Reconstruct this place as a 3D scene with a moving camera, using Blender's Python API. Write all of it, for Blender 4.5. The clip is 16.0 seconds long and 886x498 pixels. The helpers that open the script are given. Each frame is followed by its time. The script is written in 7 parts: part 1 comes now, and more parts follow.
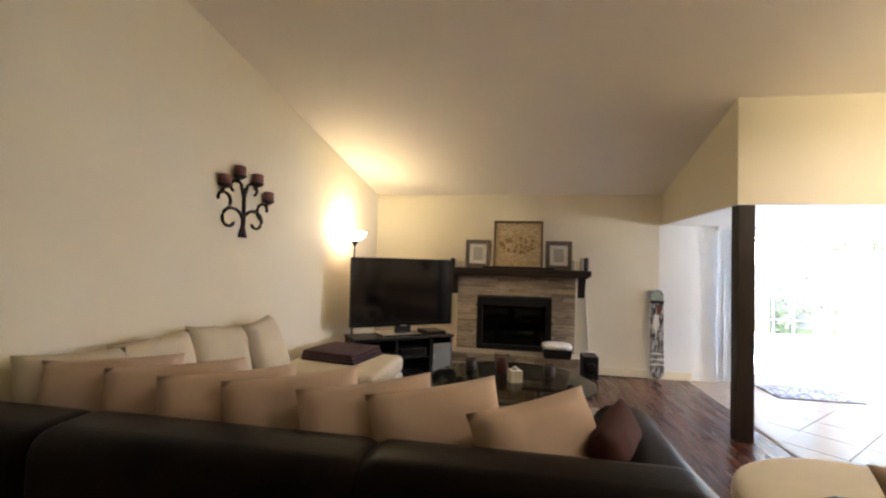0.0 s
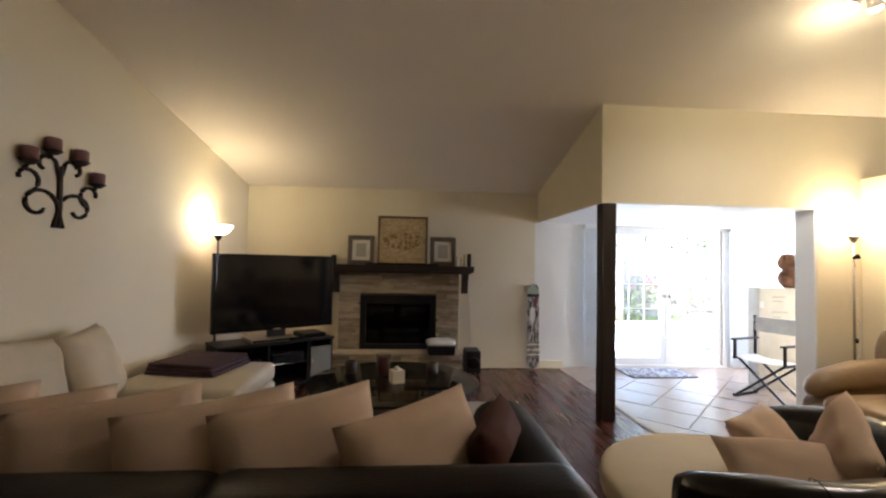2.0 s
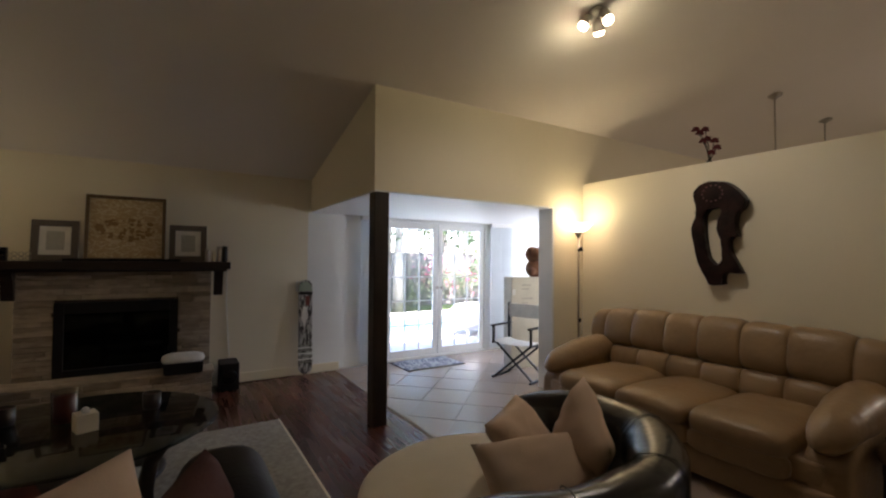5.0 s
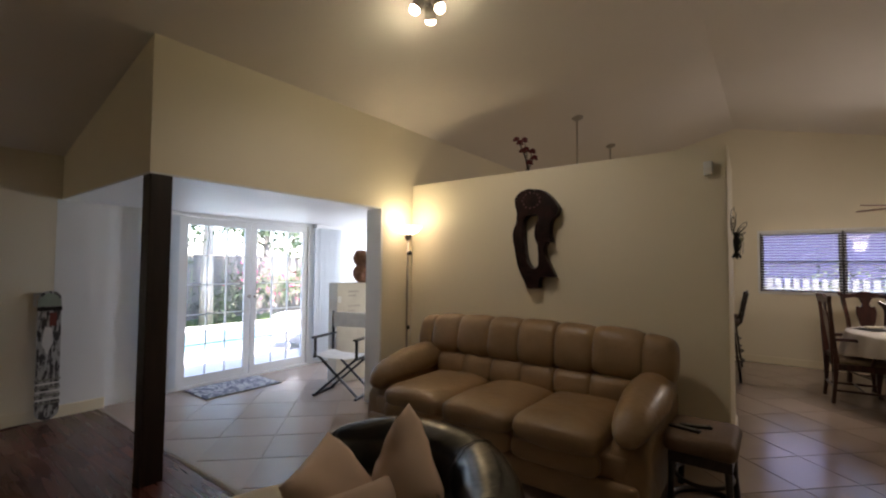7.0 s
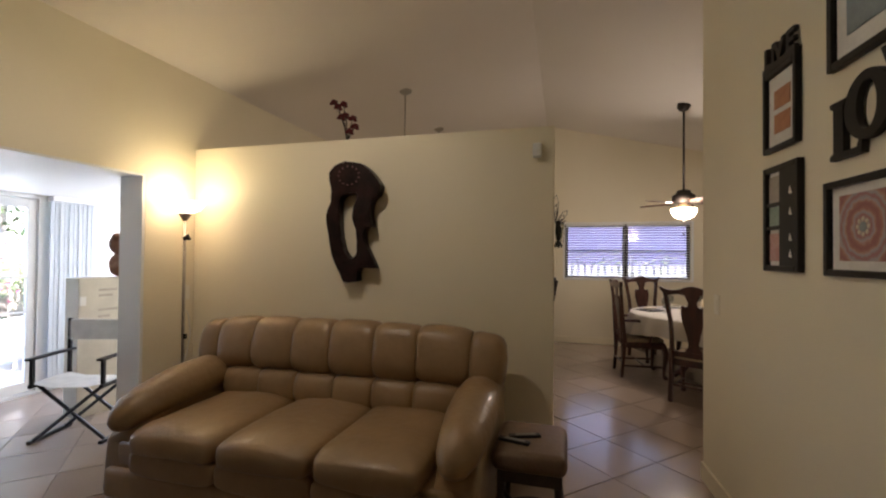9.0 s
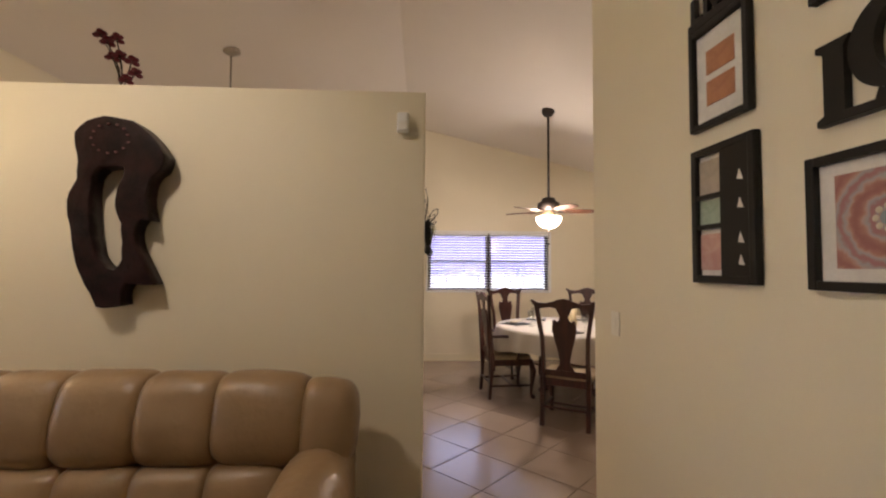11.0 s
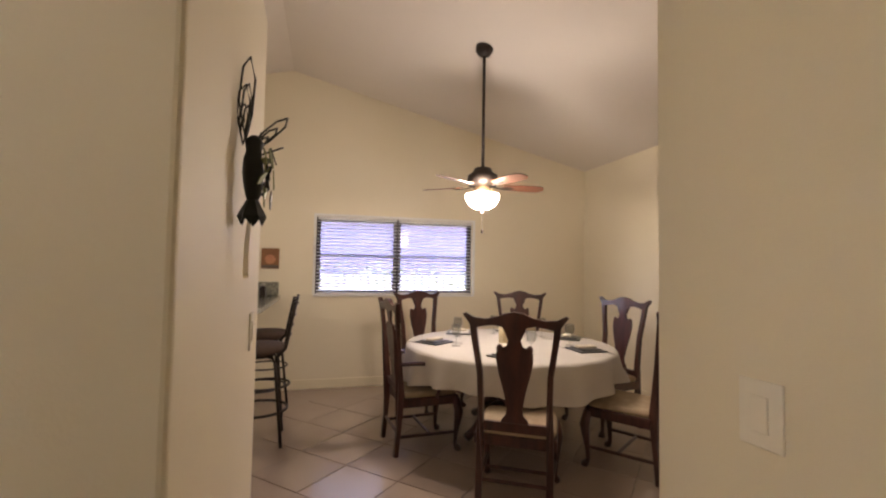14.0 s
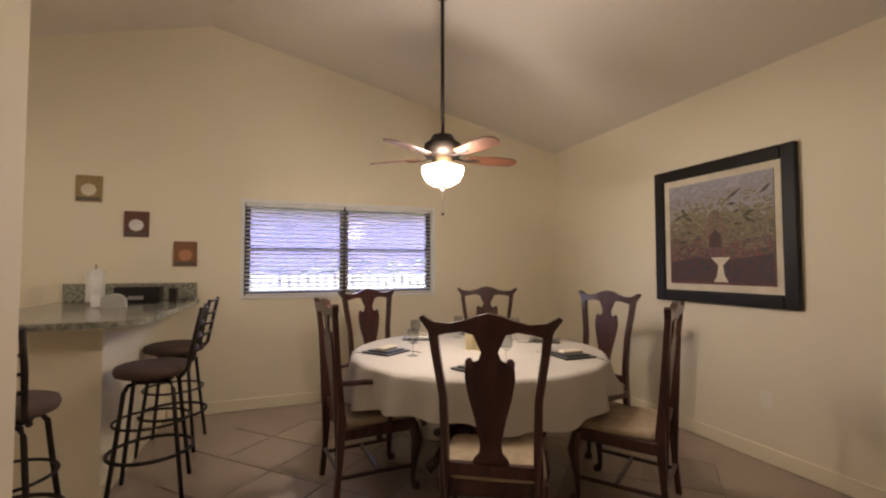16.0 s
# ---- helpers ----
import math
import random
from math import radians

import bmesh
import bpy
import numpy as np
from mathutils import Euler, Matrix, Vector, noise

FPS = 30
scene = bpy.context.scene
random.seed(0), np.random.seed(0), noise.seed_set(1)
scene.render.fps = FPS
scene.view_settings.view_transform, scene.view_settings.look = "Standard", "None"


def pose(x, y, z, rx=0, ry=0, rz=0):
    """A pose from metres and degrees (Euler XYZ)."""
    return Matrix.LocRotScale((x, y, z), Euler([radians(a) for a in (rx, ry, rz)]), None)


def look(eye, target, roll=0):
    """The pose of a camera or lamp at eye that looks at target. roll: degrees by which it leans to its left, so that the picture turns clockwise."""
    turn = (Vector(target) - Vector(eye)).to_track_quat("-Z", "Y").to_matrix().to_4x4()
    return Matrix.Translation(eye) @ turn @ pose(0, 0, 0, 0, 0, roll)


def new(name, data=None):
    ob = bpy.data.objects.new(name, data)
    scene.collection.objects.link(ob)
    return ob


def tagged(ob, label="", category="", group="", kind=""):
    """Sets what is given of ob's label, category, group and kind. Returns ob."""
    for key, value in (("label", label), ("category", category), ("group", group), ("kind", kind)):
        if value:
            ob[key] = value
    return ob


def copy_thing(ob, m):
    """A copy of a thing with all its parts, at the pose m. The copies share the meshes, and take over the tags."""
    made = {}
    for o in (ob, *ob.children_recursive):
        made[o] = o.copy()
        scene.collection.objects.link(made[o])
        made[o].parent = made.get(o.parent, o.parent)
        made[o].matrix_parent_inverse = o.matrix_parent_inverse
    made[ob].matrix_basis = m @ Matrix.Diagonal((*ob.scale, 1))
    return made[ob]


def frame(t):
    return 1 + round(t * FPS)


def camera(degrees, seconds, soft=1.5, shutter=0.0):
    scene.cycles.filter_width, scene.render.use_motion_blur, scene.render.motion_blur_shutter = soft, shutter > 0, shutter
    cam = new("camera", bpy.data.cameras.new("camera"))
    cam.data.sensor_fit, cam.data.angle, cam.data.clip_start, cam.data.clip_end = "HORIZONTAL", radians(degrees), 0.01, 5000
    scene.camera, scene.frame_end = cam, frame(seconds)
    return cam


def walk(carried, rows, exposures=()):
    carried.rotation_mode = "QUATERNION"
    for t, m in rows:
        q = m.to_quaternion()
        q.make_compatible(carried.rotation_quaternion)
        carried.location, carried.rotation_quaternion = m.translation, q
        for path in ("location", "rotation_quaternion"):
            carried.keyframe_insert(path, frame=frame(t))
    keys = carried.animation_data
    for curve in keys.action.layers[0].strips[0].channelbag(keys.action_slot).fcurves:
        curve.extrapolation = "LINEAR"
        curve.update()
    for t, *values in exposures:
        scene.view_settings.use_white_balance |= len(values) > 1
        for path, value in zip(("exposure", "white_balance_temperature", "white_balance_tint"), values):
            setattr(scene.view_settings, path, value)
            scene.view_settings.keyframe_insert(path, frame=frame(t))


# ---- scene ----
cam = camera(90.6, 16.0, soft=2.2)
PATH = [
    (0, (0.393, 1.208, 1.463), (0.04, 3.175, 1.524), 1.6),
    (0.5, (0.392, 1.263, 1.453), (0.162, 3.248, 1.519), 1.5),
    (1, (0.408, 1.315, 1.448), (0.297, 3.311, 1.518), 1.3),
    (1.5, (0.42, 1.365, 1.441), (0.435, 3.364, 1.511), 1.2),
    (2, (0.441, 1.417, 1.433), (0.592, 3.41, 1.501), 1.1),
    (2.5, (0.476, 1.487, 1.431), (0.743, 3.468, 1.489), 1.0),
    (3, (0.526, 1.556, 1.439), (0.92, 3.516, 1.49), 1.1),
    (3.5, (0.587, 1.616, 1.439), (1.132, 3.539, 1.494), 1.2),
    (4, (0.645, 1.684, 1.443), (1.353, 3.554, 1.506), 1.4),
    (4.2, (0.679, 1.716, 1.442), (1.453, 3.559, 1.496), 1.0),
    (6.3, (0.945, 2.056, 1.434), (2.371, 3.455, 1.527), 0.9),
    (6.5, (0.996, 2.083, 1.442), (2.472, 3.43, 1.531), 0.8),
    (7, (1.112, 2.128, 1.437), (2.707, 3.331, 1.516), 0.5),
    (7.5, (1.252, 2.209, 1.428), (2.953, 3.259, 1.486), 0.5),
    (8, (1.402, 2.28, 1.437), (3.2, 3.154, 1.476), 0.7),
    (8.5, (1.555, 2.313, 1.441), (3.43, 3.008, 1.478), 0.8),
    (9, (1.781, 2.325, 1.449), (3.71, 2.854, 1.479), 0.5),
    (9.5, (1.987, 2.342, 1.448), (3.955, 2.694, 1.487), 0.5),
    (10, (2.206, 2.383, 1.442), (4.196, 2.576, 1.494), 0.5),
    (10.2, (2.285, 2.404, 1.442), (4.28, 2.53, 1.503), 0.5),
    (12.5, (3.401, 2.335, 1.421), (5.368, 1.983, 1.507), 0.4),
    (13, (3.688, 2.284, 1.419), (5.645, 1.88, 1.494), 0.7),
    (13.5, (3.949, 2.246, 1.422), (5.896, 1.795, 1.493), 1.0),
    (14, (4.178, 2.184, 1.417), (6.108, 1.668, 1.503), 1.0),
    (14.5, (4.378, 2.094, 1.411), (6.293, 1.524, 1.508), 0.7),
    (15, (4.554, 2.029, 1.382), (6.453, 1.41, 1.486), 0.6),
    (15.5, (4.716, 1.991, 1.375), (6.601, 1.33, 1.465), 0.2),
    (16, (4.85, 1.941, 1.365), (6.727, 1.255, 1.447), -0.1),
]
walk(cam, [(t, look(eye, target, roll)) for t, eye, target, roll in PATH],
     [(0, 4.96, 6450, 22), (1, 4.66, 6400, 22), (2, 4.24, 6350, 22), (3, 3.80, 6300, 22), (4, 3.32, 6300, 22), (7, 2.84, 6250, 23), (8.5, 3.02, 6350, 22), (10, 3.7, 6500, 26), (12.5, 3.97, 6500, 28), (14, 3.87, 6500, 27), (16, 3.6, 6500, 25)])

# ---- world and large lights ----
world = bpy.data.worlds.new("sky")
scene.world = world
world.use_nodes = True
wn = world.node_tree
sky = wn.nodes.new("ShaderNodeTexSky")
sky.sky_type, sky.sun_disc = "NISHITA", False
sky.sun_elevation, sky.sun_rotation = radians(62), radians(200)
wn.links.new(sky.outputs[0], wn.nodes["Background"].inputs[0])
wn.nodes["Background"].inputs[1].default_value = 0.15


def lamp(name, kind, power, place, colour, size=0.05, target=None):
    data = bpy.data.lights.new(name, kind)
    data.energy, data.color = power, colour
    if kind == "SUN":
        data.angle = radians(0.5)
    elif kind == "SPOT":
        data.shadow_soft_size, data.spot_size, data.spot_blend = size, radians(160), 0.6
    else:
        data.shadow_soft_size = size
    ob = new(name, data)
    ob.matrix_world = look(place, target) if target else Matrix.Translation(place)
    return ob


WARM = (1.0, 0.96, 0.58)
LAMP = (1.0, 0.925, 0.75)
SPOT_W, FAN_W = 3.6, 2.4
az = radians(200)
lamp("sun", "SUN", 5.0, (0, 0, 20), (1, 0.95, 0.88), target=(-math.sin(az) * 20 * math.cos(radians(62)) / math.sin(radians(62)), -math.cos(az) * 20 * math.cos(radians(62)) / math.sin(radians(62)), 0))


def fill_lamp(name, power, place, target, width, height):
    """Added area lamp that stands in for sky light from an opening."""
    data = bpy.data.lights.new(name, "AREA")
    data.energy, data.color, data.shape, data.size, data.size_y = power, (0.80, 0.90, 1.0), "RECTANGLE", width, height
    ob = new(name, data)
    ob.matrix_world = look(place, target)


# unseen fill lamp, added to brighten the sunroom floor and walls
fill_lamp("end_window_light", 6.5, (6.56, 6.575, 1.40), (5.5, 6.575, 1.2), 1.4, 1.05)

# ---- materials ----
MATS = {}


def material(name, colour, rough=0.6, metal=0.0, second=None, scale=6.0, detail=4.0, bump=0.0, bump_scale=80.0, stretch=(1, 1, 1), vary=0.0, coat=0.0, spec=0.5, glow=0.0, glow_colour=None, rough_vary=0.08, contrast=0.3):
    """Noise at two scales between two colours, fine relief, and a little change from piece to piece."""
    m = bpy.data.materials.new(name)
    m.use_nodes = True
    nt = m.node_tree
    n, l = nt.nodes, nt.links
    b = n["Principled BSDF"]
    second = second or tuple(c * 0.86 for c in colour)
    tc = n.new("ShaderNodeTexCoord")
    mp = n.new("ShaderNodeMapping")
    mp.inputs["Scale"].default_value = stretch
    l.new(tc.outputs["Object"], mp.inputs["Vector"])
    big = n.new("ShaderNodeTexNoise")
    big.inputs["Scale"].default_value, big.inputs["Detail"].default_value = scale, detail
    fine = n.new("ShaderNodeTexNoise")
    fine.inputs["Scale"].default_value, fine.inputs["Detail"].default_value = bump_scale, 3
    l.new(mp.outputs[0], big.inputs["Vector"])
    l.new(mp.outputs[0], fine.inputs["Vector"])
    ramp = n.new("ShaderNodeValToRGB")
    ramp.color_ramp.elements[0].position, ramp.color_ramp.elements[1].position = 0.5 - contrast / 2, 0.5 + contrast / 2
    ramp.color_ramp.elements[0].color, ramp.color_ramp.elements[1].color = (*second, 1), (*colour, 1)
    mixv = n.new("ShaderNodeMath")
    mixv.operation = "MULTIPLY_ADD"
    mixv.inputs[1].default_value = 0.25
    l.new(fine.outputs["Fac"], mixv.inputs[0])
    sub = n.new("ShaderNodeMath")
    sub.operation = "SUBTRACT"
    sub.inputs[1].default_value = 0.125
    l.new(big.outputs["Fac"], sub.inputs[0])
    l.new(sub.outputs[0], mixv.inputs[2])
    l.new(mixv.outputs[0], ramp.inputs[0])
    out = ramp.outputs[0]
    if vary:
        info = n.new("ShaderNodeObjectInfo")
        hsv = n.new("ShaderNodeHueSaturation")
        mr = n.new("ShaderNodeMapRange")
        mr.inputs["To Min"].default_value, mr.inputs["To Max"].default_value = 1 - vary, 1 + vary
        l.new(info.outputs["Random"], mr.inputs["Value"])
        l.new(mr.outputs[0], hsv.inputs["Value"])
        l.new(out, hsv.inputs["Color"])
        out = hsv.outputs[0]
    l.new(out, b.inputs["Base Color"])
    rr = n.new("ShaderNodeMapRange")
    rr.inputs["To Min"].default_value, rr.inputs["To Max"].default_value = max(0.02, rough - rough_vary), min(1, rough + rough_vary)
    l.new(big.outputs["Fac"], rr.inputs["Value"])
    l.new(rr.outputs[0], b.inputs["Roughness"])
    b.inputs["Metallic"].default_value = metal
    b.inputs["Specular IOR Level"].default_value = spec
    b.inputs["Coat Weight"].default_value = coat
    if bump:
        bp = n.new("ShaderNodeBump")
        bp.inputs["Strength"].default_value, bp.inputs["Distance"].default_value = bump, 0.01
        l.new(fine.outputs["Fac"], bp.inputs["Height"])
        l.new(bp.outputs[0], b.inputs["Normal"])
    if glow:
        b.inputs["Emission Color"].default_value = (*(glow_colour or colour), 1)
        b.inputs["Emission Strength"].default_value = glow
    MATS[name] = m
    return m


def glass(name, tint=(1, 1, 1), rough=0.0, clear=0.92):
    """Thin clear pane: mostly see-through, with a gloss that grows at grazing angles."""
    m = bpy.data.materials.new(name)
    m.use_nodes = True
    n, l = m.node_tree.nodes, m.node_tree.links
    n.remove(n["Principled BSDF"])
    tr = n.new("ShaderNodeBsdfTransparent")
    tr.inputs[0].default_value = (*(c * clear for c in tint), 1)
    gl = n.new("ShaderNodeBsdfGlossy")
    gl.inputs["Roughness"].default_value = rough
    lw = n.new("ShaderNodeLayerWeight")
    lw.inputs["Blend"].default_value = 0.5
    pw = n.new("ShaderNodeMath")
    pw.operation = "POWER"
    pw.inputs[1].default_value = 3.5
    l.new(lw.outputs["Facing"], pw.inputs[0])
    sc_ = n.new("ShaderNodeMath")
    sc_.operation = "MULTIPLY_ADD"
    sc_.inputs[1].default_value, sc_.inputs[2].default_value = 0.7, 0.035
    l.new(pw.outputs[0], sc_.inputs[0])
    mx = n.new("ShaderNodeMixShader")
    l.new(sc_.outputs[0], mx.inputs[0])
    l.new(tr.outputs[0], mx.inputs[1])
    l.new(gl.outputs[0], mx.inputs[2])
    l.new(mx.outputs[0], n["Material Output"].inputs[0])
    return m


M_WALL = material("cream_wall_paint", (0.80, 0.725, 0.56), 0.62, second=(0.755, 0.68, 0.52), scale=1.3, bump=0.05, bump_scale=140, contrast=0.8)
M_CEIL = material("ceiling_paint", (0.76, 0.70, 0.63), 0.85, second=(0.71, 0.65, 0.58), scale=1.1, bump=0.25, bump_scale=110, contrast=0.8)
M_WHITE = material("white_paint", (0.80, 0.80, 0.78), 0.45, second=(0.75, 0.75, 0.73), scale=2, bump=0.05, contrast=0.8)
M_IVORY = material("ivory_plastic", (0.82, 0.77, 0.66), 0.35, second=(0.79, 0.74, 0.63), scale=8)
M_TRIM = material("cream_trim_paint", (0.80, 0.72, 0.54), 0.4, second=(0.76, 0.68, 0.50), scale=3, contrast=0.8)
M_WOODFLOOR = material("red_brown_laminate", (0.105, 0.032, 0.017), 0.27, second=(0.06, 0.019, 0.012), scale=3, bump=0.02, bump_scale=40, stretch=(6, 0.5, 1), vary=0.22, coat=0.15, contrast=0.9)
M_TILE = material("beige_ceramic_tile", (0.37, 0.29, 0.236), 0.21, second=(0.325, 0.252, 0.204), scale=2.6, bump_scale=60, vary=0.07, contrast=0.9, rough_vary=0.03)
M_GROUT = material("grout", (0.28, 0.23, 0.18), 0.9, bump=0.2)
M_POST = material("dark_stained_post", (0.024, 0.013, 0.011), 0.45, second=(0.012, 0.007, 0.006), scale=4, bump=0.15, bump_scale=30, stretch=(6, 6, 0.6))
M_GLASS = glass("window_glass")


# ---- mesh helpers ----
def part(name, bm, mat, parent=None, label="", smooth=False, kind=""):
    me = bpy.data.meshes.new(name)
    bmesh.ops.recalc_face_normals(bm, faces=bm.faces)
    if smooth:
        for f in bm.faces:
            f.smooth = True
    bm.to_mesh(me)
    bm.free()
    me.materials.append(mat)
    ob = new(name, me)
    ob.parent = parent
    return tagged(ob, label, kind=kind)


def thing(name, label, category, at=(0, 0, 0), turn=0.0, group=""):
    ob = new(name)
    ob.empty_display_size = 0.1
    ob.matrix_world = pose(*at, 0, 0, turn)
    return tagged(ob, label, category, group)


def box(bm, x0, x1, y0, y1, z0, z1, bevel=0.0, seg=2):
    made = bmesh.ops.create_cube(bm, size=1, matrix=Matrix.LocRotScale(((x0 + x1) / 2, (y0 + y1) / 2, (z0 + z1) / 2), None, (abs(x1 - x0), abs(y1 - y0), abs(z1 - z0))))
    if bevel:
        es = list({e for v in made["verts"] for e in v.link_edges})
        bmesh.ops.bevel(bm, geom=es, offset=bevel, segments=seg, affect="EDGES", profile=0.5)
    return bm


def boxed(*a, **k):
    return box(bmesh.new(), *a, **k)


def prism(bm, outline, axis, lo, hi):
    """Outline in the two other axes, pushed along the axis from lo to hi."""
    def place(p, h):
        return {"x": (h, p[0], p[1]), "y": (p[0], h, p[1]), "z": (p[0], p[1], h)}[axis]
    a = [bm.verts.new(place(p, lo)) for p in outline]
    b = [bm.verts.new(place(p, hi)) for p in outline]
    bm.faces.new(a)
    bm.faces.new(b)
    for i in range(len(a)):
        j = (i + 1) % len(a)
        bm.faces.new((a[i], a[j], b[j], b[i]))
    return bm


def lathe(bm, profile, seg=24, at=(0, 0, 0)):
    """Profile of (radius, height), turned about z."""
    rings = []
    for r, h in profile:
        rings.append([bm.verts.new((at[0] + r * math.cos(k * math.tau / seg), at[1] + r * math.sin(k * math.tau / seg), at[2] + h)) for k in range(seg)])
    for p, q in zip(rings, rings[1:]):
        for k in range(seg):
            bm.faces.new((p[k], p[(k + 1) % seg], q[(k + 1) % seg], q[k]))
    if profile[0][0] > 1e-4:
        bm.faces.new(rings[0])
    if profile[-1][0] > 1e-4:
        bm.faces.new(rings[-1])
    return bm


def tube(bm, points, radius, seg=8, closed=False, flat=1.0):
    """A round bar along points; radius may be a list."""
    pts = [Vector(p) for p in points]
    n = len(pts)
    rings = []
    for i, p in enumerate(pts):
        a, b = pts[i - 1] if (i or closed) else pts[0], pts[(i + 1) % n] if (i < n - 1 or closed) else pts[-1]
        d = (b - a).normalized()
        up = Vector((0, 0, 1)) if abs(d.z) < 0.9 else Vector((0, 1, 0))
        s = d.cross(up).normalized()
        u = s.cross(d).normalized()
        r = radius[i] if isinstance(radius, (list, tuple)) else radius
        rings.append([bm.verts.new(p + s * r * math.cos(k * math.tau / seg) + u * r * flat * math.sin(k * math.tau / seg)) for k in range(seg)])
    for i in range(n if closed else n - 1):
        p, q = rings[i], rings[(i + 1) % n]
        for k in range(seg):
            bm.faces.new((p[k], p[(k + 1) % seg], q[(k + 1) % seg], q[k]))
    if not closed:
        bm.faces.new(rings[0])
        bm.faces.new(rings[-1])
    return bm


def puff(bm, cx, cy, cz, a, b, c, ex=0.35, ez=0.6, seg=28, rows=12, turn=None):
    """A stuffed block: a squared ellipsoid of half sizes a, b, c."""
    def sp(v, e):
        return math.copysign(abs(v) ** e, v)
    rings = []
    for i in range(rows + 1):
        v = -math.pi / 2 + math.pi * i / rows
        ring = []
        for k in range(seg):
            u = k * math.tau / seg
            p = Vector((a * sp(math.cos(v), ez) * sp(math.cos(u), ex), b * sp(math.cos(v), ez) * sp(math.sin(u), ex), c * sp(math.sin(v), ez)))
            if turn:
                p = turn @ p
            ring.append(bm.verts.new(p + Vector((cx, cy, cz))))
        rings.append(ring)
    for p, q in zip(rings, rings[1:]):
        for k in range(seg):
            bm.faces.new((p[k], p[(k + 1) % seg], q[(k + 1) % seg], q[k]))
    bmesh.ops.remove_doubles(bm, verts=[v for r in (rings[0], rings[-1]) for v in r], dist=1e-5)
    return bm


def pillow_mesh(w, h, t, n=14, seed=0):
    """A scatter cushion in the xz plane, corners drawn out, with creases."""
    bm = bmesh.new()
    grid = {}
    for side in (1, -1):
        for i in range(n + 1):
            for j in range(n + 1):
                u, v = 2 * i / n - 1, 2 * j / n - 1
                edge = abs(u) > 0.999 or abs(v) > 0.999
                if edge and side < 0:
                    continue
                pin = 1 - 0.05 * (1 - u * u) * abs(v) ** 3
                pin2 = 1 - 0.045 * (1 - v * v) * abs(u) ** 3
                full = max(0, (1 - u ** 4) * (1 - v ** 4)) ** 0.5
                wob = 0.012 * noise.noise(Vector((u * 2.2 + seed, v * 2.2, side * 3))) + 0.006 * noise.noise(Vector((u * 6 + seed, v * 4, side * 5)))
                grid[side, i, j] = bm.verts.new((w / 2 * u * pin2, side * (t / 2 * full + (0 if edge else wob)), h / 2 * v * pin))
    for side in (1, -1):
        g = lambda i, j: grid.get((side, i, j)) or grid[1, i, j]
        for i in range(n):
            for j in range(n):
                bm.faces.new((g(i, j), g(i + 1, j), g(i + 1, j + 1), g(i, j + 1)))
    return bm


# ---- large structure ----
RIDGE_Y, RIDGE_Z, FALL_N, FALL_S = 2.6, 3.69, 0.2545, 0.236


def roof_at(y):
    return RIDGE_Z - (FALL_N * (y - RIDGE_Y) if y > RIDGE_Y else FALL_S * (RIDGE_Y - y))


def structure(name, bm, mat, label, category="wall"):
    return tagged(part(name, bm, mat, None), label, category, kind="structure")


def gable(bm, x0, x1, y0, y1, z0=0.0):
    top = [(y1, roof_at(y1))] + ([(RIDGE_Y, RIDGE_Z)] if y0 < RIDGE_Y < y1 else []) + [(y0, roof_at(y0))]
    return prism(bm, [(y0, z0), (y1, z0)] + top, "x", x0, x1)


def wall_run(bm, x0, x1, y0, y1, z0=0.0):
    return prism(bm, [(y0, z0), (y1, z0), (y1, roof_at(y1)), (y0, roof_at(y0))], "x", x0, x1)


XW, XE, YN, YS = -1.8, 9.5, 7.48, -1.25
bm = gable(bmesh.new(), -0.12, 0, -0.72, 7.6)
for v in bm.verts:
    v.co.x += -1.74 - 0.095 * (YN - v.co.y)
structure("wall_west", bm, M_WALL, "pale cream painted plaster wall of the living room")
structure("wall_north", wall_run(bmesh.new(), XW, 2.3545, YN + 0.001, YN + 0.12), M_WALL, "pale cream painted wall behind the stone fireplace")
structure("wall_soffit", wall_run(wall_run(bmesh.new(), 2.235, 4.40, 5.4, 5.62, 2.05), 2.235, 2.355, 5.62, YN + 0.06, 2.05), M_WALL, "cream painted dropped wall above the sunroom opening")
structure("wall_kitchen_north", wall_run(bmesh.new(), 4.40, XE, 5.4, 5.62), M_WALL, "cream painted wall beside the sunroom opening")
structure("wall_jamb", boxed(4.376, 4.40, 5.402, 5.62, 0, 2.05), M_WHITE, "white painted edge of the sunroom opening")
# the narrow openings beside the doors are added so sky light backs the blinds
for x0, x1, y0, z0, z1 in ((2.2, 2.62, YN, 0, 2.0345), (2.62, 2.97, 7.54, 0, 2.2), (2.97, 3.22, 7.54, 1.98, 2.2), (2.97, 3.22, 7.54, 0, 0.10), (3.22, 3.28, 7.54, 0, 2.2), (5.07, 5.16, 7.54, 0, 2.2), (5.16, 5.54, 7.54, 1.98, 2.2), (5.16, 5.54, 7.54, 0, 0.10), (5.54, 6.6, 7.54, 0, 2.2), (3.28, 5.07, 7.54, 2.03, 2.2)):
    structure("wall_sunroom", boxed(x0, x1, y0, 7.66, z0, z1), M_WHITE, "white painted sunroom wall round the french doors")
# unseen end wall; its opening and pane are added to hold the fill lamp
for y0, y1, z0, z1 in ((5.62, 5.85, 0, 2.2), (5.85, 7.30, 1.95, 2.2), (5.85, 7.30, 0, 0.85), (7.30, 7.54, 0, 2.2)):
    structure("wall_sunroom_east", boxed(6.5, 6.6, y0, y1, z0, z1), M_WHITE, "white painted unseen end wall of the sunroom with an added opening")
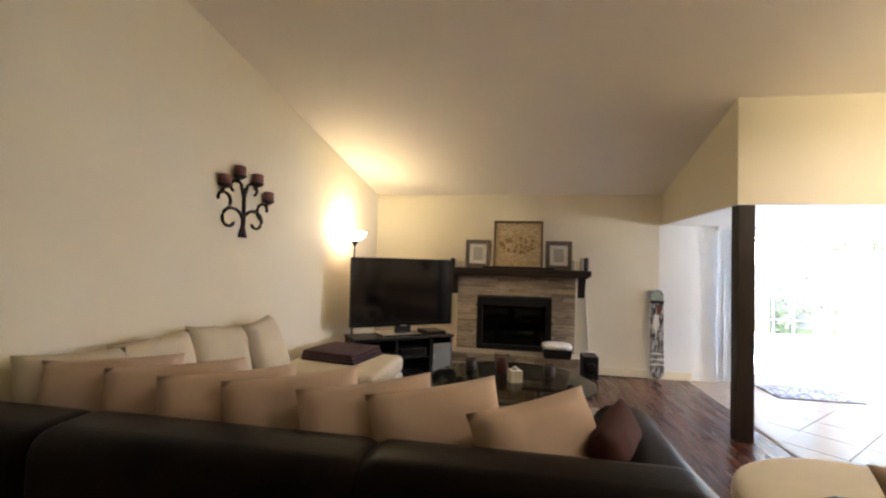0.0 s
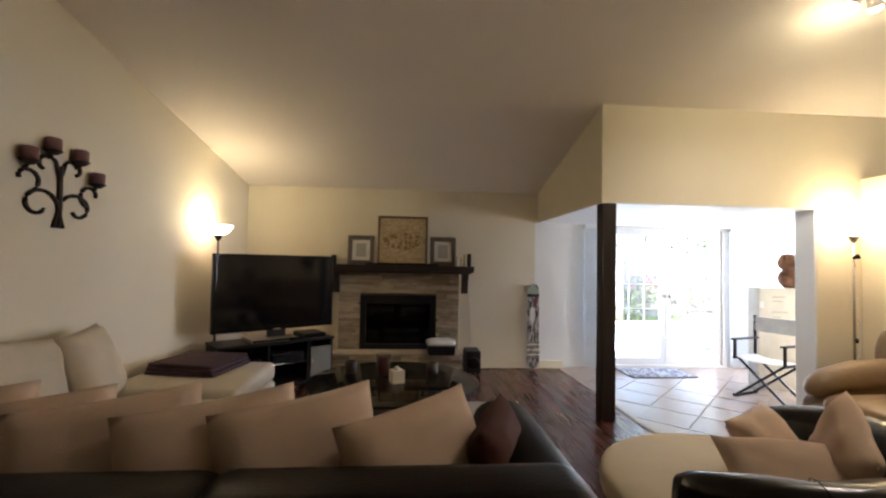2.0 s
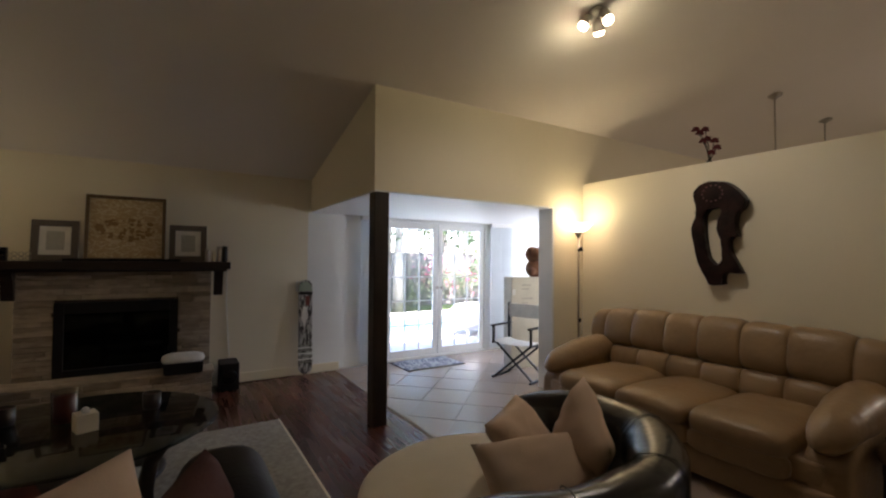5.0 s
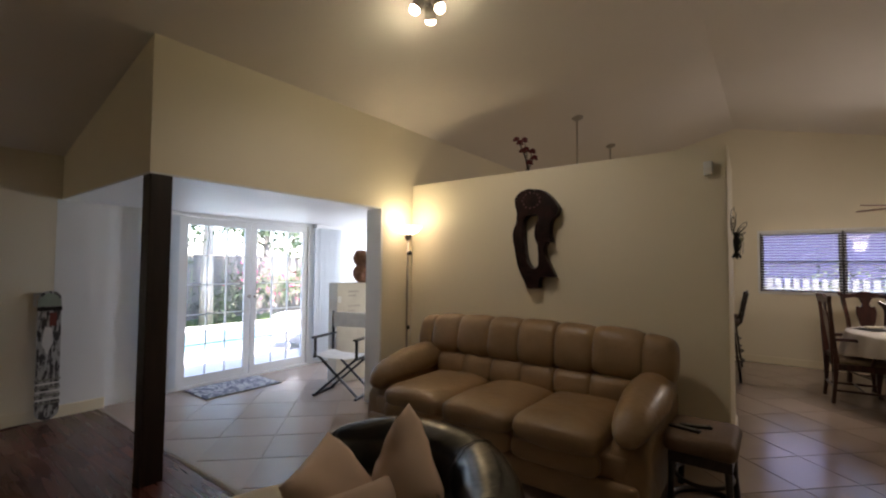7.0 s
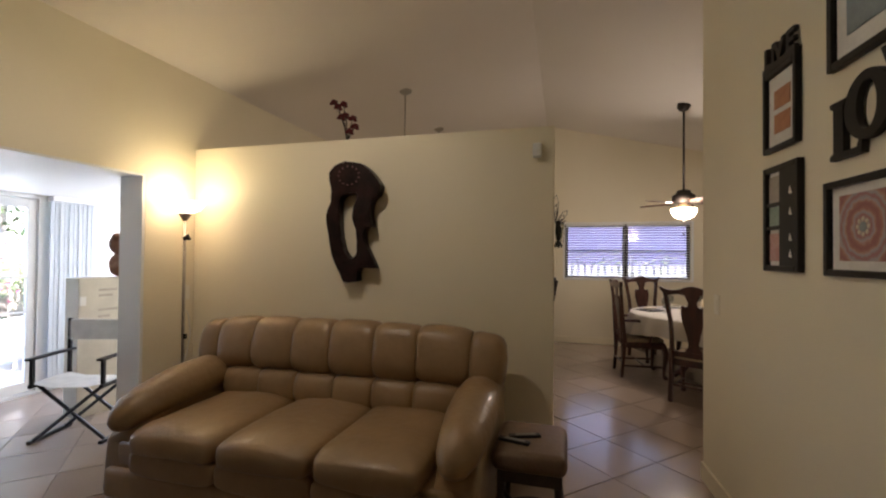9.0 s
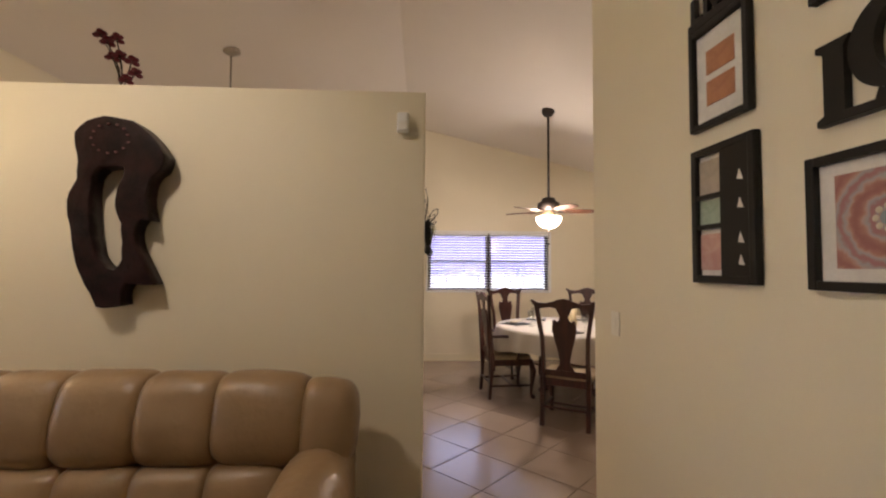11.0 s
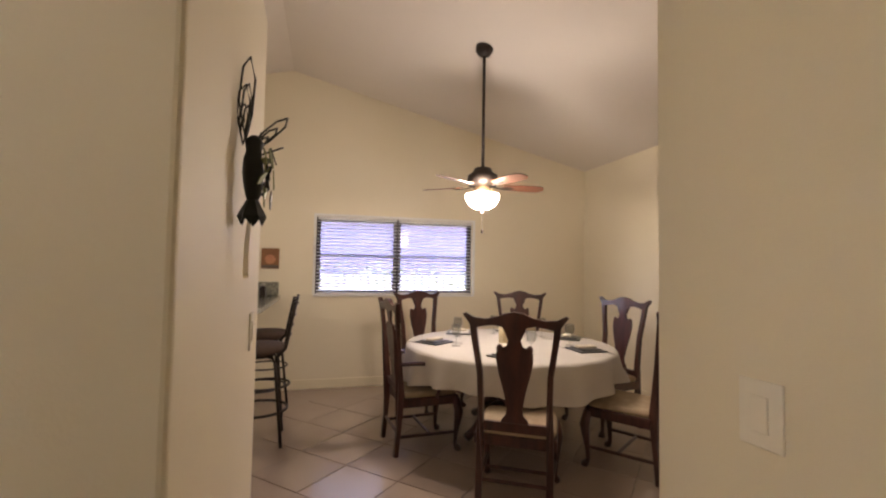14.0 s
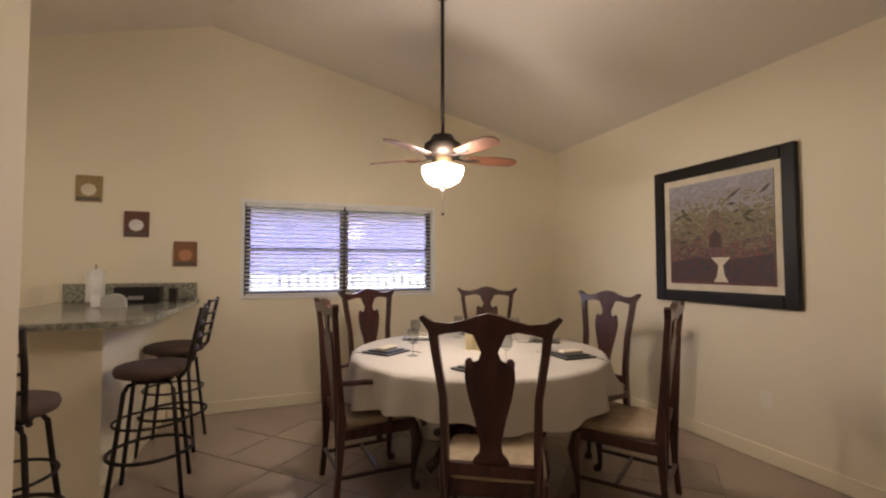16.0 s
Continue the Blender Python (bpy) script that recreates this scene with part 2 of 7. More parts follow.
# panes of the added openings: two behind the blinds, one in the end wall
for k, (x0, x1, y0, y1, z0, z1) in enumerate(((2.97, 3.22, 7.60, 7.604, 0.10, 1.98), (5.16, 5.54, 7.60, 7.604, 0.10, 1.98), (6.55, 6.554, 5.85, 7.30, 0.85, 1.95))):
    structure("window_%d" % (k + 2), boxed(x0, x1, y0, y1, z0, z1), M_GLASS, "clear pane in an added sunroom opening", "window").visible_shadow = False
structure("sunroom_ceiling", boxed(2.237, 6.5, 5.402, 7.54, 2.035, 2.0498), M_WHITE, "low white sunroom ceiling", "ceiling")
bm = prism(bmesh.new(), [(4.86, 2.385), (5.955, 2.425), (5.955, 2.545), (5.31, 2.545), (5.31, 5.4), (4.86, 5.4)], "z", 0, 2.345)
bmesh.ops.bevel(bm, geom=[e for e in bm.edges if abs(e.verts[0].co.z - e.verts[1].co.z) > 1], offset=0.012, segments=3, affect="EDGES", profile=0.5)
structure("wall_half", bm, M_WALL, "cream half-height partition wall with a plant ledge on top")


def gallery_y(x):
    """The gallery wall runs a little askew."""
    return 1.39 + 0.046 * (x - 4.17)


bm = wall_run(bmesh.new(), 2.3, 5.04, 1.25, 1.39)
for v in bm.verts:
    if v.co.y > 1.3:
        v.co.y = gallery_y(v.co.x)
        v.co.z = 0 if v.co.z < 1 else roof_at(v.co.y)
structure("wall_gallery", bm, M_WALL, "cream painted wall with a group of black frames")
structure("wall_dining_west", wall_run(bmesh.new(), 4.90, 5.04, YS, 1.25), M_WALL, "plain cream dining room wall")
structure("wall_dining_south", wall_run(bmesh.new(), 4.90, XE + 0.12, YS - 0.12, YS), M_WALL, "cream dining room wall with a large framed painting")
structure("wall_foyer_south", wall_run(bmesh.new(), -2.51, 4.90, -0.72, -0.6), M_WALL, "plain cream wall that closes the entry")
structure("wall_foyer_east", wall_run(bmesh.new(), 2.3, 2.42, -0.6, 1.25), M_WALL, "plain cream wall beside the entry")
WY0, WY1, WZ0, WZ1 = 0.37, 2.295, 1.085, 2.0
bm = bmesh.new()
wall_run(bm, XE, XE + 0.12, YS, WY0)
gable(bm, XE, XE + 0.12, WY0, WY1, WZ1)
box(bm, XE, XE + 0.12, WY0, WY1, 0, WZ0)
gable(bm, XE, XE + 0.12, WY1, 5.4)
structure("wall_east", bm, M_WALL, "cream gable wall of the dining room with a window")
bm = bmesh.new()
prism(bm, [(YN + 0.12, roof_at(YN + 0.12)), (RIDGE_Y, RIDGE_Z), (RIDGE_Y, RIDGE_Z + 0.15), (YN + 0.12, roof_at(YN + 0.12) + 0.15)], "x", -2.8, XE + 0.12)
structure("ceiling", bm, M_CEIL, "sloping textured off-white vaulted ceiling over the fireplace", "ceiling")
bm = bmesh.new()
prism(bm, [(YS - 0.12, roof_at(YS - 0.12)), (RIDGE_Y, RIDGE_Z), (RIDGE_Y, RIDGE_Z + 0.15), (YS - 0.12, roof_at(YS - 0.12) + 0.15)], "x", -2.8, XE + 0.12)
structure("ceiling_south", bm, M_CEIL, "sloping textured off-white vaulted ceiling over the dining table", "ceiling")
floor = structure("floor", boxed(-2.8, XE + 0.12, YS - 0.12, 7.66, -0.15, -0.006), M_GROUT, "floor slab under wooden planks and ceramic tiles", "floor")
structure("threshold_strip", boxed(2.56, 2.60, 2.0, YN, -0.006, 0.006, 0.003), MATS["grout"], "narrow strip between the wooden planks and the tiles", "trim")

def skirting(name, x0, x1, y0, y1):
    structure(name, boxed(x0, x1, y0, y1, 0, 0.11, 0.006), M_TRIM, "cream painted baseboard", "baseboard")

skirting("baseboard_north", 1.13, 2.2, YN - 0.014, YN)
skirting("baseboard_pillar", 2.2, 2.62, YN - 0.014, YN)
skirting("baseboard_half", 4.846, 4.86, 2.385, 5.386)
structure("baseboard_half_end", prism(bmesh.new(), [(4.86, 2.3845), (4.86, 2.371), (5.955, 2.411), (5.955, 2.4245)], "z", 0, 0.11), M_TRIM, "cream painted baseboard", "baseboard")
structure("baseboard_gallery", prism(bmesh.new(), [(2.3, gallery_y(2.3) + 0.0005), (5.04, gallery_y(5.04) + 0.0005), (5.04, gallery_y(5.04) + 0.014), (2.3, gallery_y(2.3) + 0.014)], "z", 0, 0.11), M_TRIM, "cream painted baseboard", "baseboard")
skirting("baseboard_east", XE - 0.014, XE, YS, 2.915)
skirting("baseboard_south", 5.04, XE - 0.014, YS, YS + 0.014)
structure("post", boxed(2.235, 2.37, 5.385, 5.515, 0, 2.035, 0.006), M_POST, "dark stained square wooden post at the sunroom corner", "post")

# ---- more materials ----
M_BLACKLEATHER = material("black_leather", (0.010, 0.006, 0.005), 0.38, second=(0.006, 0.004, 0.0035), scale=5, bump=0.10, bump_scale=70, spec=0.09)
M_GLOSSLEATHER = material("polished_black_leather", (0.009, 0.007, 0.006), 0.24, second=(0.006, 0.005, 0.004), scale=4, bump=0.25, bump_scale=22, spec=0.5)
M_TANLEATHER = material("tan_leather", (0.33, 0.212, 0.108), 0.40, second=(0.24, 0.152, 0.076), scale=5, bump=0.55, bump_scale=17, coat=0.16, contrast=0.6)
M_CREAMFABRIC = material("cream_microfibre", (0.66, 0.58, 0.44), 0.9, second=(0.58, 0.50, 0.37), scale=7, bump=0.3, bump_scale=260, contrast=0.8)
M_PILLOW = material("beige_pillow_cotton", (0.63, 0.47, 0.35), 0.92, second=(0.56, 0.41, 0.30), scale=6, bump=0.35, bump_scale=240, contrast=0.8)
M_BROWNPILLOW = material("dark_red_brown_fabric", (0.07, 0.016, 0.011), 0.85, scale=8, bump=0.3, bump_scale=200)
M_THROW = material("plum_blanket", (0.085, 0.045, 0.055), 0.95, second=(0.055, 0.03, 0.038), scale=14, bump=0.5, bump_scale=280)
M_MAHOGANY = material("mahogany", (0.070, 0.022, 0.016), 0.33, second=(0.032, 0.011, 0.009), scale=4, bump=0.08, bump_scale=30, stretch=(5, 5, 0.8), coat=0.25)
M_DARKWOOD = material("espresso_wood", (0.028, 0.016, 0.012), 0.38, second=(0.016, 0.010, 0.008), scale=5, bump=0.1, bump_scale=30, stretch=(1, 6, 6))
M_BLACK = material("black_plastic", (0.009, 0.008, 0.008), 0.42, scale=8, spec=0.3)
M_GLOSSBLACK = material("black_screen", (0.006, 0.006, 0.007), 0.09, scale=3, rough_vary=0.02)
M_IRON = material("dark_wrought_iron", (0.022, 0.018, 0.016), 0.5, metal=0.6, second=(0.04, 0.028, 0.02), scale=20, bump=0.2)
M_STEEL = material("brushed_nickel", (0.45, 0.41, 0.36), 0.32, metal=1.0, scale=30)
M_STONE = material("ledger_stone", (0.50, 0.41, 0.30), 0.85, second=(0.30, 0.24, 0.175), scale=9, bump=0.7, bump_scale=45, stretch=(1, 1, 3), vary=0.30, contrast=0.5)
M_MORTAR = material("stone_backing", (0.13, 0.105, 0.08), 0.95, bump=0.4)
M_SOOT = material("sooty_firebrick", (0.020, 0.016, 0.013), 0.9, second=(0.035, 0.028, 0.022), scale=7, bump=0.4)
M_WHITECLOTH = material("white_tablecloth", (0.54, 0.505, 0.45), 0.85, second=(0.49, 0.455, 0.40), scale=5, bump=0.2, bump_scale=320, contrast=0.8)
M_SEAT = material("tan_seat_fabric", (0.42, 0.33, 0.22), 0.9, second=(0.34, 0.26, 0.17), scale=16, bump=0.3, bump_scale=260)
M_STOOLSEAT = material("brown_suede", (0.10, 0.062, 0.042), 0.85, second=(0.07, 0.043, 0.03), scale=10, bump=0.3, bump_scale=260)
M_GRANITE = material("green_grey_granite", (0.36, 0.35, 0.28), 0.16, second=(0.13, 0.13, 0.10), scale=38, detail=8, bump_scale=90, contrast=0.35)
M_PAPER = material("white_paper", (0.78, 0.76, 0.72), 0.8, scale=10)
M_CARDBOARD = material("white_cardboard", (0.62, 0.57, 0.47), 0.8, second=(0.55, 0.50, 0.41), scale=5)
M_INK = material("grey_print", (0.22, 0.21, 0.18), 0.8)
M_RUG = material("light_grey_shag_rug", (0.42, 0.38, 0.31), 0.98, second=(0.30, 0.27, 0.22), scale=30, bump=0.9, bump_scale=300)
M_CANDLE = material("red_candle_wax", (0.16, 0.030, 0.022), 0.45, scale=12)
M_SALMON = material("mauve_candle_wax", (0.22, 0.085, 0.075), 0.55, second=(0.15, 0.06, 0.055), scale=16)
M_CREAMWAX = material("cream_candle_wax", (0.80, 0.68, 0.44), 0.5, scale=9)
M_TABLEGLASS = glass("smoked_glass", (0.62, 0.68, 0.66), 0.02, 0.75)
M_CLEAR = glass("clear_glass", (0.96, 0.97, 0.97))
M_BOWL = material("lit_opal_glass", (0.9, 0.85, 0.72), 0.4, glow=1.0, glow_colour=(1.0, 0.80, 0.50))
M_BULB = material("lit_bulb", (1, 0.9, 0.7), 0.4, glow=3.0, glow_colour=(1.0, 0.80, 0.52))
M_BLIND = material("white_blind_slat", (0.80, 0.80, 0.80), 0.5, scale=6)
M_VBLIND = material("pale_grey_vertical_blind", (0.66, 0.69, 0.70), 0.6, scale=4)
M_BEAR = material("brown_plush", (0.20, 0.085, 0.038), 0.98, second=(0.13, 0.052, 0.024), scale=40, bump=0.9, bump_scale=260)
M_CANVAS = material("white_canvas", (0.72, 0.71, 0.68), 0.9, scale=12, bump=0.2, bump_scale=300)
M_GOLD = material("bronze_frame", (0.16, 0.105, 0.055), 0.45, metal=0.3, scale=18)
M_GREYFRAME = material("weathered_grey_frame", (0.12, 0.095, 0.075), 0.6, scale=14, bump=0.2)
M_MATBOARD = material("cream_mat_board", (0.70, 0.63, 0.49), 0.9, scale=8)
M_FANWOOD = material("walnut_fan_blade", (0.16, 0.062, 0.030), 0.4, second=(0.10, 0.038, 0.02), scale=6, stretch=(1, 8, 1))
M_FLOWER = material("burgundy_silk_petal", (0.13, 0.010, 0.022), 0.7, scale=20)
M_LEAFPINK = material("pink_blossom", (0.75, 0.06, 0.22), 0.7, scale=20)
M_LEAF = material("foliage", (0.085, 0.13, 0.05), 0.6, second=(0.05, 0.085, 0.03), scale=20, vary=0.3)
M_BARK = material("pale_bark", (0.42, 0.38, 0.33), 0.9, second=(0.28, 0.25, 0.21), scale=12, bump=0.6, bump_scale=40)
M_FENCE = material("grey_fence_wood", (0.30, 0.27, 0.25), 0.9, second=(0.21, 0.19, 0.175), scale=6, bump=0.3, stretch=(6, 6, 1), vary=0.2)
M_DECK = material("pale_pool_deck", (0.72, 0.70, 0.66), 0.8, second=(0.65, 0.63, 0.59), scale=3, bump=0.2)
M_WATER = material("pool_water", (0.20, 0.42, 0.50), 0.08, scale=3, bump=0.2, bump_scale=9)
M_GRASS = material("lawn", (0.09, 0.15, 0.04), 0.95, second=(0.06, 0.10, 0.03), scale=14, bump=0.6)
M_LILAC = material("neighbour_lilac_wall", (0.46, 0.36, 0.62), 0.9, second=(0.40, 0.31, 0.56), scale=2)
M_FAIRY = material("dark_patina_metal", (0.016, 0.018, 0.014), 0.5, metal=0.4, scale=20)
M_OLIVE = material("olive_metal_leaf", (0.16, 0.17, 0.045), 0.5, metal=0.3, scale=20)
M_SPECK = material("blue_white_doormat", (0.46, 0.455, 0.44), 0.95, second=(0.13, 0.135, 0.17), scale=22, detail=1, bump=0.5, bump_scale=200, contrast=0.06)


def art(name, kind, tones):
    """Printed picture: kind is a node texture idea; tones run from low to high."""
    m = bpy.data.materials.new(name)
    m.use_nodes = True
    n, l = m.node_tree.nodes, m.node_tree.links
    tc = n.new("ShaderNodeTexCoord")
    ramp = n.new("ShaderNodeValToRGB")
    while len(ramp.color_ramp.elements) < len(tones):
        ramp.color_ramp.elements.new(0.5)
    for e, (p, c) in zip(ramp.color_ramp.elements, tones):
        e.position, e.color = p, (*c, 1)
    if kind == "rings":
        w = n.new("ShaderNodeTexWave")
        w.wave_type, w.rings_direction = "RINGS", "SPHERICAL"
        w.inputs["Scale"].default_value, w.inputs["Distortion"].default_value, w.inputs["Detail Scale"].default_value = 4.4, 1.2, 9
        l.new(tc.outputs["Object"], w.inputs["Vector"])
        l.new(w.outputs["Fac"], ramp.inputs[0])
    else:
        mp = n.new("ShaderNodeMapping")
        mp.inputs["Scale"].default_value = (1, 1, 1.6)
        l.new(tc.outputs["Object"], mp.inputs["Vector"])
        z = n.new("ShaderNodeTexNoise")
        z.inputs["Scale"].default_value, z.inputs["Detail"].default_value, z.inputs["Distortion"].default_value = (11 if kind == "paint" else 14), 7, 2.2
        l.new(mp.outputs[0], z.inputs["Vector"])
        if kind == "paint":
            sep = n.new("ShaderNodeSeparateXYZ")
            l.new(tc.outputs["Object"], sep.inputs[0])
            ad = n.new("ShaderNodeMath")
            ad.operation = "MULTIPLY_ADD"
            ad.inputs[1].default_value = 1.1
            l.new(sep.outputs["Z"], ad.inputs[0])
            l.new(z.outputs["Fac"], ad.inputs[2])
            l.new(ad.outputs[0], ramp.inputs[0])
        else:
            l.new(z.outputs["Fac"], ramp.inputs[0])
    l.new(ramp.outputs[0], n["Principled BSDF"].inputs["Base Color"])
    n["Principled BSDF"].inputs["Roughness"].default_value = 0.55
    return m


# vertical blind cloth lets some light through
nt = M_VBLIND.node_tree
tl = nt.nodes.new("ShaderNodeBsdfTranslucent")
tl.inputs[0].default_value = (0.70, 0.74, 0.77, 1)
mxs = nt.nodes.new("ShaderNodeMixShader")
mxs.inputs[0].default_value = 0.35
nt.links.new(nt.nodes["Principled BSDF"].outputs[0], mxs.inputs[1])
nt.links.new(tl.outputs[0], mxs.inputs[2])
nt.links.new(mxs.outputs[0], nt.nodes["Material Output"].inputs[0])

# ---- french doors, blinds and mat ----
def french_door(x0, x1, name, hinge_right):
    d = tagged(new(name), "white french door with fifteen glass panes", "door", kind="structure")
    d.matrix_world = pose(x0, 7.56, 0)
    w = x1 - x0
    sl, sr, top, bot = 0.075, 0.075, 1.99, 0.035
    bm = bmesh.new()
    box(bm, 0, sl, 0, 0.045, bot, top, 0.004)
    box(bm, w - sr, w, 0, 0.045, bot, top, 0.004)
    box(bm, sl, w - sr, 0, 0.045, top - 0.09, top, 0.004)
    box(bm, sl, w - sr, 0, 0.045, bot, bot + 0.10, 0.004)
    part("door_leaf", bm, M_WHITE, d)
    gx0, gx1, gz0, gz1 = sl, w - sr, bot + 0.10, top - 0.09
    for i in (1, 2):
        x = gx0 + (gx1 - gx0) * i / 3
        part("muntin", boxed(x - 0.006, x + 0.006, 0.010, 0.036, gz0, gz1), M_WHITE, d)
    for j in range(1, 5):
        z = gz0 + (gz1 - gz0) * j / 5
        part("muntin", boxed(gx0, gx1, 0.012, 0.034, z - 0.006, z + 0.006), M_WHITE, d)
    pane = None
    for i in range(3):
        for j in range(5):
            pw, ph = (gx1 - gx0) / 3, (gz1 - gz0) / 5
            if pane is None:
                pane = part("pane", boxed(0.004, pw - 0.004, -0.002, 0.002, 0.004, ph - 0.004), M_GLASS, d)
                p = pane
            else:
                p = new("pane", pane.data)
                p.parent = d
            p.location = (gx0 + i * pw, 0.023, gz0 + j * ph)
            p.visible_shadow = False
    hx = 0.035 if hinge_right else w - 0.035
    bm = bmesh.new()
    tube(bm, [(hx, -0.002, 1.03), (hx, -0.045, 1.03), (hx, -0.05, 1.03)], 0.010)
    puff(bm, hx, -0.055, 1.03, 0.026, 0.02, 0.026, 1, 1, 12, 8)
    part("door_handle", bm, MATS["brushed_nickel"], d, "small brass knob", True)


french_door(3.32, 4.165, "door_1", False)
french_door(4.175, 5.03, "door_2", True)
structure("door_frame", box(box(box(box(bmesh.new(), 3.28, 3.318, 7.535, 7.65, 0, 2.03), 5.032, 5.07, 7.535, 7.65, 0, 2.03), 3.318, 5.032, 7.535, 7.65, 1.995, 2.03), 3.318, 5.032, 7.535, 7.65, 0, 0.03), M_WHITE, "white painted french door frame", "door frame")


def vertical_blind(x0, x1, n, group):
    b = thing("vertical_blind", "pale grey vertical blind slats drawn aside beside french doors", "blind", group=group)
    part("head_rail", boxed(x0 - 0.02, x1 + 0.02, 7.44, 7.53, 1.985, 2.033, 0.004), M_WHITE, b, "white head rail")
    for i in range(n):
        x = x0 + (x1 - x0) * (i + 0.5) / n
        bm = bmesh.new()
        box(bm, -0.042, 0.042, -0.0015, 0.0015, 0.05, 1.985)
        s = part("slat", bm, M_VBLIND, b)
        s.matrix_local = pose(x, 7.485 + 0.003 * (i % 2), 0, 0, 0, 9)


vertical_blind(2.93, 3.25, 8, "sunroom blinds")
vertical_blind(5.12, 5.58, 10, "sunroom blinds")
mat_ob = thing("doormat", "blue and white patterned doormat before french doors", "mat", (3.80, 7.21, 0.002))
part("mat_top", boxed(-0.44, 0.44, -0.26, 0.26, 0, 0.012, 0.004), M_SPECK, mat_ob)
for y in (-0.265, 0.265):
    part("binding", boxed(-0.45, 0.45, y - 0.005, y + 0.005, 0, 0.010), MATS["grey_print"], mat_ob, "dark woven edge")

# ---- fireplace ----
fp = thing("fireplace", "stacked ledger stone fireplace with black firebox and hearth", "fireplace", (0.32, 7.48, 0))
FX0, FX1, FY = -0.79, 0.79, -0.22          # stone face
BX0, BX1, BZ0, BZ1 = -0.51, 0.485, 0.31, 1.01   # firebox mouth
bm = bmesh.new()
box(bm, FX0 + 0.02, BX0, FY + 0.03, -0.004, 0.0, 1.30)
box(bm, BX1, FX1 - 0.02, FY + 0.03, -0.004, 0.0, 1.30)
box(bm, BX0, BX1, FY + 0.03, -0.004, BZ1, 1.30)
box(bm, BX0, BX1, FY + 0.03, -0.004, 0.0, BZ0)
box(bm, -0.88, 0.80, -0.50, FY + 0.03, 0.0, 0.27)
part("backing", bm, M_MORTAR, fp, "dark mortar backing")
part("hearth_slab", boxed(-0.90, 0.82, -0.53, FY, 0.27, 0.30, 0.01), M_STONE, fp, "flat stone hearth top")
rnd = random.Random(4)


def stones(x0, x1, z0, z1, y, holes=()):
    z = z0
    while z < z1 - 0.015:
        h = min(rnd.choice((0.034, 0.042, 0.05, 0.06)), z1 - z)
        x = x0
        while x < x1 - 0.01:
            w = min(rnd.uniform(0.14, 0.38), x1 - x)
            if x1 - (x + w) < 0.08:
                w = x1 - x
            spans = [(x, x + w)]
            for hx0, hx1, hz0, hz1 in holes:
                if z < hz1 - 0.012 and z + h > hz0 + 0.012:
                    spans = [s for a, b in spans for s in ((a, min(b, hx0)), (max(a, hx1), b)) if s[1] - s[0] > 0.03]
            for a, b in spans:
                d = rnd.uniform(0.0, 0.026)
                bm = boxed(a + 0.0015, b - 0.0015, y - d, y + 0.035, z + 0.0015, z + h - 0.0015, 0.004, 1)
                for v in bm.verts:
                    if v.co.y < y + 0.01:
                        v.co += Vector((0, 0.007 * noise.noise(v.co * 23), 0.003 * noise.noise(v.co * 31)))
                part("stone", bm, M_STONE, fp)
            x += w
        z += h


stones(FX0, FX1, 0.30, 1.30, FY, [(BX0, BX1, BZ0, BZ1)])
stones(-0.88, 0.80, 0.0, 0.27, -0.50)
bm = bmesh.new()
box(bm, BX0, BX0 + 0.075, FY - 0.025, FY + 0.03, BZ0, BZ1, 0.004)
box(bm, BX1 - 0.075, BX1, FY - 0.025, FY + 0.03, BZ0, BZ1, 0.004)
box(bm, BX0 + 0.075, BX1 - 0.075, FY - 0.025, FY + 0.03, BZ1 - 0.11, BZ1, 0.004)
box(bm, BX0 + 0.075, BX1 - 0.075, FY - 0.025, FY + 0.03, BZ0, BZ0 + 0.06, 0.004)
part("firebox_frame", bm, M_BLACK, fp, "black metal surround")
bm = bmesh.new()
box(bm, BX0, BX1, -0.03, -0.01, BZ0, BZ1)
box(bm, BX0, BX0 + 0.02, FY + 0.03, -0.03, BZ0, BZ1)
box(bm, BX1 - 0.02, BX1, FY + 0.03, -0.03, BZ0, BZ1)
box(bm, BX0, BX1, FY + 0.03, -0.03, BZ0, BZ0 + 0.02)
part("firebox", bm, M_SOOT, fp, "sooty dark firebox")
part("glass_screen", boxed(BX0 + 0.075, BX1 - 0.075, FY + 0.002, FY + 0.006, BZ0 + 0.06, BZ1 - 0.11), M_TABLEGLASS, fp, "dark glass fire screen")
mantel = thing("mantel_shelf", "dark wooden mantel shelf on carved brackets over fireplace", "mantel", (0.33, 7.48, 0))
part("shelf", boxed(-0.93, 0.95, -0.42, -0.003, 1.325, 1.405, 0.008), M_DARKWOOD, mantel)
part("moulding", boxed(-0.90, 0.92, -0.39, -0.003, 1.303, 1.325, 0.005), M_DARKWOOD, mantel)
for bx in (-0.87, 0.80):
    bm = prism(bmesh.new(), [(-0.252, 1.303), (-0.38, 1.303), (-0.37, 1.26), (-0.33, 1.22), (-0.31, 1.14), (-0.30, 1.07), (-0.275, 1.045), (-0.252, 1.045)], "x", bx, bx + 0.085)
    part("bracket", bm, M_DARKWOOD, mantel)


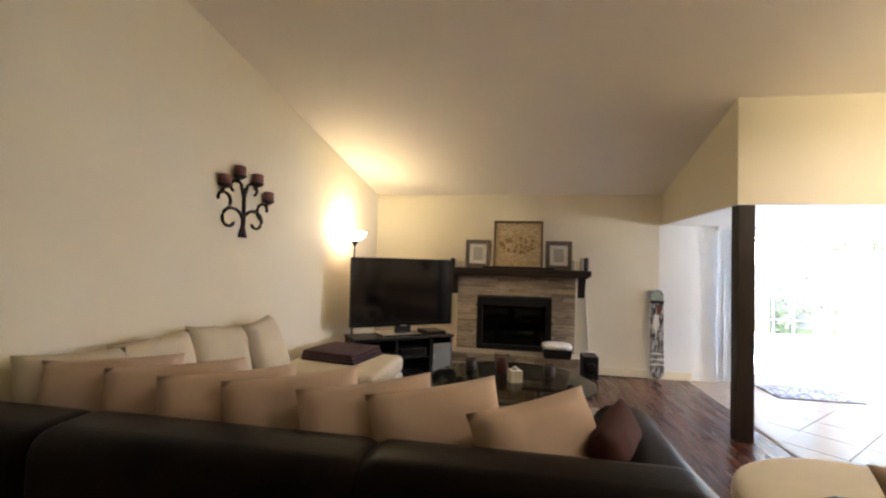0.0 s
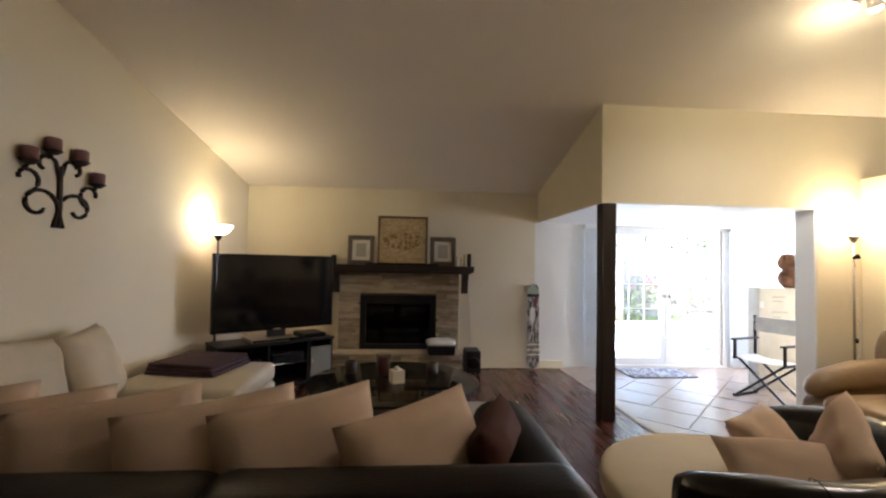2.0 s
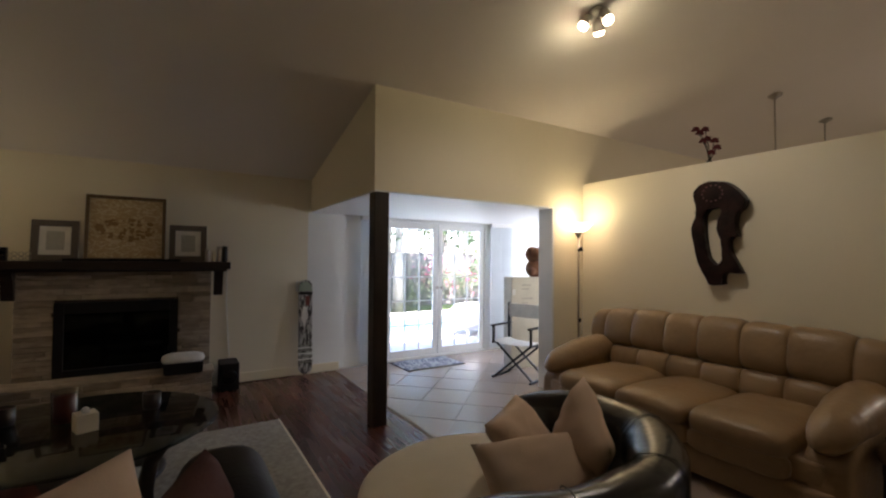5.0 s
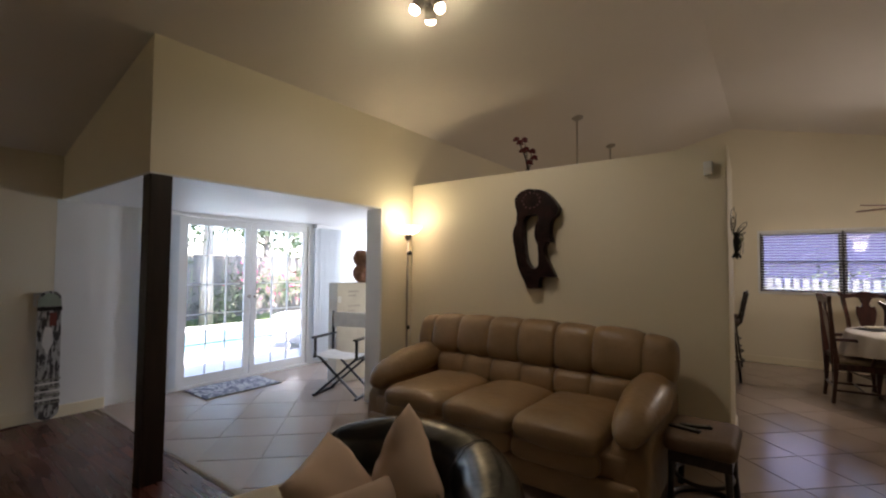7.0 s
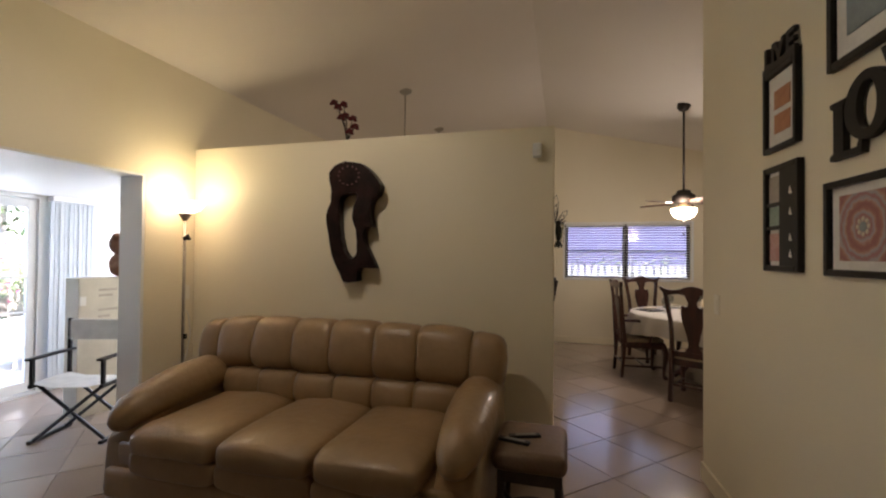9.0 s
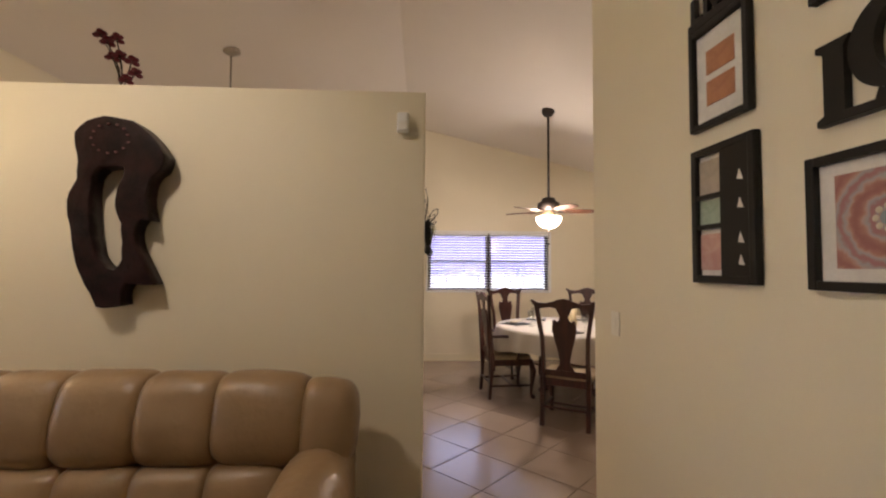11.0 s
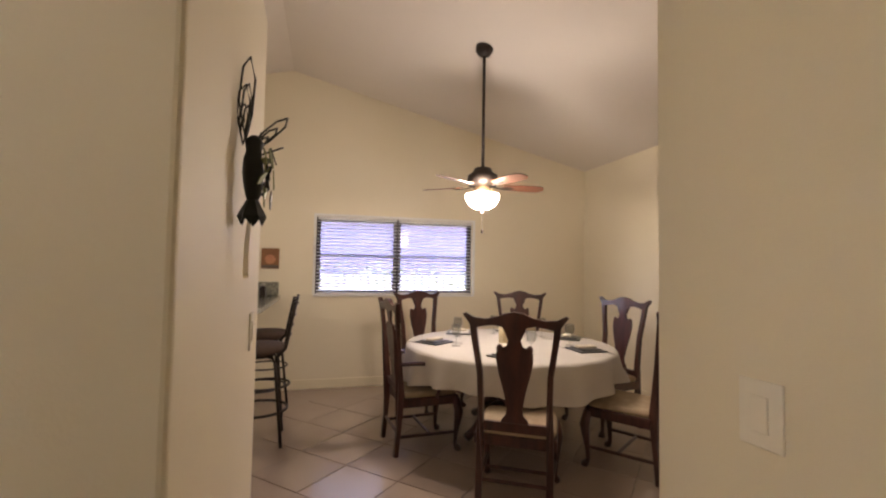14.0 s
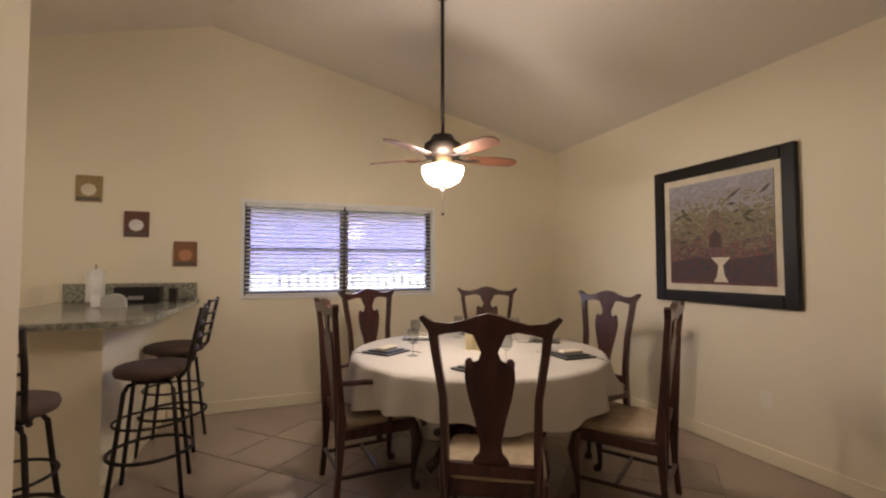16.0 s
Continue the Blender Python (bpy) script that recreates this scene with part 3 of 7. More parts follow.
def leaning_frame(x, w, h, fw, mat, inner, label, depth=0.03):
    f = thing("picture_frame", label, "picture frame", (x, 7.27, 1.405), 0, "frames on the mantel")
    lean = Matrix.Rotation(radians(-7), 4, "X")
    bm = bmesh.new()
    box(bm, -w / 2, -w / 2 + fw, -depth, 0, 0, h, 0.003)
    box(bm, w / 2 - fw, w / 2, -depth, 0, 0, h, 0.003)
    box(bm, -w / 2 + fw, w / 2 - fw, -depth, 0, 0, fw, 0.003)
    box(bm, -w / 2 + fw, w / 2 - fw, -depth, 0, h - fw, h, 0.003)
    part("moulding", bm, mat, f).matrix_local = lean
    inner(f, lean, w, h, fw)
    return f


def coral_print(f, lean, w, h, fw):
    part("backing", boxed(-w / 2 + fw, w / 2 - fw, -0.008, -0.002, fw, h - fw), art("coral_print", "spots", [(0.0, (0.40, 0.28, 0.14)), (0.47, (0.42, 0.30, 0.15)), (0.56, (0.55, 0.45, 0.28)), (1, (0.58, 0.48, 0.31))]), f, "tan print").matrix_local = lean
    bm = bmesh.new()
    r = random.Random(9)
    for k in range(70):
        u = r.uniform(-1, 1)
        top = 0.30 * math.sqrt(max(0, 1 - u * u))
        x, z = u * w * 0.36, h * 0.52 + r.uniform(-top * (1 - 0.2 * abs(u)), top * 0.55) * h * 0.75
        puff(bm, x, -0.010, z, r.uniform(0.008, 0.03), 0.003, r.uniform(0.008, 0.024), 1, 1, 8, 4)
    part("coral_shape", bm, MATS["coral_fan"], f, "brown sea fan", False, "stuff").matrix_local = lean


def mat_print(f, lean, w, h, fw):
    part("mat_board", boxed(-w / 2 + fw, w / 2 - fw, -0.008, -0.002, fw, h - fw), M_PAPER, f, "white mat board").matrix_local = lean
    part("print", boxed(-w * 0.19, w * 0.19, -0.012, -0.008, h * 0.27, h * 0.73), MATS["grey_script"], f, "grey printed page").matrix_local = lean


material("coral_fan", (0.30, 0.19, 0.08), 0.9, scale=30)
material("grey_script", (0.36, 0.35, 0.32), 0.9, second=(0.50, 0.49, 0.46), scale=60, stretch=(1, 1, 3))
leaning_frame(0.345, 0.665, 0.66, 0.03, M_GOLD, coral_print, "bronze frame with a brown sea fan print leaning on mantel")
leaning_frame(-0.20, 0.345, 0.385, 0.055, M_GREYFRAME, mat_print, "weathered grey frame with a small grey print on mantel")
leaning_frame(0.885, 0.345, 0.385, 0.055, M_GREYFRAME, mat_print, "weathered grey frame with a small grey print on mantel")
for x, h, r_, m_, lab in ((1.065, 0.13, 0.022, M_STEEL, "small silver vase on the mantel"), (1.125, 0.12, 0.018, M_CREAMWAX, "slim cream candle on the mantel"), (1.18, 0.165, 0.026, M_STEEL, "tall silver cylinder on the mantel"), (1.235, 0.17, 0.028, M_BLACK, "tall black cylinder on the mantel")):
    v = thing("vase", lab, "vase", (x, 7.22, 1.405), 0, "mantel ornaments")
    part("body", lathe(bmesh.new(), [(r_ * 0.9, 0), (r_, 0.01), (r_, h * 0.7), (r_ * 0.92, h)]), m_, v, "", True)
w_ = thing("word_sign", "small silver wire ornament on the mantel", "ornament", (-0.44, 7.2, 1.405))
bm = bmesh.new()
for k in range(4):
    tube(bm, [(-0.07 + k * 0.047 + 0.018 * math.cos(a * 0.7), 0, 0.022 + 0.018 * math.sin(a * 0.7)) for a in range(9)], 0.004, 6, True)
    tube(bm, [(-0.07 + k * 0.047 + 0.018 * math.cos(a * 0.7), 0, 0.062 + 0.018 * math.sin(a * 0.7)) for a in range(9)], 0.004, 6, True)
part("wire", bm, M_STEEL, w_, "", True)
sb = thing("soundbar", "long black soundbar lying on the mantel", "soundbar", (0.35, 7.12, 1.405))
part("body", boxed(-0.47, 0.47, -0.035, 0.035, 0, 0.026, 0.01), M_BLACK, sb)
sp = thing("small_speaker", "small black upright speaker at the mantel end", "speaker", (-0.53, 7.16, 1.405))
part("cabinet", boxed(-0.03, 0.03, -0.03, 0.03, 0, 0.12, 0.006), M_BLACK, sp)
part("cone", lathe(bmesh.new(), [(0.022, 0), (0.024, 0.004), (0.006, 0.002)], 16), M_GLOSSBLACK, sp).matrix_local = pose(0, -0.03, 0.06, 90, 0, 0)
pb = thing("pet_bed", "black basket bed with a white fleece lining on hearth", "pet bed", (0.86, 7.02, 0.30))
part("basket", lathe(bmesh.new(), [(0.21, 0), (0.235, 0.02), (0.24, 0.11), (0.22, 0.115), (0.20, 0.05)], 4), M_BLACK, pb).matrix_local = pose(0, 0, 0, 0, 0, 45)
bm = puff(bmesh.new(), 0, 0, 0.135, 0.19, 0.15, 0.05, 0.5, 0.8)
part("fleece", bm, M_PAPER, pb, "white fleece", True)
sw = thing("subwoofer", "black subwoofer cube on the floor beside hearth", "speaker", (1.30, 7.28, 0))
part("cabinet", boxed(-0.095, 0.095, -0.16, 0.16, 0.015, 0.30, 0.008), M_BLACK, sw)
part("cone", lathe(bmesh.new(), [(0.07, 0), (0.075, 0.006), (0.05, 0.002), (0.02, 0.004)], 24), M_GLOSSBLACK, sw, "", True).matrix_local = pose(0, -0.16, 0.16, 90, 0, 0)
part("foot", box(box(bmesh.new(), -0.08, -0.05, -0.14, 0.14, 0, 0.015), 0.05, 0.08, -0.14, 0.14, 0, 0.015), M_BLACK, sw)
cable = thing("speaker_cable", "thin white cable running down the wall", "cable")
part("wire", tube(bmesh.new(), [(1.28, 7.472, 1.32), (1.285, 7.472, 0.9), (1.31, 7.472, 0.5), (1.33, 7.471, 0.2), (1.30, 7.46, 0.13)], 0.004, 6), MATS["white_paint"], cable)
outlet1 = thing("cable_on_floor", "black cable lying along the baseboard", "cable")
part("wire", tube(bmesh.new(), [(1.42, 7.43, 0.006), (1.6, 7.44, 0.006), (1.75, 7.42, 0.006), (1.95, 7.44, 0.006), (2.06, 7.44, 0.006)], 0.005, 6), M_BLACK, outlet1)

# ---- snowboard ----
sn = thing("snowboard", "black and grey patterned snowboard standing against the wall", "snowboard", (2.17, 7.40, 0))
outline = []
for k in range(24):
    a = k * math.tau / 24
    wv = 0.098 - 0.016 * (1 - abs(math.sin(a)))
    outline.append((wv * math.cos(a), 0.60 + 0.48 * math.copysign(1, math.sin(a)) * (abs(math.sin(a)) > 0.01) + 0.10 * math.sin(a)))
bm = prism(bmesh.new(), outline, "y", -0.006, 0.006)
lean = pose(0, 0.0, 0.0, -2.5, 0, 0)
part("board", bm, material("snowboard_print", (0.40, 0.39, 0.37), 0.35, second=(0.04, 0.035, 0.035), scale=6, detail=2, stretch=(5, 1, 1.6), contrast=0.08), sn, "printed board").matrix_local = lean
part("board_tip", prism(bmesh.new(), [(0.085 * math.cos(a * math.pi / 10), 1.04 + 0.12 * math.sin(a * math.pi / 10)) for a in range(11)], "y", -0.010, -0.0065), material("pale_green_print", (0.30, 0.36, 0.28), 0.4), sn, "pale green tip").matrix_local = lean
for k in range(7):
    part("stripe", boxed(-0.09, 0.09, -0.0095, -0.0065, 0.16 + k * 0.035, 0.175 + k * 0.035), M_PAPER if k % 2 else M_INK, sn).matrix_local = lean
part("red_mark", boxed(0.0, 0.05, -0.0095, -0.0065, 0.86, 0.98), M_CANDLE, sn).matrix_local = lean
part("white_mark", prism(bmesh.new(), [(-0.05, 0.70), (-0.01, 0.60), (0.03, 0.72), (0.02, 0.84), (-0.03, 0.86)], "y", -0.0095, -0.0065), M_PAPER, sn).matrix_local = lean
part("dark_band", boxed(-0.088, 0.088, -0.0095, -0.0065, 1.0, 1.035), M_BLACK, sn).matrix_local = lean
ol = thing("wall_outlet", "white socket plate behind the snowboard", "outlet", (2.10, 7.48, 1.10))
part("plate", boxed(-0.04, 0.04, -0.007, 0, -0.06, 0.06, 0.002), M_WHITE, ol)
part("socket", box(box(bmesh.new(), -0.015, 0.015, -0.009, -0.007, 0.01, 0.04), -0.015, 0.015, -0.009, -0.007, -0.04, -0.01), M_TRIM, ol)

# ---- television and its stand ----
TVM = pose(-1.075, 6.47, 0, 0, 0, 38)
tvs = new("tv_stand")
tvs.matrix_world = TVM
tagged(tvs, "black open media stand with glass shelves and equipment", "tv stand")
part("top_shelf", boxed(-0.62, 0.66, -0.22, 0.22, 0.53, 0.56, 0.006), M_BLACK, tvs)
part("bottom_shelf", boxed(-0.62, 0.66, -0.22, 0.22, 0.06, 0.09, 0.006), M_BLACK, tvs)
part("middle_shelf", boxed(-0.60, 0.36, -0.20, 0.20, 0.30, 0.318, 0.003), M_GLOSSBLACK, tvs)
part("back_panel", boxed(-0.60, 0.63, 0.185, 0.20, 0.09, 0.53), M_BLACK, tvs)
for x in (-0.60, -0.1, 0.35, 0.63):
    part("upright", boxed(x - 0.015, x + 0.015, -0.20, 0.20, 0.09, 0.53), M_BLACK, tvs)
for x in (-0.58, 0.60):
    for y in (-0.18, 0.18):
        part("caster", lathe(bmesh.new(), [(0.02, 0), (0.024, 0.03), (0.012, 0.06)], 12, (x, y, 0)), M_BLACK, tvs)
d_ = part("glass_door", boxed(0.37, 0.62, -0.215, -0.207, 0.12, 0.46, 0.002), material("grey_glass", (0.22, 0.22, 0.20), 0.15), tvs, "grey glass door")
part("handle", boxed(0.38, 0.39, -0.225, -0.215, 0.28, 0.33), M_STEEL, d_)
for nm, lab, x0, x1, z0, z1, m_ in (("dvd_player", "slim silver disc player on media stand", -0.28, 0.12, 0.56, 0.595, M_STEEL), ("cable_box", "black set-top box on the media stand", 0.30, 0.56, 0.56, 0.61, M_BLACK), ("game_console", "black console on the media stand shelf", -0.5, -0.18, 0.319, 0.39, M_GLOSSBLACK), ("receiver", "black audio receiver on the media stand shelf", -0.06, 0.30, 0.319, 0.42, M_BLACK)):
    g = new(nm)
    g.matrix_world = TVM
    tagged(g, lab, "electronics")
    part("case", boxed(x0, x1, -0.19, 0.12, z0, z1, 0.005), m_, g)
    part("front_panel", boxed(x0 + 0.01, x1 - 0.01, -0.194, -0.19, z0 + 0.008, z1 - 0.008), M_GLOSSBLACK, g)
tv = new("television")
tv.matrix_world = TVM @ pose(0.03, -0.05, 0)
tagged(tv, "large black flat television on a media stand, switched off", "television")
part("base", boxed(-0.30, 0.30, -0.14, 0.14, 0.561, 0.585, 0.008), M_GLOSSBLACK, tv)
part("neck", boxed(-0.10, 0.10, -0.02, 0.03, 0.585, 0.70, 0.008), M_BLACK, tv)
bm = bmesh.new()
W_ = 0.67
box(bm, -W_, W_, -0.01, 0.05, 0.672, 1.497, 0.012)
part("cabinet", bm, M_BLACK, tv)
bm = bmesh.new()
box(bm, -W_, -W_ + 0.035, -0.022, -0.01, 0.672, 1.497, 0.003)
box(bm, W_ - 0.035, W_, -0.022, -0.01, 0.672, 1.497, 0.003)
box(bm, -W_ + 0.035, W_ - 0.035, -0.022, -0.01, 1.462, 1.497, 0.003)
box(bm, -W_ + 0.035, W_ - 0.035, -0.022, -0.01, 0.672, 0.722, 0.003)
part("bezel", bm, M_GLOSSBLACK, tv)
part("screen", boxed(-W_ + 0.036, W_ - 0.036, -0.014, -0.0105, 0.723, 1.461), M_GLOSSBLACK, tv)
part("logo_plate", boxed(-0.04, 0.04, -0.0245, -0.0225, 0.675, 0.685), M_STEEL, tv)

# ---- torchiere lamps ----
def torchiere(x, y, h, label, pole, bowl_r, bowl_h, reading, power):
    t = thing("floor_lamp", label, "floor lamp", (x, y, 0), 0, "torchiere lamps")
    part("base", lathe(bmesh.new(), [(0.13, 0), (0.13, 0.015), (0.05, 0.03), (0.014, 0.05)], 32), pole, t, "", True)
    part("pole", lathe(bmesh.new(), [(0.011, 0.04), (0.011, h)], 12), pole, t, "", True)
    part("collar", lathe(bmesh.new(), [(0.014, h - 0.05), (0.045, h), (0.05, h + 0.012)], 20), pole, t, "", True)
    part("shade", lathe(bmesh.new(), [(0.045, h + 0.01), (bowl_r * 0.72, h + bowl_h * 0.4), (bowl_r, h + bowl_h), (bowl_r * 0.97, h + bowl_h), (bowl_r * 0.68, h + bowl_h * 0.45), (0.03, h + 0.02)], 32), M_BOWL, t, "glowing white glass bowl", True)
    if reading:
        part("gooseneck", tube(bmesh.new(), [(0.0, -0.011, h - 0.28), (-0.03, -0.03, h - 0.22), (-0.05, -0.035, h - 0.2)], 0.005, 6), pole, t)
        part("reading_head", lathe(bmesh.new(), [(0.012, 0), (0.022, 0.03), (0.026, 0.05)], 14), M_BLACK, t).matrix_local = pose(-0.05, -0.035, h - 0.195, 40, 60, 0)
        part("cord", tube(bmesh.new(), [(0.01, -0.012, h - 0.75), (0.05, 0.0, h - 0.8), (0.07, 0.0, h - 0.95), (0.03, -0.01, h - 1.1), (0.0, -0.014, h - 1.14)], 0.004, 6), MATS["white_paint"], t)
        part("switch", boxed(-0.012, 0.012, -0.03, -0.012, h - 0.98, h - 0.94, 0.004), M_BLACK, t)
    lamp("torchiere_bulb", "POINT", power, (x, y, h + bowl_h + 0.02), WARM, 0.06)


torchiere(-1.66, 6.40, 1.69, "black torchiere floor lamp with a lit glass bowl", M_BLACK, 0.15, 0.12, False, 0.41)
torchiere(4.585, 5.215, 1.755, "nickel torchiere floor lamp with reading arm, lit", M_STEEL, 0.15, 0.10, True, 0.52)

# ---- candle sconce on the west wall ----
sc = thing("wall_sconce", "black wrought iron scroll candle sconce on the wall", "sconce", (-2.0, 4.65, 1.915), -5.4)
sc.scale = (1, 1.25, 1.05)


def scroll(pts, r=0.012):
    return tube(bmesh.new(), [(0.0, a, b) for a, b in pts], r, 8)


def spiral(cy, cz, r0, r1, a0, a1, n=18):
    return [(cy + (r0 + (r1 - r0) * k / n) * math.cos(radians(a0 + (a1 - a0) * k / n)), cz + (r0 + (r1 - r0) * k / n) * math.sin(radians(a0 + (a1 - a0) * k / n))) for k in range(n + 1)]


part("stem", scroll([(0.0, -0.27), (0.005, -0.1), (0.0, 0.06), (0.0, 0.14)], 0.016), M_IRON, sc, "", True)
for s in (-1, 1):
    part("lower_scroll", scroll([(s * a, b) for a, b in [(0.03, -0.27), (0.01, -0.2)] + spiral(0.12, -0.135, 0.12, 0.035, 190, -150)]), M_IRON, sc, "", True)
    part("side_scroll", scroll([(s * a, b) for a, b in spiral(0.20 if s < 0 else 0.215, 0.02 if s < 0 else -0.02, 0.09, 0.03, 250, -10)]), M_IRON, sc, "", True)
    part("upper_scroll", scroll([(s * a, b) for a, b in [(0.0, 0.05), (0.02, 0.12)] + spiral(0.085, 0.13, 0.065, 0.035, 150, -60)]), M_IRON, sc, "", True)
for y, z in ((-0.21, 0.13), (-0.08, 0.225), (0.10, 0.20), (0.225, 0.07)):
    part("candle_cup", lathe(bmesh.new(), [(0.02, -0.03), (0.05, -0.005), (0.05, 0.0)], 18, (0.035, y, z)), M_IRON, sc, "", True)
    part("candle", lathe(bmesh.new(), [(0.042, 0), (0.043, 0.07), (0.036, 0.078)], 18, (0.035, y, z)), M_SALMON, sc, "thick mauve candle", True)
    part("arm", tube(bmesh.new(), [(0.0, y, z - 0.05), (0.03, y, z - 0.03)], 0.01, 6), M_IRON, sc)

# ---- tan leather sofa ----
so = thing("leather_sofa", "tan leather three-seat sofa with channelled pillow back", "sofa", (4.2, 3.80, 0))


def channel(y0, y1, profile, middle, steps=14, deep=0.16, end=(0, 0)):
    """One stuffed channel between two seams: a closed outline drawn in towards its seams."""
    bm = bmesh.new()
    rings = []
    for i in range(steps + 1):
        u = i / steps
        far = abs(2 * u - 1)
        pull = deep * far ** 5
        if (u < 0.5 and end[0]) or (u > 0.5 and end[1]):
            pull = 1 - math.sqrt(max(0.0, 1 - far ** 4)) * (1 - 0.0) if far < 1 else 0.96
        y = y0 + (y1 - y0) * u
        ring = []
        for x, z in profile(y):
            p = Vector((middle[0] + (x - middle[0]) * (1 - pull), y, middle[1] + (z - middle[1]) * (1 - pull)))
            p.x += 0.006 * noise.noise(p * 7)
            p.z += 0.006 * noise.noise(p * 6 + Vector((4, 0, 0)))
            ring.append(bm.verts.new(p))
        rings.append(ring)
    n = len(rings[0])
    for p, q in zip(rings, rings[1:]):
        for k in range(n):
            bm.faces.new((p[k], p[(k + 1) % n], q[(k + 1) % n], q[k]))
    bm.faces.new(rings[0])
    bm.faces.new(rings[-1])
    return bm


def oval(cx, cz, hx, hz, lean, power=0.72, n=22):
    def at(y):
        out = []
        for k in range(n):
            a = k * math.tau / n
            x = hx * math.copysign(abs(math.cos(a)) ** power, math.cos(a))
            z = hz(y) * math.copysign(abs(math.sin(a)) ** power, math.sin(a))
            out.append((cx + x * math.cos(lean) + z * math.sin(lean), cz(y) + z * math.cos(lean) - x * math.sin(lean)))
        return out
    return at


part("base", boxed(-0.50, 0.50, -1.06, 1.06, 0.05, 0.22, 0.03, 3), M_TANLEATHER, so, "", True)
part("seat_deck", boxed(-0.46, 0.50, -1.0, 1.0, 0.22, 0.36, 0.02, 2), M_TANLEATHER, so, "", True)
part("back_frame", boxed(0.40, 0.56, -1.09, 1.09, 0.10, 0.80, 0.05, 3), M_TANLEATHER, so, "", True)
for k in range(3):
    y = -0.57 + 0.57 * k
    bm = puff(bmesh.new(), -0.10, y, 0.405, 0.45, 0.287, 0.075, 0.24, 0.45, 44, 14)
    for v in bm.verts:
        if v.co.z > 0.4:
            v.co.z += 0.026 * (1 - ((v.co.y - y) / 0.29) ** 2)
        v.co.z += 0.014 * noise.noise(v.co * 5) - (0.10 * max(0, -0.40 - v.co.x))
        v.co.x += 0.012 * noise.noise(v.co * 6 + Vector((9, 0, 0)))
    part("seat_cushion", bm, M_TANLEATHER, so, "", True)
    bm = puff(bmesh.new(), -0.48, y, 0.285, 0.045, 0.284, 0.075, 0.3, 0.5, 28, 12)
    part("front_panel", bm, M_TANLEATHER, so, "", True)
SEAMS = (-1.14, -0.92, -0.57, -0.27, 0.05, 0.34, 0.66, 0.95, 1.14)
for k, (y0, y1) in enumerate(zip(SEAMS, SEAMS[1:])):
    lift = (0.0, 0.008, 0.0, 0.004, 0.0, 0.004, 0.006, 0.0)[k]
    prof = oval(0.37, lambda y: 0.80 + lift - 0.035 * (abs(y) / 1.14) ** 3, 0.15, lambda y: 0.195 - 0.02 * (abs(y) / 1.14) ** 4, radians(12))
    part("back_channel", channel(y0, y1, prof, (0.37, 0.80), 14, 0.12, (k == 0, k == 7)), M_TANLEATHER, so, "", True)
for k in range(6):
    y = -0.85 + 0.284 * k
    prof = oval(0.30, lambda y: 0.53, 0.125, lambda y: 0.115, radians(8))
    part("lumbar_channel", channel(y, y + 0.284, prof, (0.30, 0.53), 12, 0.14), M_TANLEATHER, so, "", True)
for s in (-1, 1):
    line = [(0.46, 0.58, 0.105), (0.32, 0.595, 0.125), (0.12, 0.585, 0.13), (-0.08, 0.565, 0.132), (-0.20, 0.545, 0.12), (-0.31, 0.53, 0.112), (-0.385, 0.505, 0.10), (-0.435, 0.475, 0.08), (-0.465, 0.445, 0.055), (-0.475, 0.43, 0.022)]
    arm = tube(bmesh.new(), [(x, 0, z) for x, z, r_ in line], [r_ for x, z, r_ in line], 20)
    for v in arm.verts:
        v.co.y = s * 0.995 + 1.08 * v.co.y + 0.008 * noise.noise(v.co * 6)
        v.co.z += 0.010 * noise.noise(v.co * 5 + Vector((s, 0, 0)))
    part("arm_pad", arm, M_TANLEATHER, so, "", True)
    bm = prism(bmesh.new(), [(0.50, 0.05), (0.50, 0.56), (-0.28, 0.50), (-0.38, 0.44), (-0.45, 0.36), (-0.475, 0.05)], "y", s * 1.0 - 0.11, s * 1.0 + 0.11)
    bmesh.ops.bevel(bm, geom=list(bm.edges), offset=0.035, segments=3, affect="EDGES", profile=0.5)
    part("arm_panel", bm, M_TANLEATHER, so, "", True)
for x in (-0.4, 0.45):
    for y in (-1.0, 1.0):
        part("foot", lathe(bmesh.new(), [(0.025, 0), (0.03, 0.05)], 12, (x, y, 0)), M_BLACK, so)
st = thing("side_bench", "brown upholstered footstool on a bent dark wooden base", "footstool", (4.21, 2.485, 0))
part("cushion", boxed(-0.23, 0.23, -0.185, 0.185, 0.37, 0.475, 0.04, 3), material("brown_bench_leather", (0.18, 0.115, 0.070), 0.6, second=(0.14, 0.088, 0.053), scale=5, bump=0.3, bump_scale=60), st, "", True)
part("apron", boxed(-0.20, 0.20, -0.16, 0.16, 0.31, 0.37, 0.005), M_DARKWOOD, st)
for x in (-0.18, 0.18):
    for y in (-0.14, 0.14):
        part("leg", tube(bmesh.new(), [(x, y, 0.32), (x * 1.04, y * 1.04, 0.16), (x * 1.12, y * 1.1, 0.03)], [0.02, 0.017, 0.02], 8), M_DARKWOOD, st, "", True)
part("base_ring", tube(bmesh.new(), [(0.225 * math.cos(k * math.tau / 32), 0.185 * math.sin(k * math.tau / 32), 0.018) for k in range(32)], 0.018, 8, True), M_DARKWOOD, st, "bent wooden base ring", True)
part("upper_ring", tube(bmesh.new(), [(0.185 * math.cos(k * math.tau / 32), 0.15 * math.sin(k * math.tau / 32), 0.20) for k in range(32)], 0.012, 8, True), M_DARKWOOD, st, "", True)
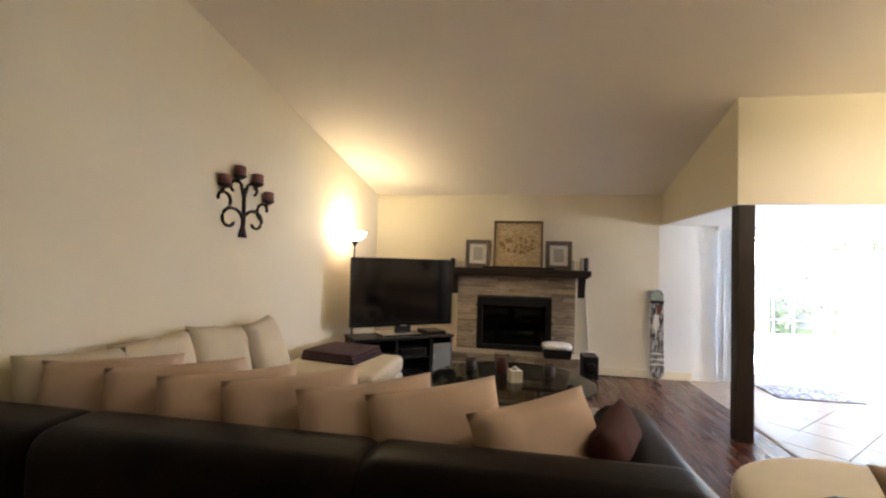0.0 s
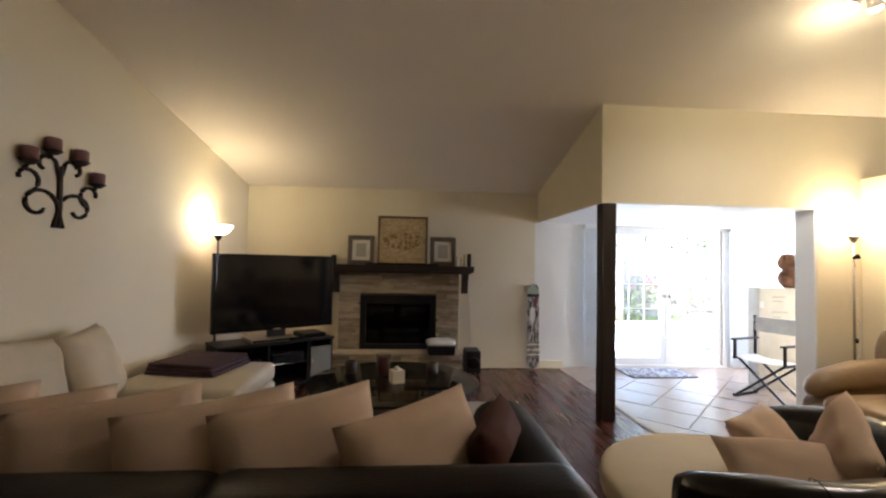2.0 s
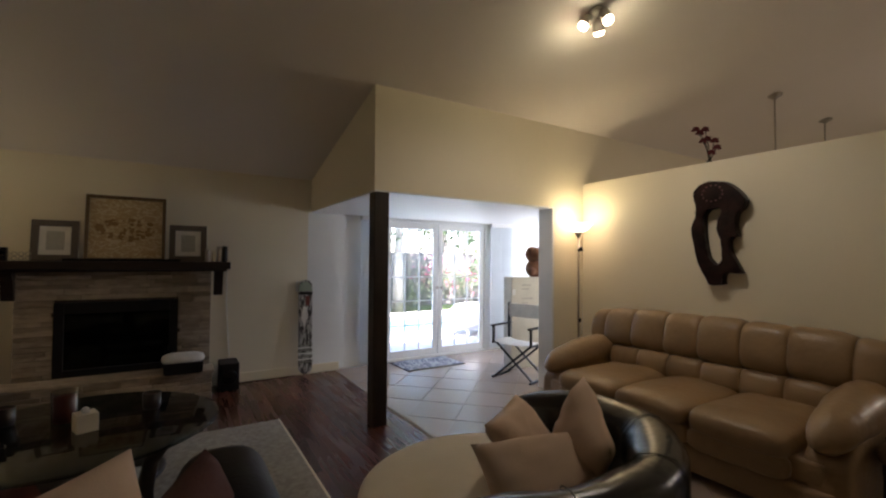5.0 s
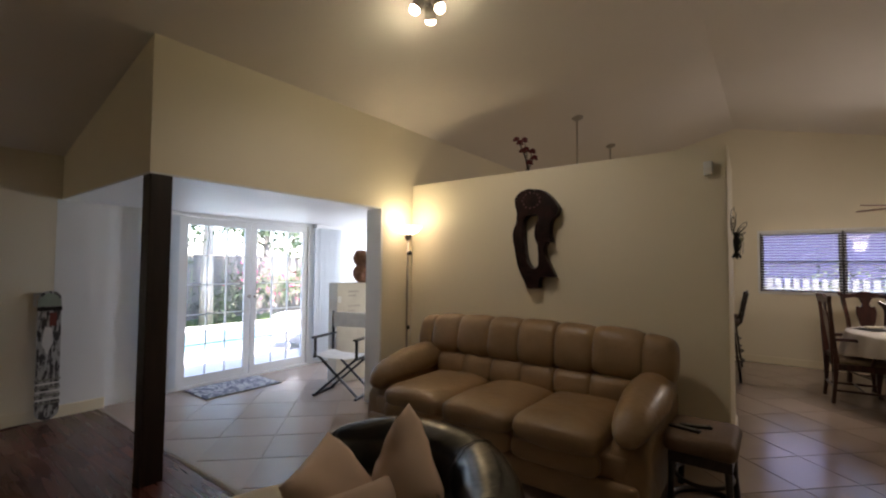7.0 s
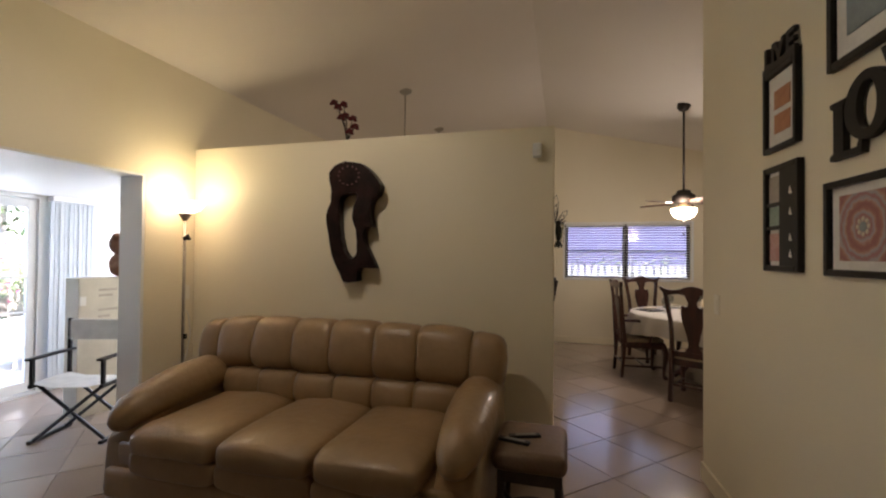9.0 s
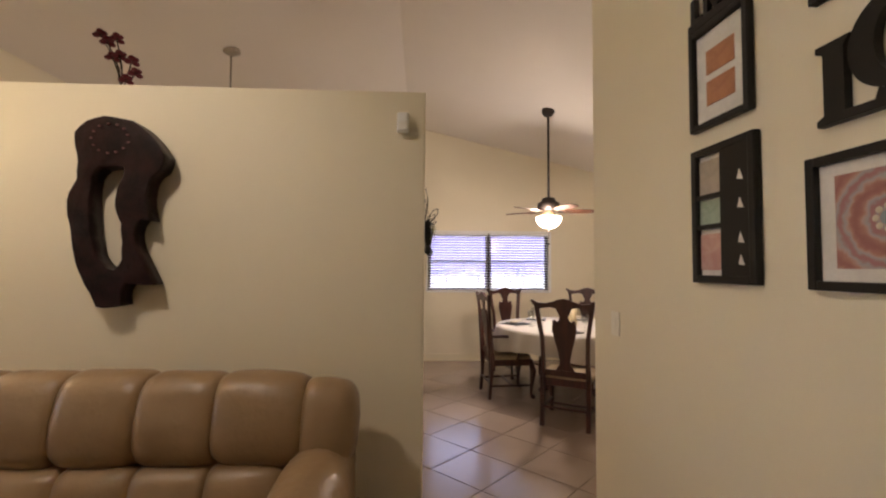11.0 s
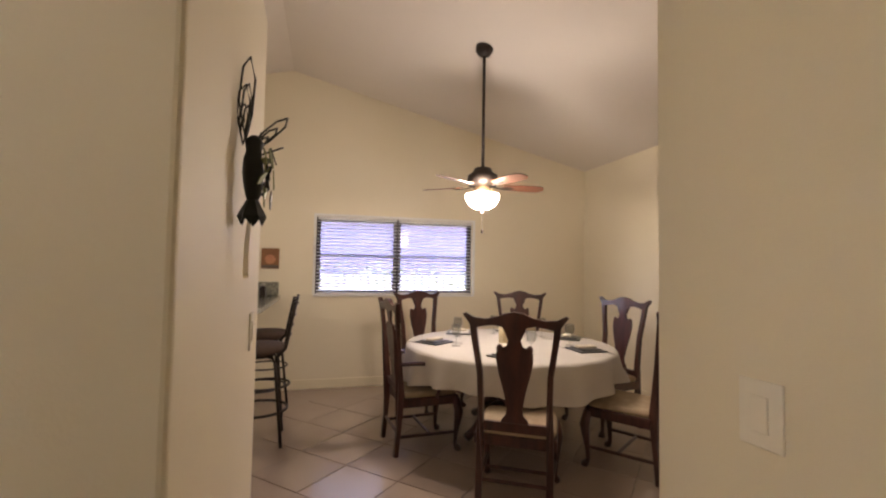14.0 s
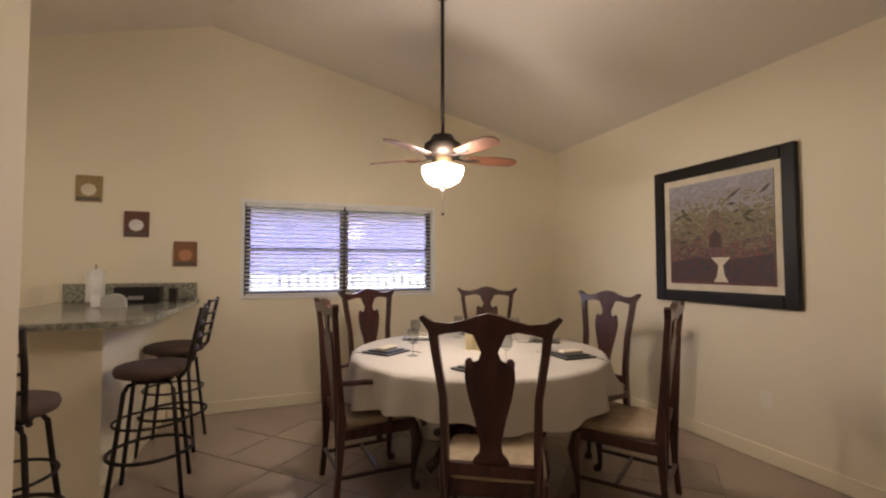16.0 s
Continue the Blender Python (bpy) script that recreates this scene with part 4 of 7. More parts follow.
for dx, dy, tn in ((0.02, 0.0, 20), (-0.06, 0.05, -12)):
    rc = thing("remote_control", "black remote control lying on the footstool", "remote", (4.17 + dx, 2.52 + dy, 0.4755), tn, "remotes")
    part("case", boxed(-0.02, 0.02, -0.085, 0.085, 0, 0.016, 0.005), M_BLACK, rc)
    part("buttons", boxed(-0.012, 0.012, -0.06, 0.05, 0.016, 0.018), M_INK, rc)

# ---- wall carving, sensor, switches ----
cv = thing("wood_carving", "dark polished driftwood carving with a long opening", "wall art", (4.815, 3.842, 1.695))
OUTER = [(180, 66), (230, 75), (270, 82), (310, 120), (345, 165), (368, 210), (360, 255), (330, 280), (318, 305), (312, 370), (325, 440), (297, 436), (278, 470), (284, 530), (310, 590), (345, 672), (262, 665), (245, 700), (252, 745), (180, 755), (155, 690), (120, 620), (105, 540), (88, 450), (82, 370), (105, 290), (112, 230), (95, 180), (95, 130), (120, 85)]
INNER = [(175, 252), (215, 245), (245, 250), (246, 280), (225, 330), (222, 400), (242, 450), (248, 520), (248, 590), (225, 618), (200, 612), (170, 570), (155, 500), (148, 420), (145, 340), (150, 280)]


def evenly(loop, n):
    """Points at even steps along a closed outline, in metres about its middle."""
    pts = [Vector(p) for p in loop] + [Vector(loop[0])]
    run = [0.0]
    for p, q in zip(pts, pts[1:]):
        run.append(run[-1] + (q - p).length)
    out = []
    for k in range(n):
        d = run[-1] * k / n
        i = max(m for m in range(len(run)) if run[m] <= d + 1e-9)
        i = min(i, len(pts) - 2)
        p = pts[i].lerp(pts[i + 1], (d - run[i]) / (run[i + 1] - run[i]))
        out.append(((228 - p.x) * 0.00155, (410 - p.y) * 0.001333))
    return out


bm = bmesh.new()
for loop, n in ((evenly(OUTER, 64), 64), (evenly(INNER, 40), 40)):
    vs = [bm.verts.new((0.035, p[0], p[1])) for p in loop]
    for k in range(n):
        bm.edges.new((vs[k], vs[(k + 1) % n]))
bmesh.ops.triangle_fill(bm, edges=list(bm.edges), use_beauty=True)
back = list(bm.faces)
front = bmesh.ops.extrude_face_region(bm, geom=back)["geom"]
front_v = [e for e in front if isinstance(e, bmesh.types.BMVert)]
for v in front_v:
    v.co.x = -0.055
front_f = {e for e in front if isinstance(e, bmesh.types.BMFace)}
rim = [e for e in bm.edges if len(e.link_faces) == 2 and sum(f in front_f for f in e.link_faces) == 1]
bmesh.ops.bevel(bm, geom=rim, offset=0.022, segments=4, affect="EDGES", profile=0.5, clamp_overlap=True)
for v in bm.verts:
    if v.co.x < 0:
        v.co.x += 0.014 * noise.noise(Vector((v.co.y * 11, v.co.z * 11, 1)))
part("carved_body", bm, material("polished_dark_wood", (0.026, 0.010, 0.009), 0.42, second=(0.010, 0.005, 0.005), scale=9, bump=0.5, bump_scale=30, spec=0.18), cv, "", True)
r = random.Random(3)
for k in range(13):
    a = k * math.tau / 13
    part("inlay", puff(bmesh.new(), -0.066 + 0.006 * r.random(), 0.036 + 0.085 * math.cos(a), 0.347 + 0.07 * math.sin(a), 0.006, 0.008, 0.005, 1, 1, 8, 4), M_SALMON, cv, "pale shell inlay")
part("shell_tip", tube(bmesh.new(), [(-0.03, -0.10, -0.03), (-0.035, -0.075, -0.06), (-0.035, -0.058, -0.10), (-0.03, -0.055, -0.13)], [0.005, 0.008, 0.012, 0.014], 8), M_MATBOARD, cv, "pale shell curl", True)
ms = thing("alarm_sensor", "small white alarm sensor high on the partition", "sensor", (4.86, 2.50, 2.175))
part("housing", boxed(-0.05, -0.001, -0.03, 0.03, -0.05, 0.05, 0.012, 3), M_WHITE, ms, "", True)
part("lens", boxed(-0.053, -0.048, -0.022, 0.022, -0.04, 0.0), M_PAPER, ms)


def wall_plate(at, turn, label, rockers, name="light_switch"):
    s = thing(name, label, "switch" if name == "light_switch" else "outlet", at, turn)
    part("plate", boxed(-0.04 * rockers, 0.04 * rockers, -0.006, -0.0005, -0.06, 0.06, 0.002), M_IVORY, s)
    for k in range(rockers):
        x = (k - (rockers - 1) / 2) * 0.05
        part("rocker", boxed(x - 0.016, x + 0.016, -0.010, -0.006, -0.033, 0.033, 0.002), M_IVORY, s)


wall_plate((4.80, gallery_y(4.80), 1.165), 182.63, "white light switch on the gallery wall", 1)
wall_plate((5.74, 2.4165, 1.20), 2.1, "white light switch at the partition end", 1)
wall_plate((4.78, 5.40, 1.12), 0, "white light switch beside the sunroom opening", 1)
wall_plate((6.99, YS, 0.43), 180, "white socket plate low on the wall", 1, "wall_outlet")

# ---- flowers on the ledge, pendants, spotlights ----
fl = thing("flower_vase", "burgundy silk flowers in a small vase on ledge", "flowers", (5.18, 4.12, 2.345))
part("vase", lathe(bmesh.new(), [(0.03, 0), (0.045, 0.03), (0.04, 0.06), (0.02, 0.08), (0.024, 0.085)], 16), M_BLACK, fl, "small dark vase", True)
r = random.Random(7)
for k, (dy, dz) in enumerate(((0.13, 0.42), (0.04, 0.40), (0.02, 0.30), (-0.05, 0.27), (-0.07, 0.20), (0.06, 0.29), (-0.02, 0.16), (0.09, 0.38))):
    part("stem", tube(bmesh.new(), [(0, 0, 0.07), (0.01, dy * 0.3, dz * 0.6), (0, dy, dz)], 0.004, 5), M_IRON, fl)
    bm = bmesh.new()
    for j in range(7):
        a = j * 0.9
        puff(bm, 0.02 * math.cos(a), dy + 0.022 * math.sin(a), dz + 0.014 * math.sin(a * 2), 0.019, 0.019, 0.012, 1, 1, 8, 5)
    part("blossom", bm, M_FLOWER, fl, "burgundy blossom", True)


def pendant(x, y):
    p = thing("pendant_lamp", "slim nickel pendant lamp rod hanging from sloped ceiling", "pendant lamp", (x, y, roof_at(y)), 0, "kitchen pendants")
    part("canopy", lathe(bmesh.new(), [(0.075, 0.01), (0.075, -0.01), (0.03, -0.035), (0.012, -0.05)], 24), M_STEEL, p, "", True)
    part("rod", lathe(bmesh.new(), [(0.008, -0.04), (0.008, -1.25)], 10), M_STEEL, p, "", True)
    part("shade", lathe(bmesh.new(), [(0.012, -1.22), (0.05, -1.26), (0.07, -1.42), (0.066, -1.42), (0.045, -1.27)], 20), M_PAPER, p, "white glass shade", True)
    lamp("pendant_bulb", "POINT", 0.8, (x, y, roof_at(y) - 1.46), LAMP, 0.04)


pendant(6.457, 4.07)
pendant(7.957, 4.10)
SPZ = roof_at(4.03)
sl = thing("ceiling_spotlight", "nickel ceiling fixture with three lit spot heads", "ceiling light", (3.44, 4.03, SPZ))
part("canopy", lathe(bmesh.new(), [(0.06, 0.012), (0.065, -0.012), (0.05, -0.03)], 24), M_STEEL, sl, "", True)
for a, tilt in ((30, 60), (150, 60), (270, 60)):
    hm = pose(0.085 * math.cos(radians(a)), 0.085 * math.sin(radians(a)), -0.085, 0, 0, a) @ pose(0, 0, 0, 0, -28, 0)
    part("arm", tube(bmesh.new(), [(0.03 * math.cos(radians(a)), 0.03 * math.sin(radians(a)), -0.025), (0.085 * math.cos(radians(a)), 0.085 * math.sin(radians(a)), -0.06)], 0.009, 8), M_STEEL, sl)
    h = part("head", lathe(bmesh.new(), [(0.02, 0.055), (0.038, 0.045), (0.042, -0.03), (0.039, -0.03), (0.034, 0.03)], 20), M_STEEL, sl, "", True)
    h.matrix_local = hm
    b_ = part("bulb", lathe(bmesh.new(), [(0.001, 0.02), (0.030, 0.015), (0.040, -0.032), (0.034, -0.055), (0.001, -0.066)], 16), M_BULB, sl, "glowing frosted bulb", True)
    b_.matrix_local = hm
lamp("spot_bulbs", "SPOT", SPOT_W, (3.44, 4.03, SPZ - 0.17), LAMP, 0.09, (3.44, 3.9, 0))
lamp("spot_glow", "POINT", SPOT_W * 0.22, (3.44, 4.03, SPZ - 0.17), WARM, 0.06)

# ---- gallery wall ----

def gallery_frame(x0, x1, z0, z1, fw, label):
    f = thing("picture_frame", label, "picture frame", ((x0 + x1) / 2, gallery_y((x0 + x1) / 2), z0), 2.63, "gallery frames")
    w, h = x1 - x0, z1 - z0
    bm = bmesh.new()
    box(bm, -w / 2, -w / 2 + fw, 0.001, 0.028, 0, h, 0.003)
    box(bm, w / 2 - fw, w / 2, 0.001, 0.028, 0, h, 0.003)
    box(bm, -w / 2 + fw, w / 2 - fw, 0.001, 0.028, 0, fw, 0.003)
    box(bm, -w / 2 + fw, w / 2 - fw, 0.001, 0.028, h - fw, h, 0.003)
    part("moulding", bm, M_BLACK, f)
    part("mat_board", boxed(-w / 2 + fw, w / 2 - fw, 0.002, 0.008, fw, h - fw), M_PAPER, f, "white mat board")
    return f, w, h


def insert(f, x0, x1, z0, z1, mat, label):
    o = part("print", boxed(-(x1 - x0) / 2, (x1 - x0) / 2, 0, 0.003, -(z1 - z0) / 2, (z1 - z0) / 2), mat, f, label)
    o.location = ((x0 + x1) / 2, 0.0085, (z0 + z1) / 2)


M_ORANGE = material("orange_print", (0.50, 0.23, 0.12), 0.7, second=(0.43, 0.19, 0.10), scale=30)
M_PINK = material("pink_print", (0.55, 0.30, 0.26), 0.7, second=(0.62, 0.40, 0.35), scale=25)
M_MINT = material("mint_print", (0.36, 0.44, 0.36), 0.7, second=(0.30, 0.38, 0.30), scale=50)
M_TAUPE = material("taupe_print", (0.46, 0.40, 0.33), 0.7, scale=30)
M_BLUEGREY = material("blue_grey_print", (0.27, 0.32, 0.34), 0.7, scale=20)
M_MANDALA = art("mandala_print", "rings", [(0.0, (0.33, 0.13, 0.12)), (0.3, (0.42, 0.21, 0.16)), (0.55, (0.46, 0.33, 0.30)), (0.8, (0.36, 0.34, 0.35)), (1, (0.38, 0.18, 0.18))])


def letters(word, size, at, turn, mat, parent, name="letter", spread=1.0):
    """Raised letters, one object each, with the built-in font."""
    x = 0
    for ch in word:
        cu = bpy.data.curves.new(name, "FONT")
        cu.body, cu.size, cu.extrude, cu.offset = ch, size, 0.010, size * 0.035
        tmp = new(name + "_shape", cu)
        dg = bpy.context.evaluated_depsgraph_get()
        me = bpy.data.meshes.new_from_object(tmp.evaluated_get(dg))
        bpy.data.objects.remove(tmp)
        me.materials.clear()
        me.materials.append(mat)
        w = max(v.co.x for v in me.vertices) - min(v.co.x for v in me.vertices)
        o = new(name, me)
        o.parent = parent
        o.matrix_local = pose(at[0] - x, at[1], at[2], 90, 0, 180)
        x += (w + size * 0.03) * spread


f, w, h = gallery_frame(3.90, 4.175, 1.934, 2.30, 0.022, "black frame topped with cut-out letters, two orange prints")
insert(f, -0.065, 0.065, 0.19, 0.275, M_ORANGE, "orange print")
insert(f, -0.065, 0.065, 0.08, 0.165, M_ORANGE, "orange print")
part("letter_rail", boxed(-w / 2, w / 2, 0.001, 0.028, h, h + 0.035, 0.003), M_BLACK, f)
letters("LIVE", 0.13, (w / 2 - 0.01, 0.016, h + 0.03), 0, M_BLACK, f)
f, w, h = gallery_frame(3.885, 4.173, 1.392, 1.865, 0.026, "black collage frame with three small prints and cut-outs")
part("cutout_panel", boxed(-w / 2 + 0.02, -w / 2 + 0.145, 0.0085, 0.026, 0.02, h - 0.02), M_BLACK, f)
for z in (0.06, 0.13, 0.24, 0.33):
    part("cutout_gap", prism(bmesh.new(), [(-0.10, z), (-0.075, z + 0.004), (-0.085, z + 0.035)], "y", 0.026, 0.0275), M_PAPER, f)
for z0, z1, m_, lb in ((0.31, 0.43, M_TAUPE, "taupe print"), (0.20, 0.29, M_MINT, "mint green print"), (0.045, 0.17, M_PINK, "pink print")):
    insert(f, 0.003, 0.122, z0, z1, m_, lb)
for z in (0.30, 0.195):
    part("bar", boxed(-0.03, w / 2 - 0.02, 0.009, 0.024, z - 0.008, z + 0.008), M_BLACK, f)
f, w, h = gallery_frame(3.355, 3.722, 1.387, 1.727, 0.024, "black frame with a round red mandala print")
insert(f, -0.118, 0.118, 0.055, 0.285, M_MANDALA, "red and grey mandala")
part("mandala_rosette", puff(bmesh.new(), 0, 0.012, 0.17, 0.018, 0.002, 0.018, 1, 1, 16, 4), M_BLUEGREY, f, "grey centre flower")
for k in range(8):
    q_ = k * math.tau / 8
    part("petal", puff(bmesh.new(), 0.026 * math.cos(q_), 0.012, 0.17 + 0.026 * math.sin(q_), 0.008, 0.002, 0.008, 1, 1, 10, 4), M_MATBOARD, f, "pale petal")
f, w, h = gallery_frame(3.33, 3.698, 2.126, 2.60, 0.028, "black frame with a blue-grey print")
insert(f, -0.10, 0.10, 0.10, 0.36, M_BLUEGREY, "blue-grey print")
lo = thing("letter_decoration", "black cut-out letters hung on the gallery wall", "wall letters", (3.685, gallery_y(3.685), 1.80), 2.63)
lo.scale = (0.84, 1, 0.86)
part("letter", prism(bmesh.new(), [(0.0, 0), (-0.19, 0), (-0.20, 0.085), (-0.185, 0.085), (-0.165, 0.028), (-0.085, 0.028), (-0.085, 0.215), (-0.105, 0.24), (0.0, 0.24), (0.0, 0.222), (-0.022, 0.21), (-0.022, 0.03), (0.0, 0.018)], "y", 0.002, 0.024), M_BLACK, lo)
bm = bmesh.new()
loops = []
for y_ in (0.004, 0.028):
    for hx, hz in ((0.125, 0.130), (0.055, 0.092)):
        loops.append([bm.verts.new((-0.225 + hx * math.cos(k * math.tau / 40), y_, 0.175 + hz * math.sin(k * math.tau / 40))) for k in range(40)])
for p, q in ((loops[0], loops[1]), (loops[2], loops[3]), (loops[0], loops[2]), (loops[1], loops[3])):
    for k in range(40):
        bm.faces.new((p[k], p[(k + 1) % 40], q[(k + 1) % 40], q[k]))
part("letter", bm, M_BLACK, lo)
part("letter", prism(bmesh.new(), [(-0.29, 0.355), (-0.40, 0.355), (-0.425, 0.19), (-0.46, 0.355), (-0.54, 0.355), (-0.455, 0.08), (-0.40, 0.08)], "y", 0.002, 0.022), M_BLACK, lo)

# ---- metal fairy hanging at the partition end ----
fa = thing("metal_ornament", "dark wire and metal winged garden ornament on the wall", "wall ornament", (5.335, 2.402, 1.45), 2)


def wire_wing(base, tip, wide):
    """A wing bent from wire: an angular loop with two smaller loops inside it."""
    b0, t0 = Vector(base), Vector(tip)
    side = (t0 - b0).normalized().cross(Vector((0.75, -0.6, 0.2))).normalized() * wide
    for f_ in (1.0, 0.68, 0.42):
        t1, sd = b0.lerp(t0, f_), side * f_
        part("wire_wing", tube(bmesh.new(), [b0, b0.lerp(t1, 0.5) + sd, b0.lerp(t1, 0.9) + sd * 0.75, t1, b0.lerp(t1, 0.72) - sd * 0.65, b0.lerp(t1, 0.3) - sd * 0.5], 0.0028, 6, True), M_FAIRY, fa)


wire_wing((0.0, -0.02, 0.27), (-0.005, -0.025, 0.48), 0.03)
wire_wing((-0.005, -0.015, 0.26), (-0.03, -0.02, 0.40), 0.025)
wire_wing((0.02, -0.035, 0.25), (0.10, -0.11, 0.37), 0.035)
wire_wing((0.02, -0.035, 0.235), (0.11, -0.10, 0.29), 0.028)
bm = lathe(bmesh.new(), [(0.010, 0.285), (0.022, 0.27), (0.018, 0.248), (0.024, 0.225), (0.026, 0.19), (0.023, 0.155), (0.016, 0.135), (0.012, 0.125)], 14, (0.0, -0.04, 0))
for v in bm.verts:
    v.co += Vector((0.008 * noise.noise(v.co * 40), 0.006 * noise.noise(v.co * 40 + Vector((5, 0, 0))), 0))
part("body", bm, M_FAIRY, fa, "", True)
rr_ = random.Random(5)
for k in range(14):
    bm = prism(bmesh.new(), [(-0.024, 0), (-0.008, 0.009), (0.012, 0.006), (0.026, 0), (0.010, -0.007), (-0.010, -0.008)], "y", -0.0015, 0.0015)
    lf = part("leaf", bm, M_OLIVE if k % 4 else M_FAIRY, fa, "olive green metal leaf" if k % 4 else "")
    lf.matrix_local = pose(-0.03 + 0.075 * rr_.random(), -0.062 - 0.025 * rr_.random(), 0.13 + 0.0095 * k, rr_.uniform(-30, 30), rr_.uniform(-80, 80), rr_.uniform(-50, 30))
for z_ in (0.20, 0.225):
    part("arm", tube(bmesh.new(), [(0.012, -0.045, z_ + 0.02), (0.05, -0.065, z_), (0.062, -0.07, z_ - 0.035), (0.035, -0.06, z_ - 0.055)], 0.005, 6), M_FAIRY, fa)
bm = bmesh.new()
for k in range(6):
    q_ = k * math.tau / 6
    c_, s_ = math.cos(q_), math.sin(q_)
    vs = [bm.verts.new(p) for p in ((0.010 * c_ - 0.006 * s_, -0.04 + 0.010 * s_ + 0.006 * c_, 0.13), (0.010 * c_ + 0.006 * s_, -0.04 + 0.010 * s_ - 0.006 * c_, 0.13), (0.034 * c_ + 0.016 * s_, -0.04 + 0.030 * s_ - 0.016 * c_, 0.085), (0.030 * c_, -0.04 + 0.026 * s_, 0.062), (0.034 * c_ - 0.016 * s_, -0.04 + 0.030 * s_ + 0.016 * c_, 0.085))]
    bm.faces.new(vs)
bmesh.ops.solidify(bm, geom=list(bm.faces), thickness=0.002)
part("skirt", bm, M_FAIRY, fa, "dark petal skirt")
for dx in (-0.014, 0.018):
    part("leg", tube(bmesh.new(), [(dx, -0.035, 0.08), (dx * 1.3, -0.03, 0.0), (dx * 1.4, -0.03, -0.055), (dx * 1.4 - 0.018, -0.034, -0.063)], 0.0035, 6), M_TRIM, fa, "pale thin leg")

# ---- sectional sofa ----
se = thing("sectional_sofa", "black leather sectional sofa with cream seats and chaise", "sofa", (0, 0, 0))
edges = (-2.28, -1.40, -0.12, 0.98)
for k, (x0, x1) in enumerate(zip(edges, edges[1:])):
    bm = boxed(x0 - 0.05, x1 + 0.05, 2.54, 2.90, 0.06, 0.79, 0.11, 5)
    for v in bm.verts:
        v.co.z += 0.008 * noise.noise(v.co * 4) + 0.005 * k
        v.co.y += 0.004 * k
    part("back_section", bm, M_BLACKLEATHER, se, "", True)
bm = boxed(0.83, 1.14, 2.60, 3.80, 0.06, 0.73, 0.12, 5)
for v in bm.verts:
    if v.co.z > 0.4:
        v.co.x += -0.05
part("arm", bm, M_BLACKLEATHER, se, "", True)
part("seat_base", boxed(-2.05, 0.86, 2.86, 3.78, 0.06, 0.28, 0.02), M_BLACKLEATHER, se)
for x0, x1 in ((-1.10, -0.12), (-0.11, 0.85)):
    part("seat_cushion", boxed(x0, x1, 2.87, 3.82, 0.28, 0.44, 0.05, 4), M_CREAMFABRIC, se, "cream seat cushion", True)
part("chaise_base", boxed(-1.95, -0.86, 3.80, 5.85, 0.06, 0.26, 0.03), M_BLACKLEATHER, se)
part("chaise_cushion", boxed(-1.98, -0.88, 2.90, 4.85, 0.27, 0.40, 0.05, 4), M_CREAMFABRIC, se, "cream chaise cushion", True)
part("chaise_cushion", boxed(-1.86, -0.84, 4.86, 5.87, 0.27, 0.45, 0.06, 4), M_CREAMFABRIC, se, "cream chaise cushion", True)
part("side_rail", boxed(-1.88, -0.845, 4.87, 5.885, 0.12, 0.27, 0.04, 3), M_CREAMFABRIC, se, "cream side panel", True)
for x, y in ((-2.0, 2.7), (0.9, 2.7), (0.95, 3.7), (-1.75, 5.75), (-0.95, 5.75)):
    part("foot", lathe(bmesh.new(), [(0.03, 0), (0.035, 0.06)], 10, (x, y, 0)), M_BLACK, se)


def cushion(x, y, z, w, h, t, lean, turn, roll, mat, label, seed, group):
    ob = part("throw_pillow", pillow_mesh(w, h, t, seed=seed), mat, None, label, True)
    ob["category"], ob["group"] = "pillow", group
    ob.matrix_world = pose(x, y, z, 0, 0, turn) @ pose(0, 0, 0, lean, 0, 0) @ pose(0, 0, 0, 0, roll, 0)
    return ob


ROW = "beige pillows along the sofa back"
for k, (x, roll, z) in enumerate(((0.50, -22, 0.68), (0.07, -19, 0.70), (-0.24, -17, 0.70), (-0.62, -15, 0.70), (-0.94, -13, 0.70), (-1.25, -11, 0.71), (-1.60, -5, 0.72))):
    cushion(x, 3.08 + 0.02 * (k % 2), z, 0.62, 0.46, 0.20, -22, 36 if k == 0 else 29, roll * 0.22, M_PILLOW, "plump beige cotton pillow leaning on the sofa back", k * 3.1, ROW)
cushion(0.83, 3.20, 0.62, 0.42, 0.44, 0.17, -12, 66, -6, M_BROWNPILLOW, "dark red-brown pillow tucked beside the sofa arm", 40, "pillows")
for k, (y, turn, dx) in enumerate(((3.13, 72, 0.0), (3.64, 72, 0.0), (4.15, 76, 0.0), (4.62, 98, 0.05))):
    cushion(-1.80 + dx + 0.07 * (y - 4), y, 0.685, 0.50, 0.54, 0.20, 20, turn + 180, (-4, 5, -6, 4)[k], M_CREAMFABRIC, "cream microfibre pillow leaning against the wall", 50 + k * 2, "cream pillows along the wall")
bl = thing("folded_blanket", "folded plum blanket lying on the chaise", "blanket", (-1.41, 5.55, 0.452), -10)
for k in range(3):
    bm = boxed(-0.31 + 0.01 * k, 0.31 - 0.012 * k, -0.29, 0.29 - 0.01 * k, 0.032 * k, 0.032 * k + 0.034, 0.014, 3)
    for v in bm.verts:
        v.co += Vector((0.01 * noise.noise(v.co * 6), 0.01 * noise.noise(v.co * 7 + Vector((3, 0, 0))), 0.006 * noise.noise(v.co * 5)))
    part("fold", bm, M_THROW, bl, "", True)

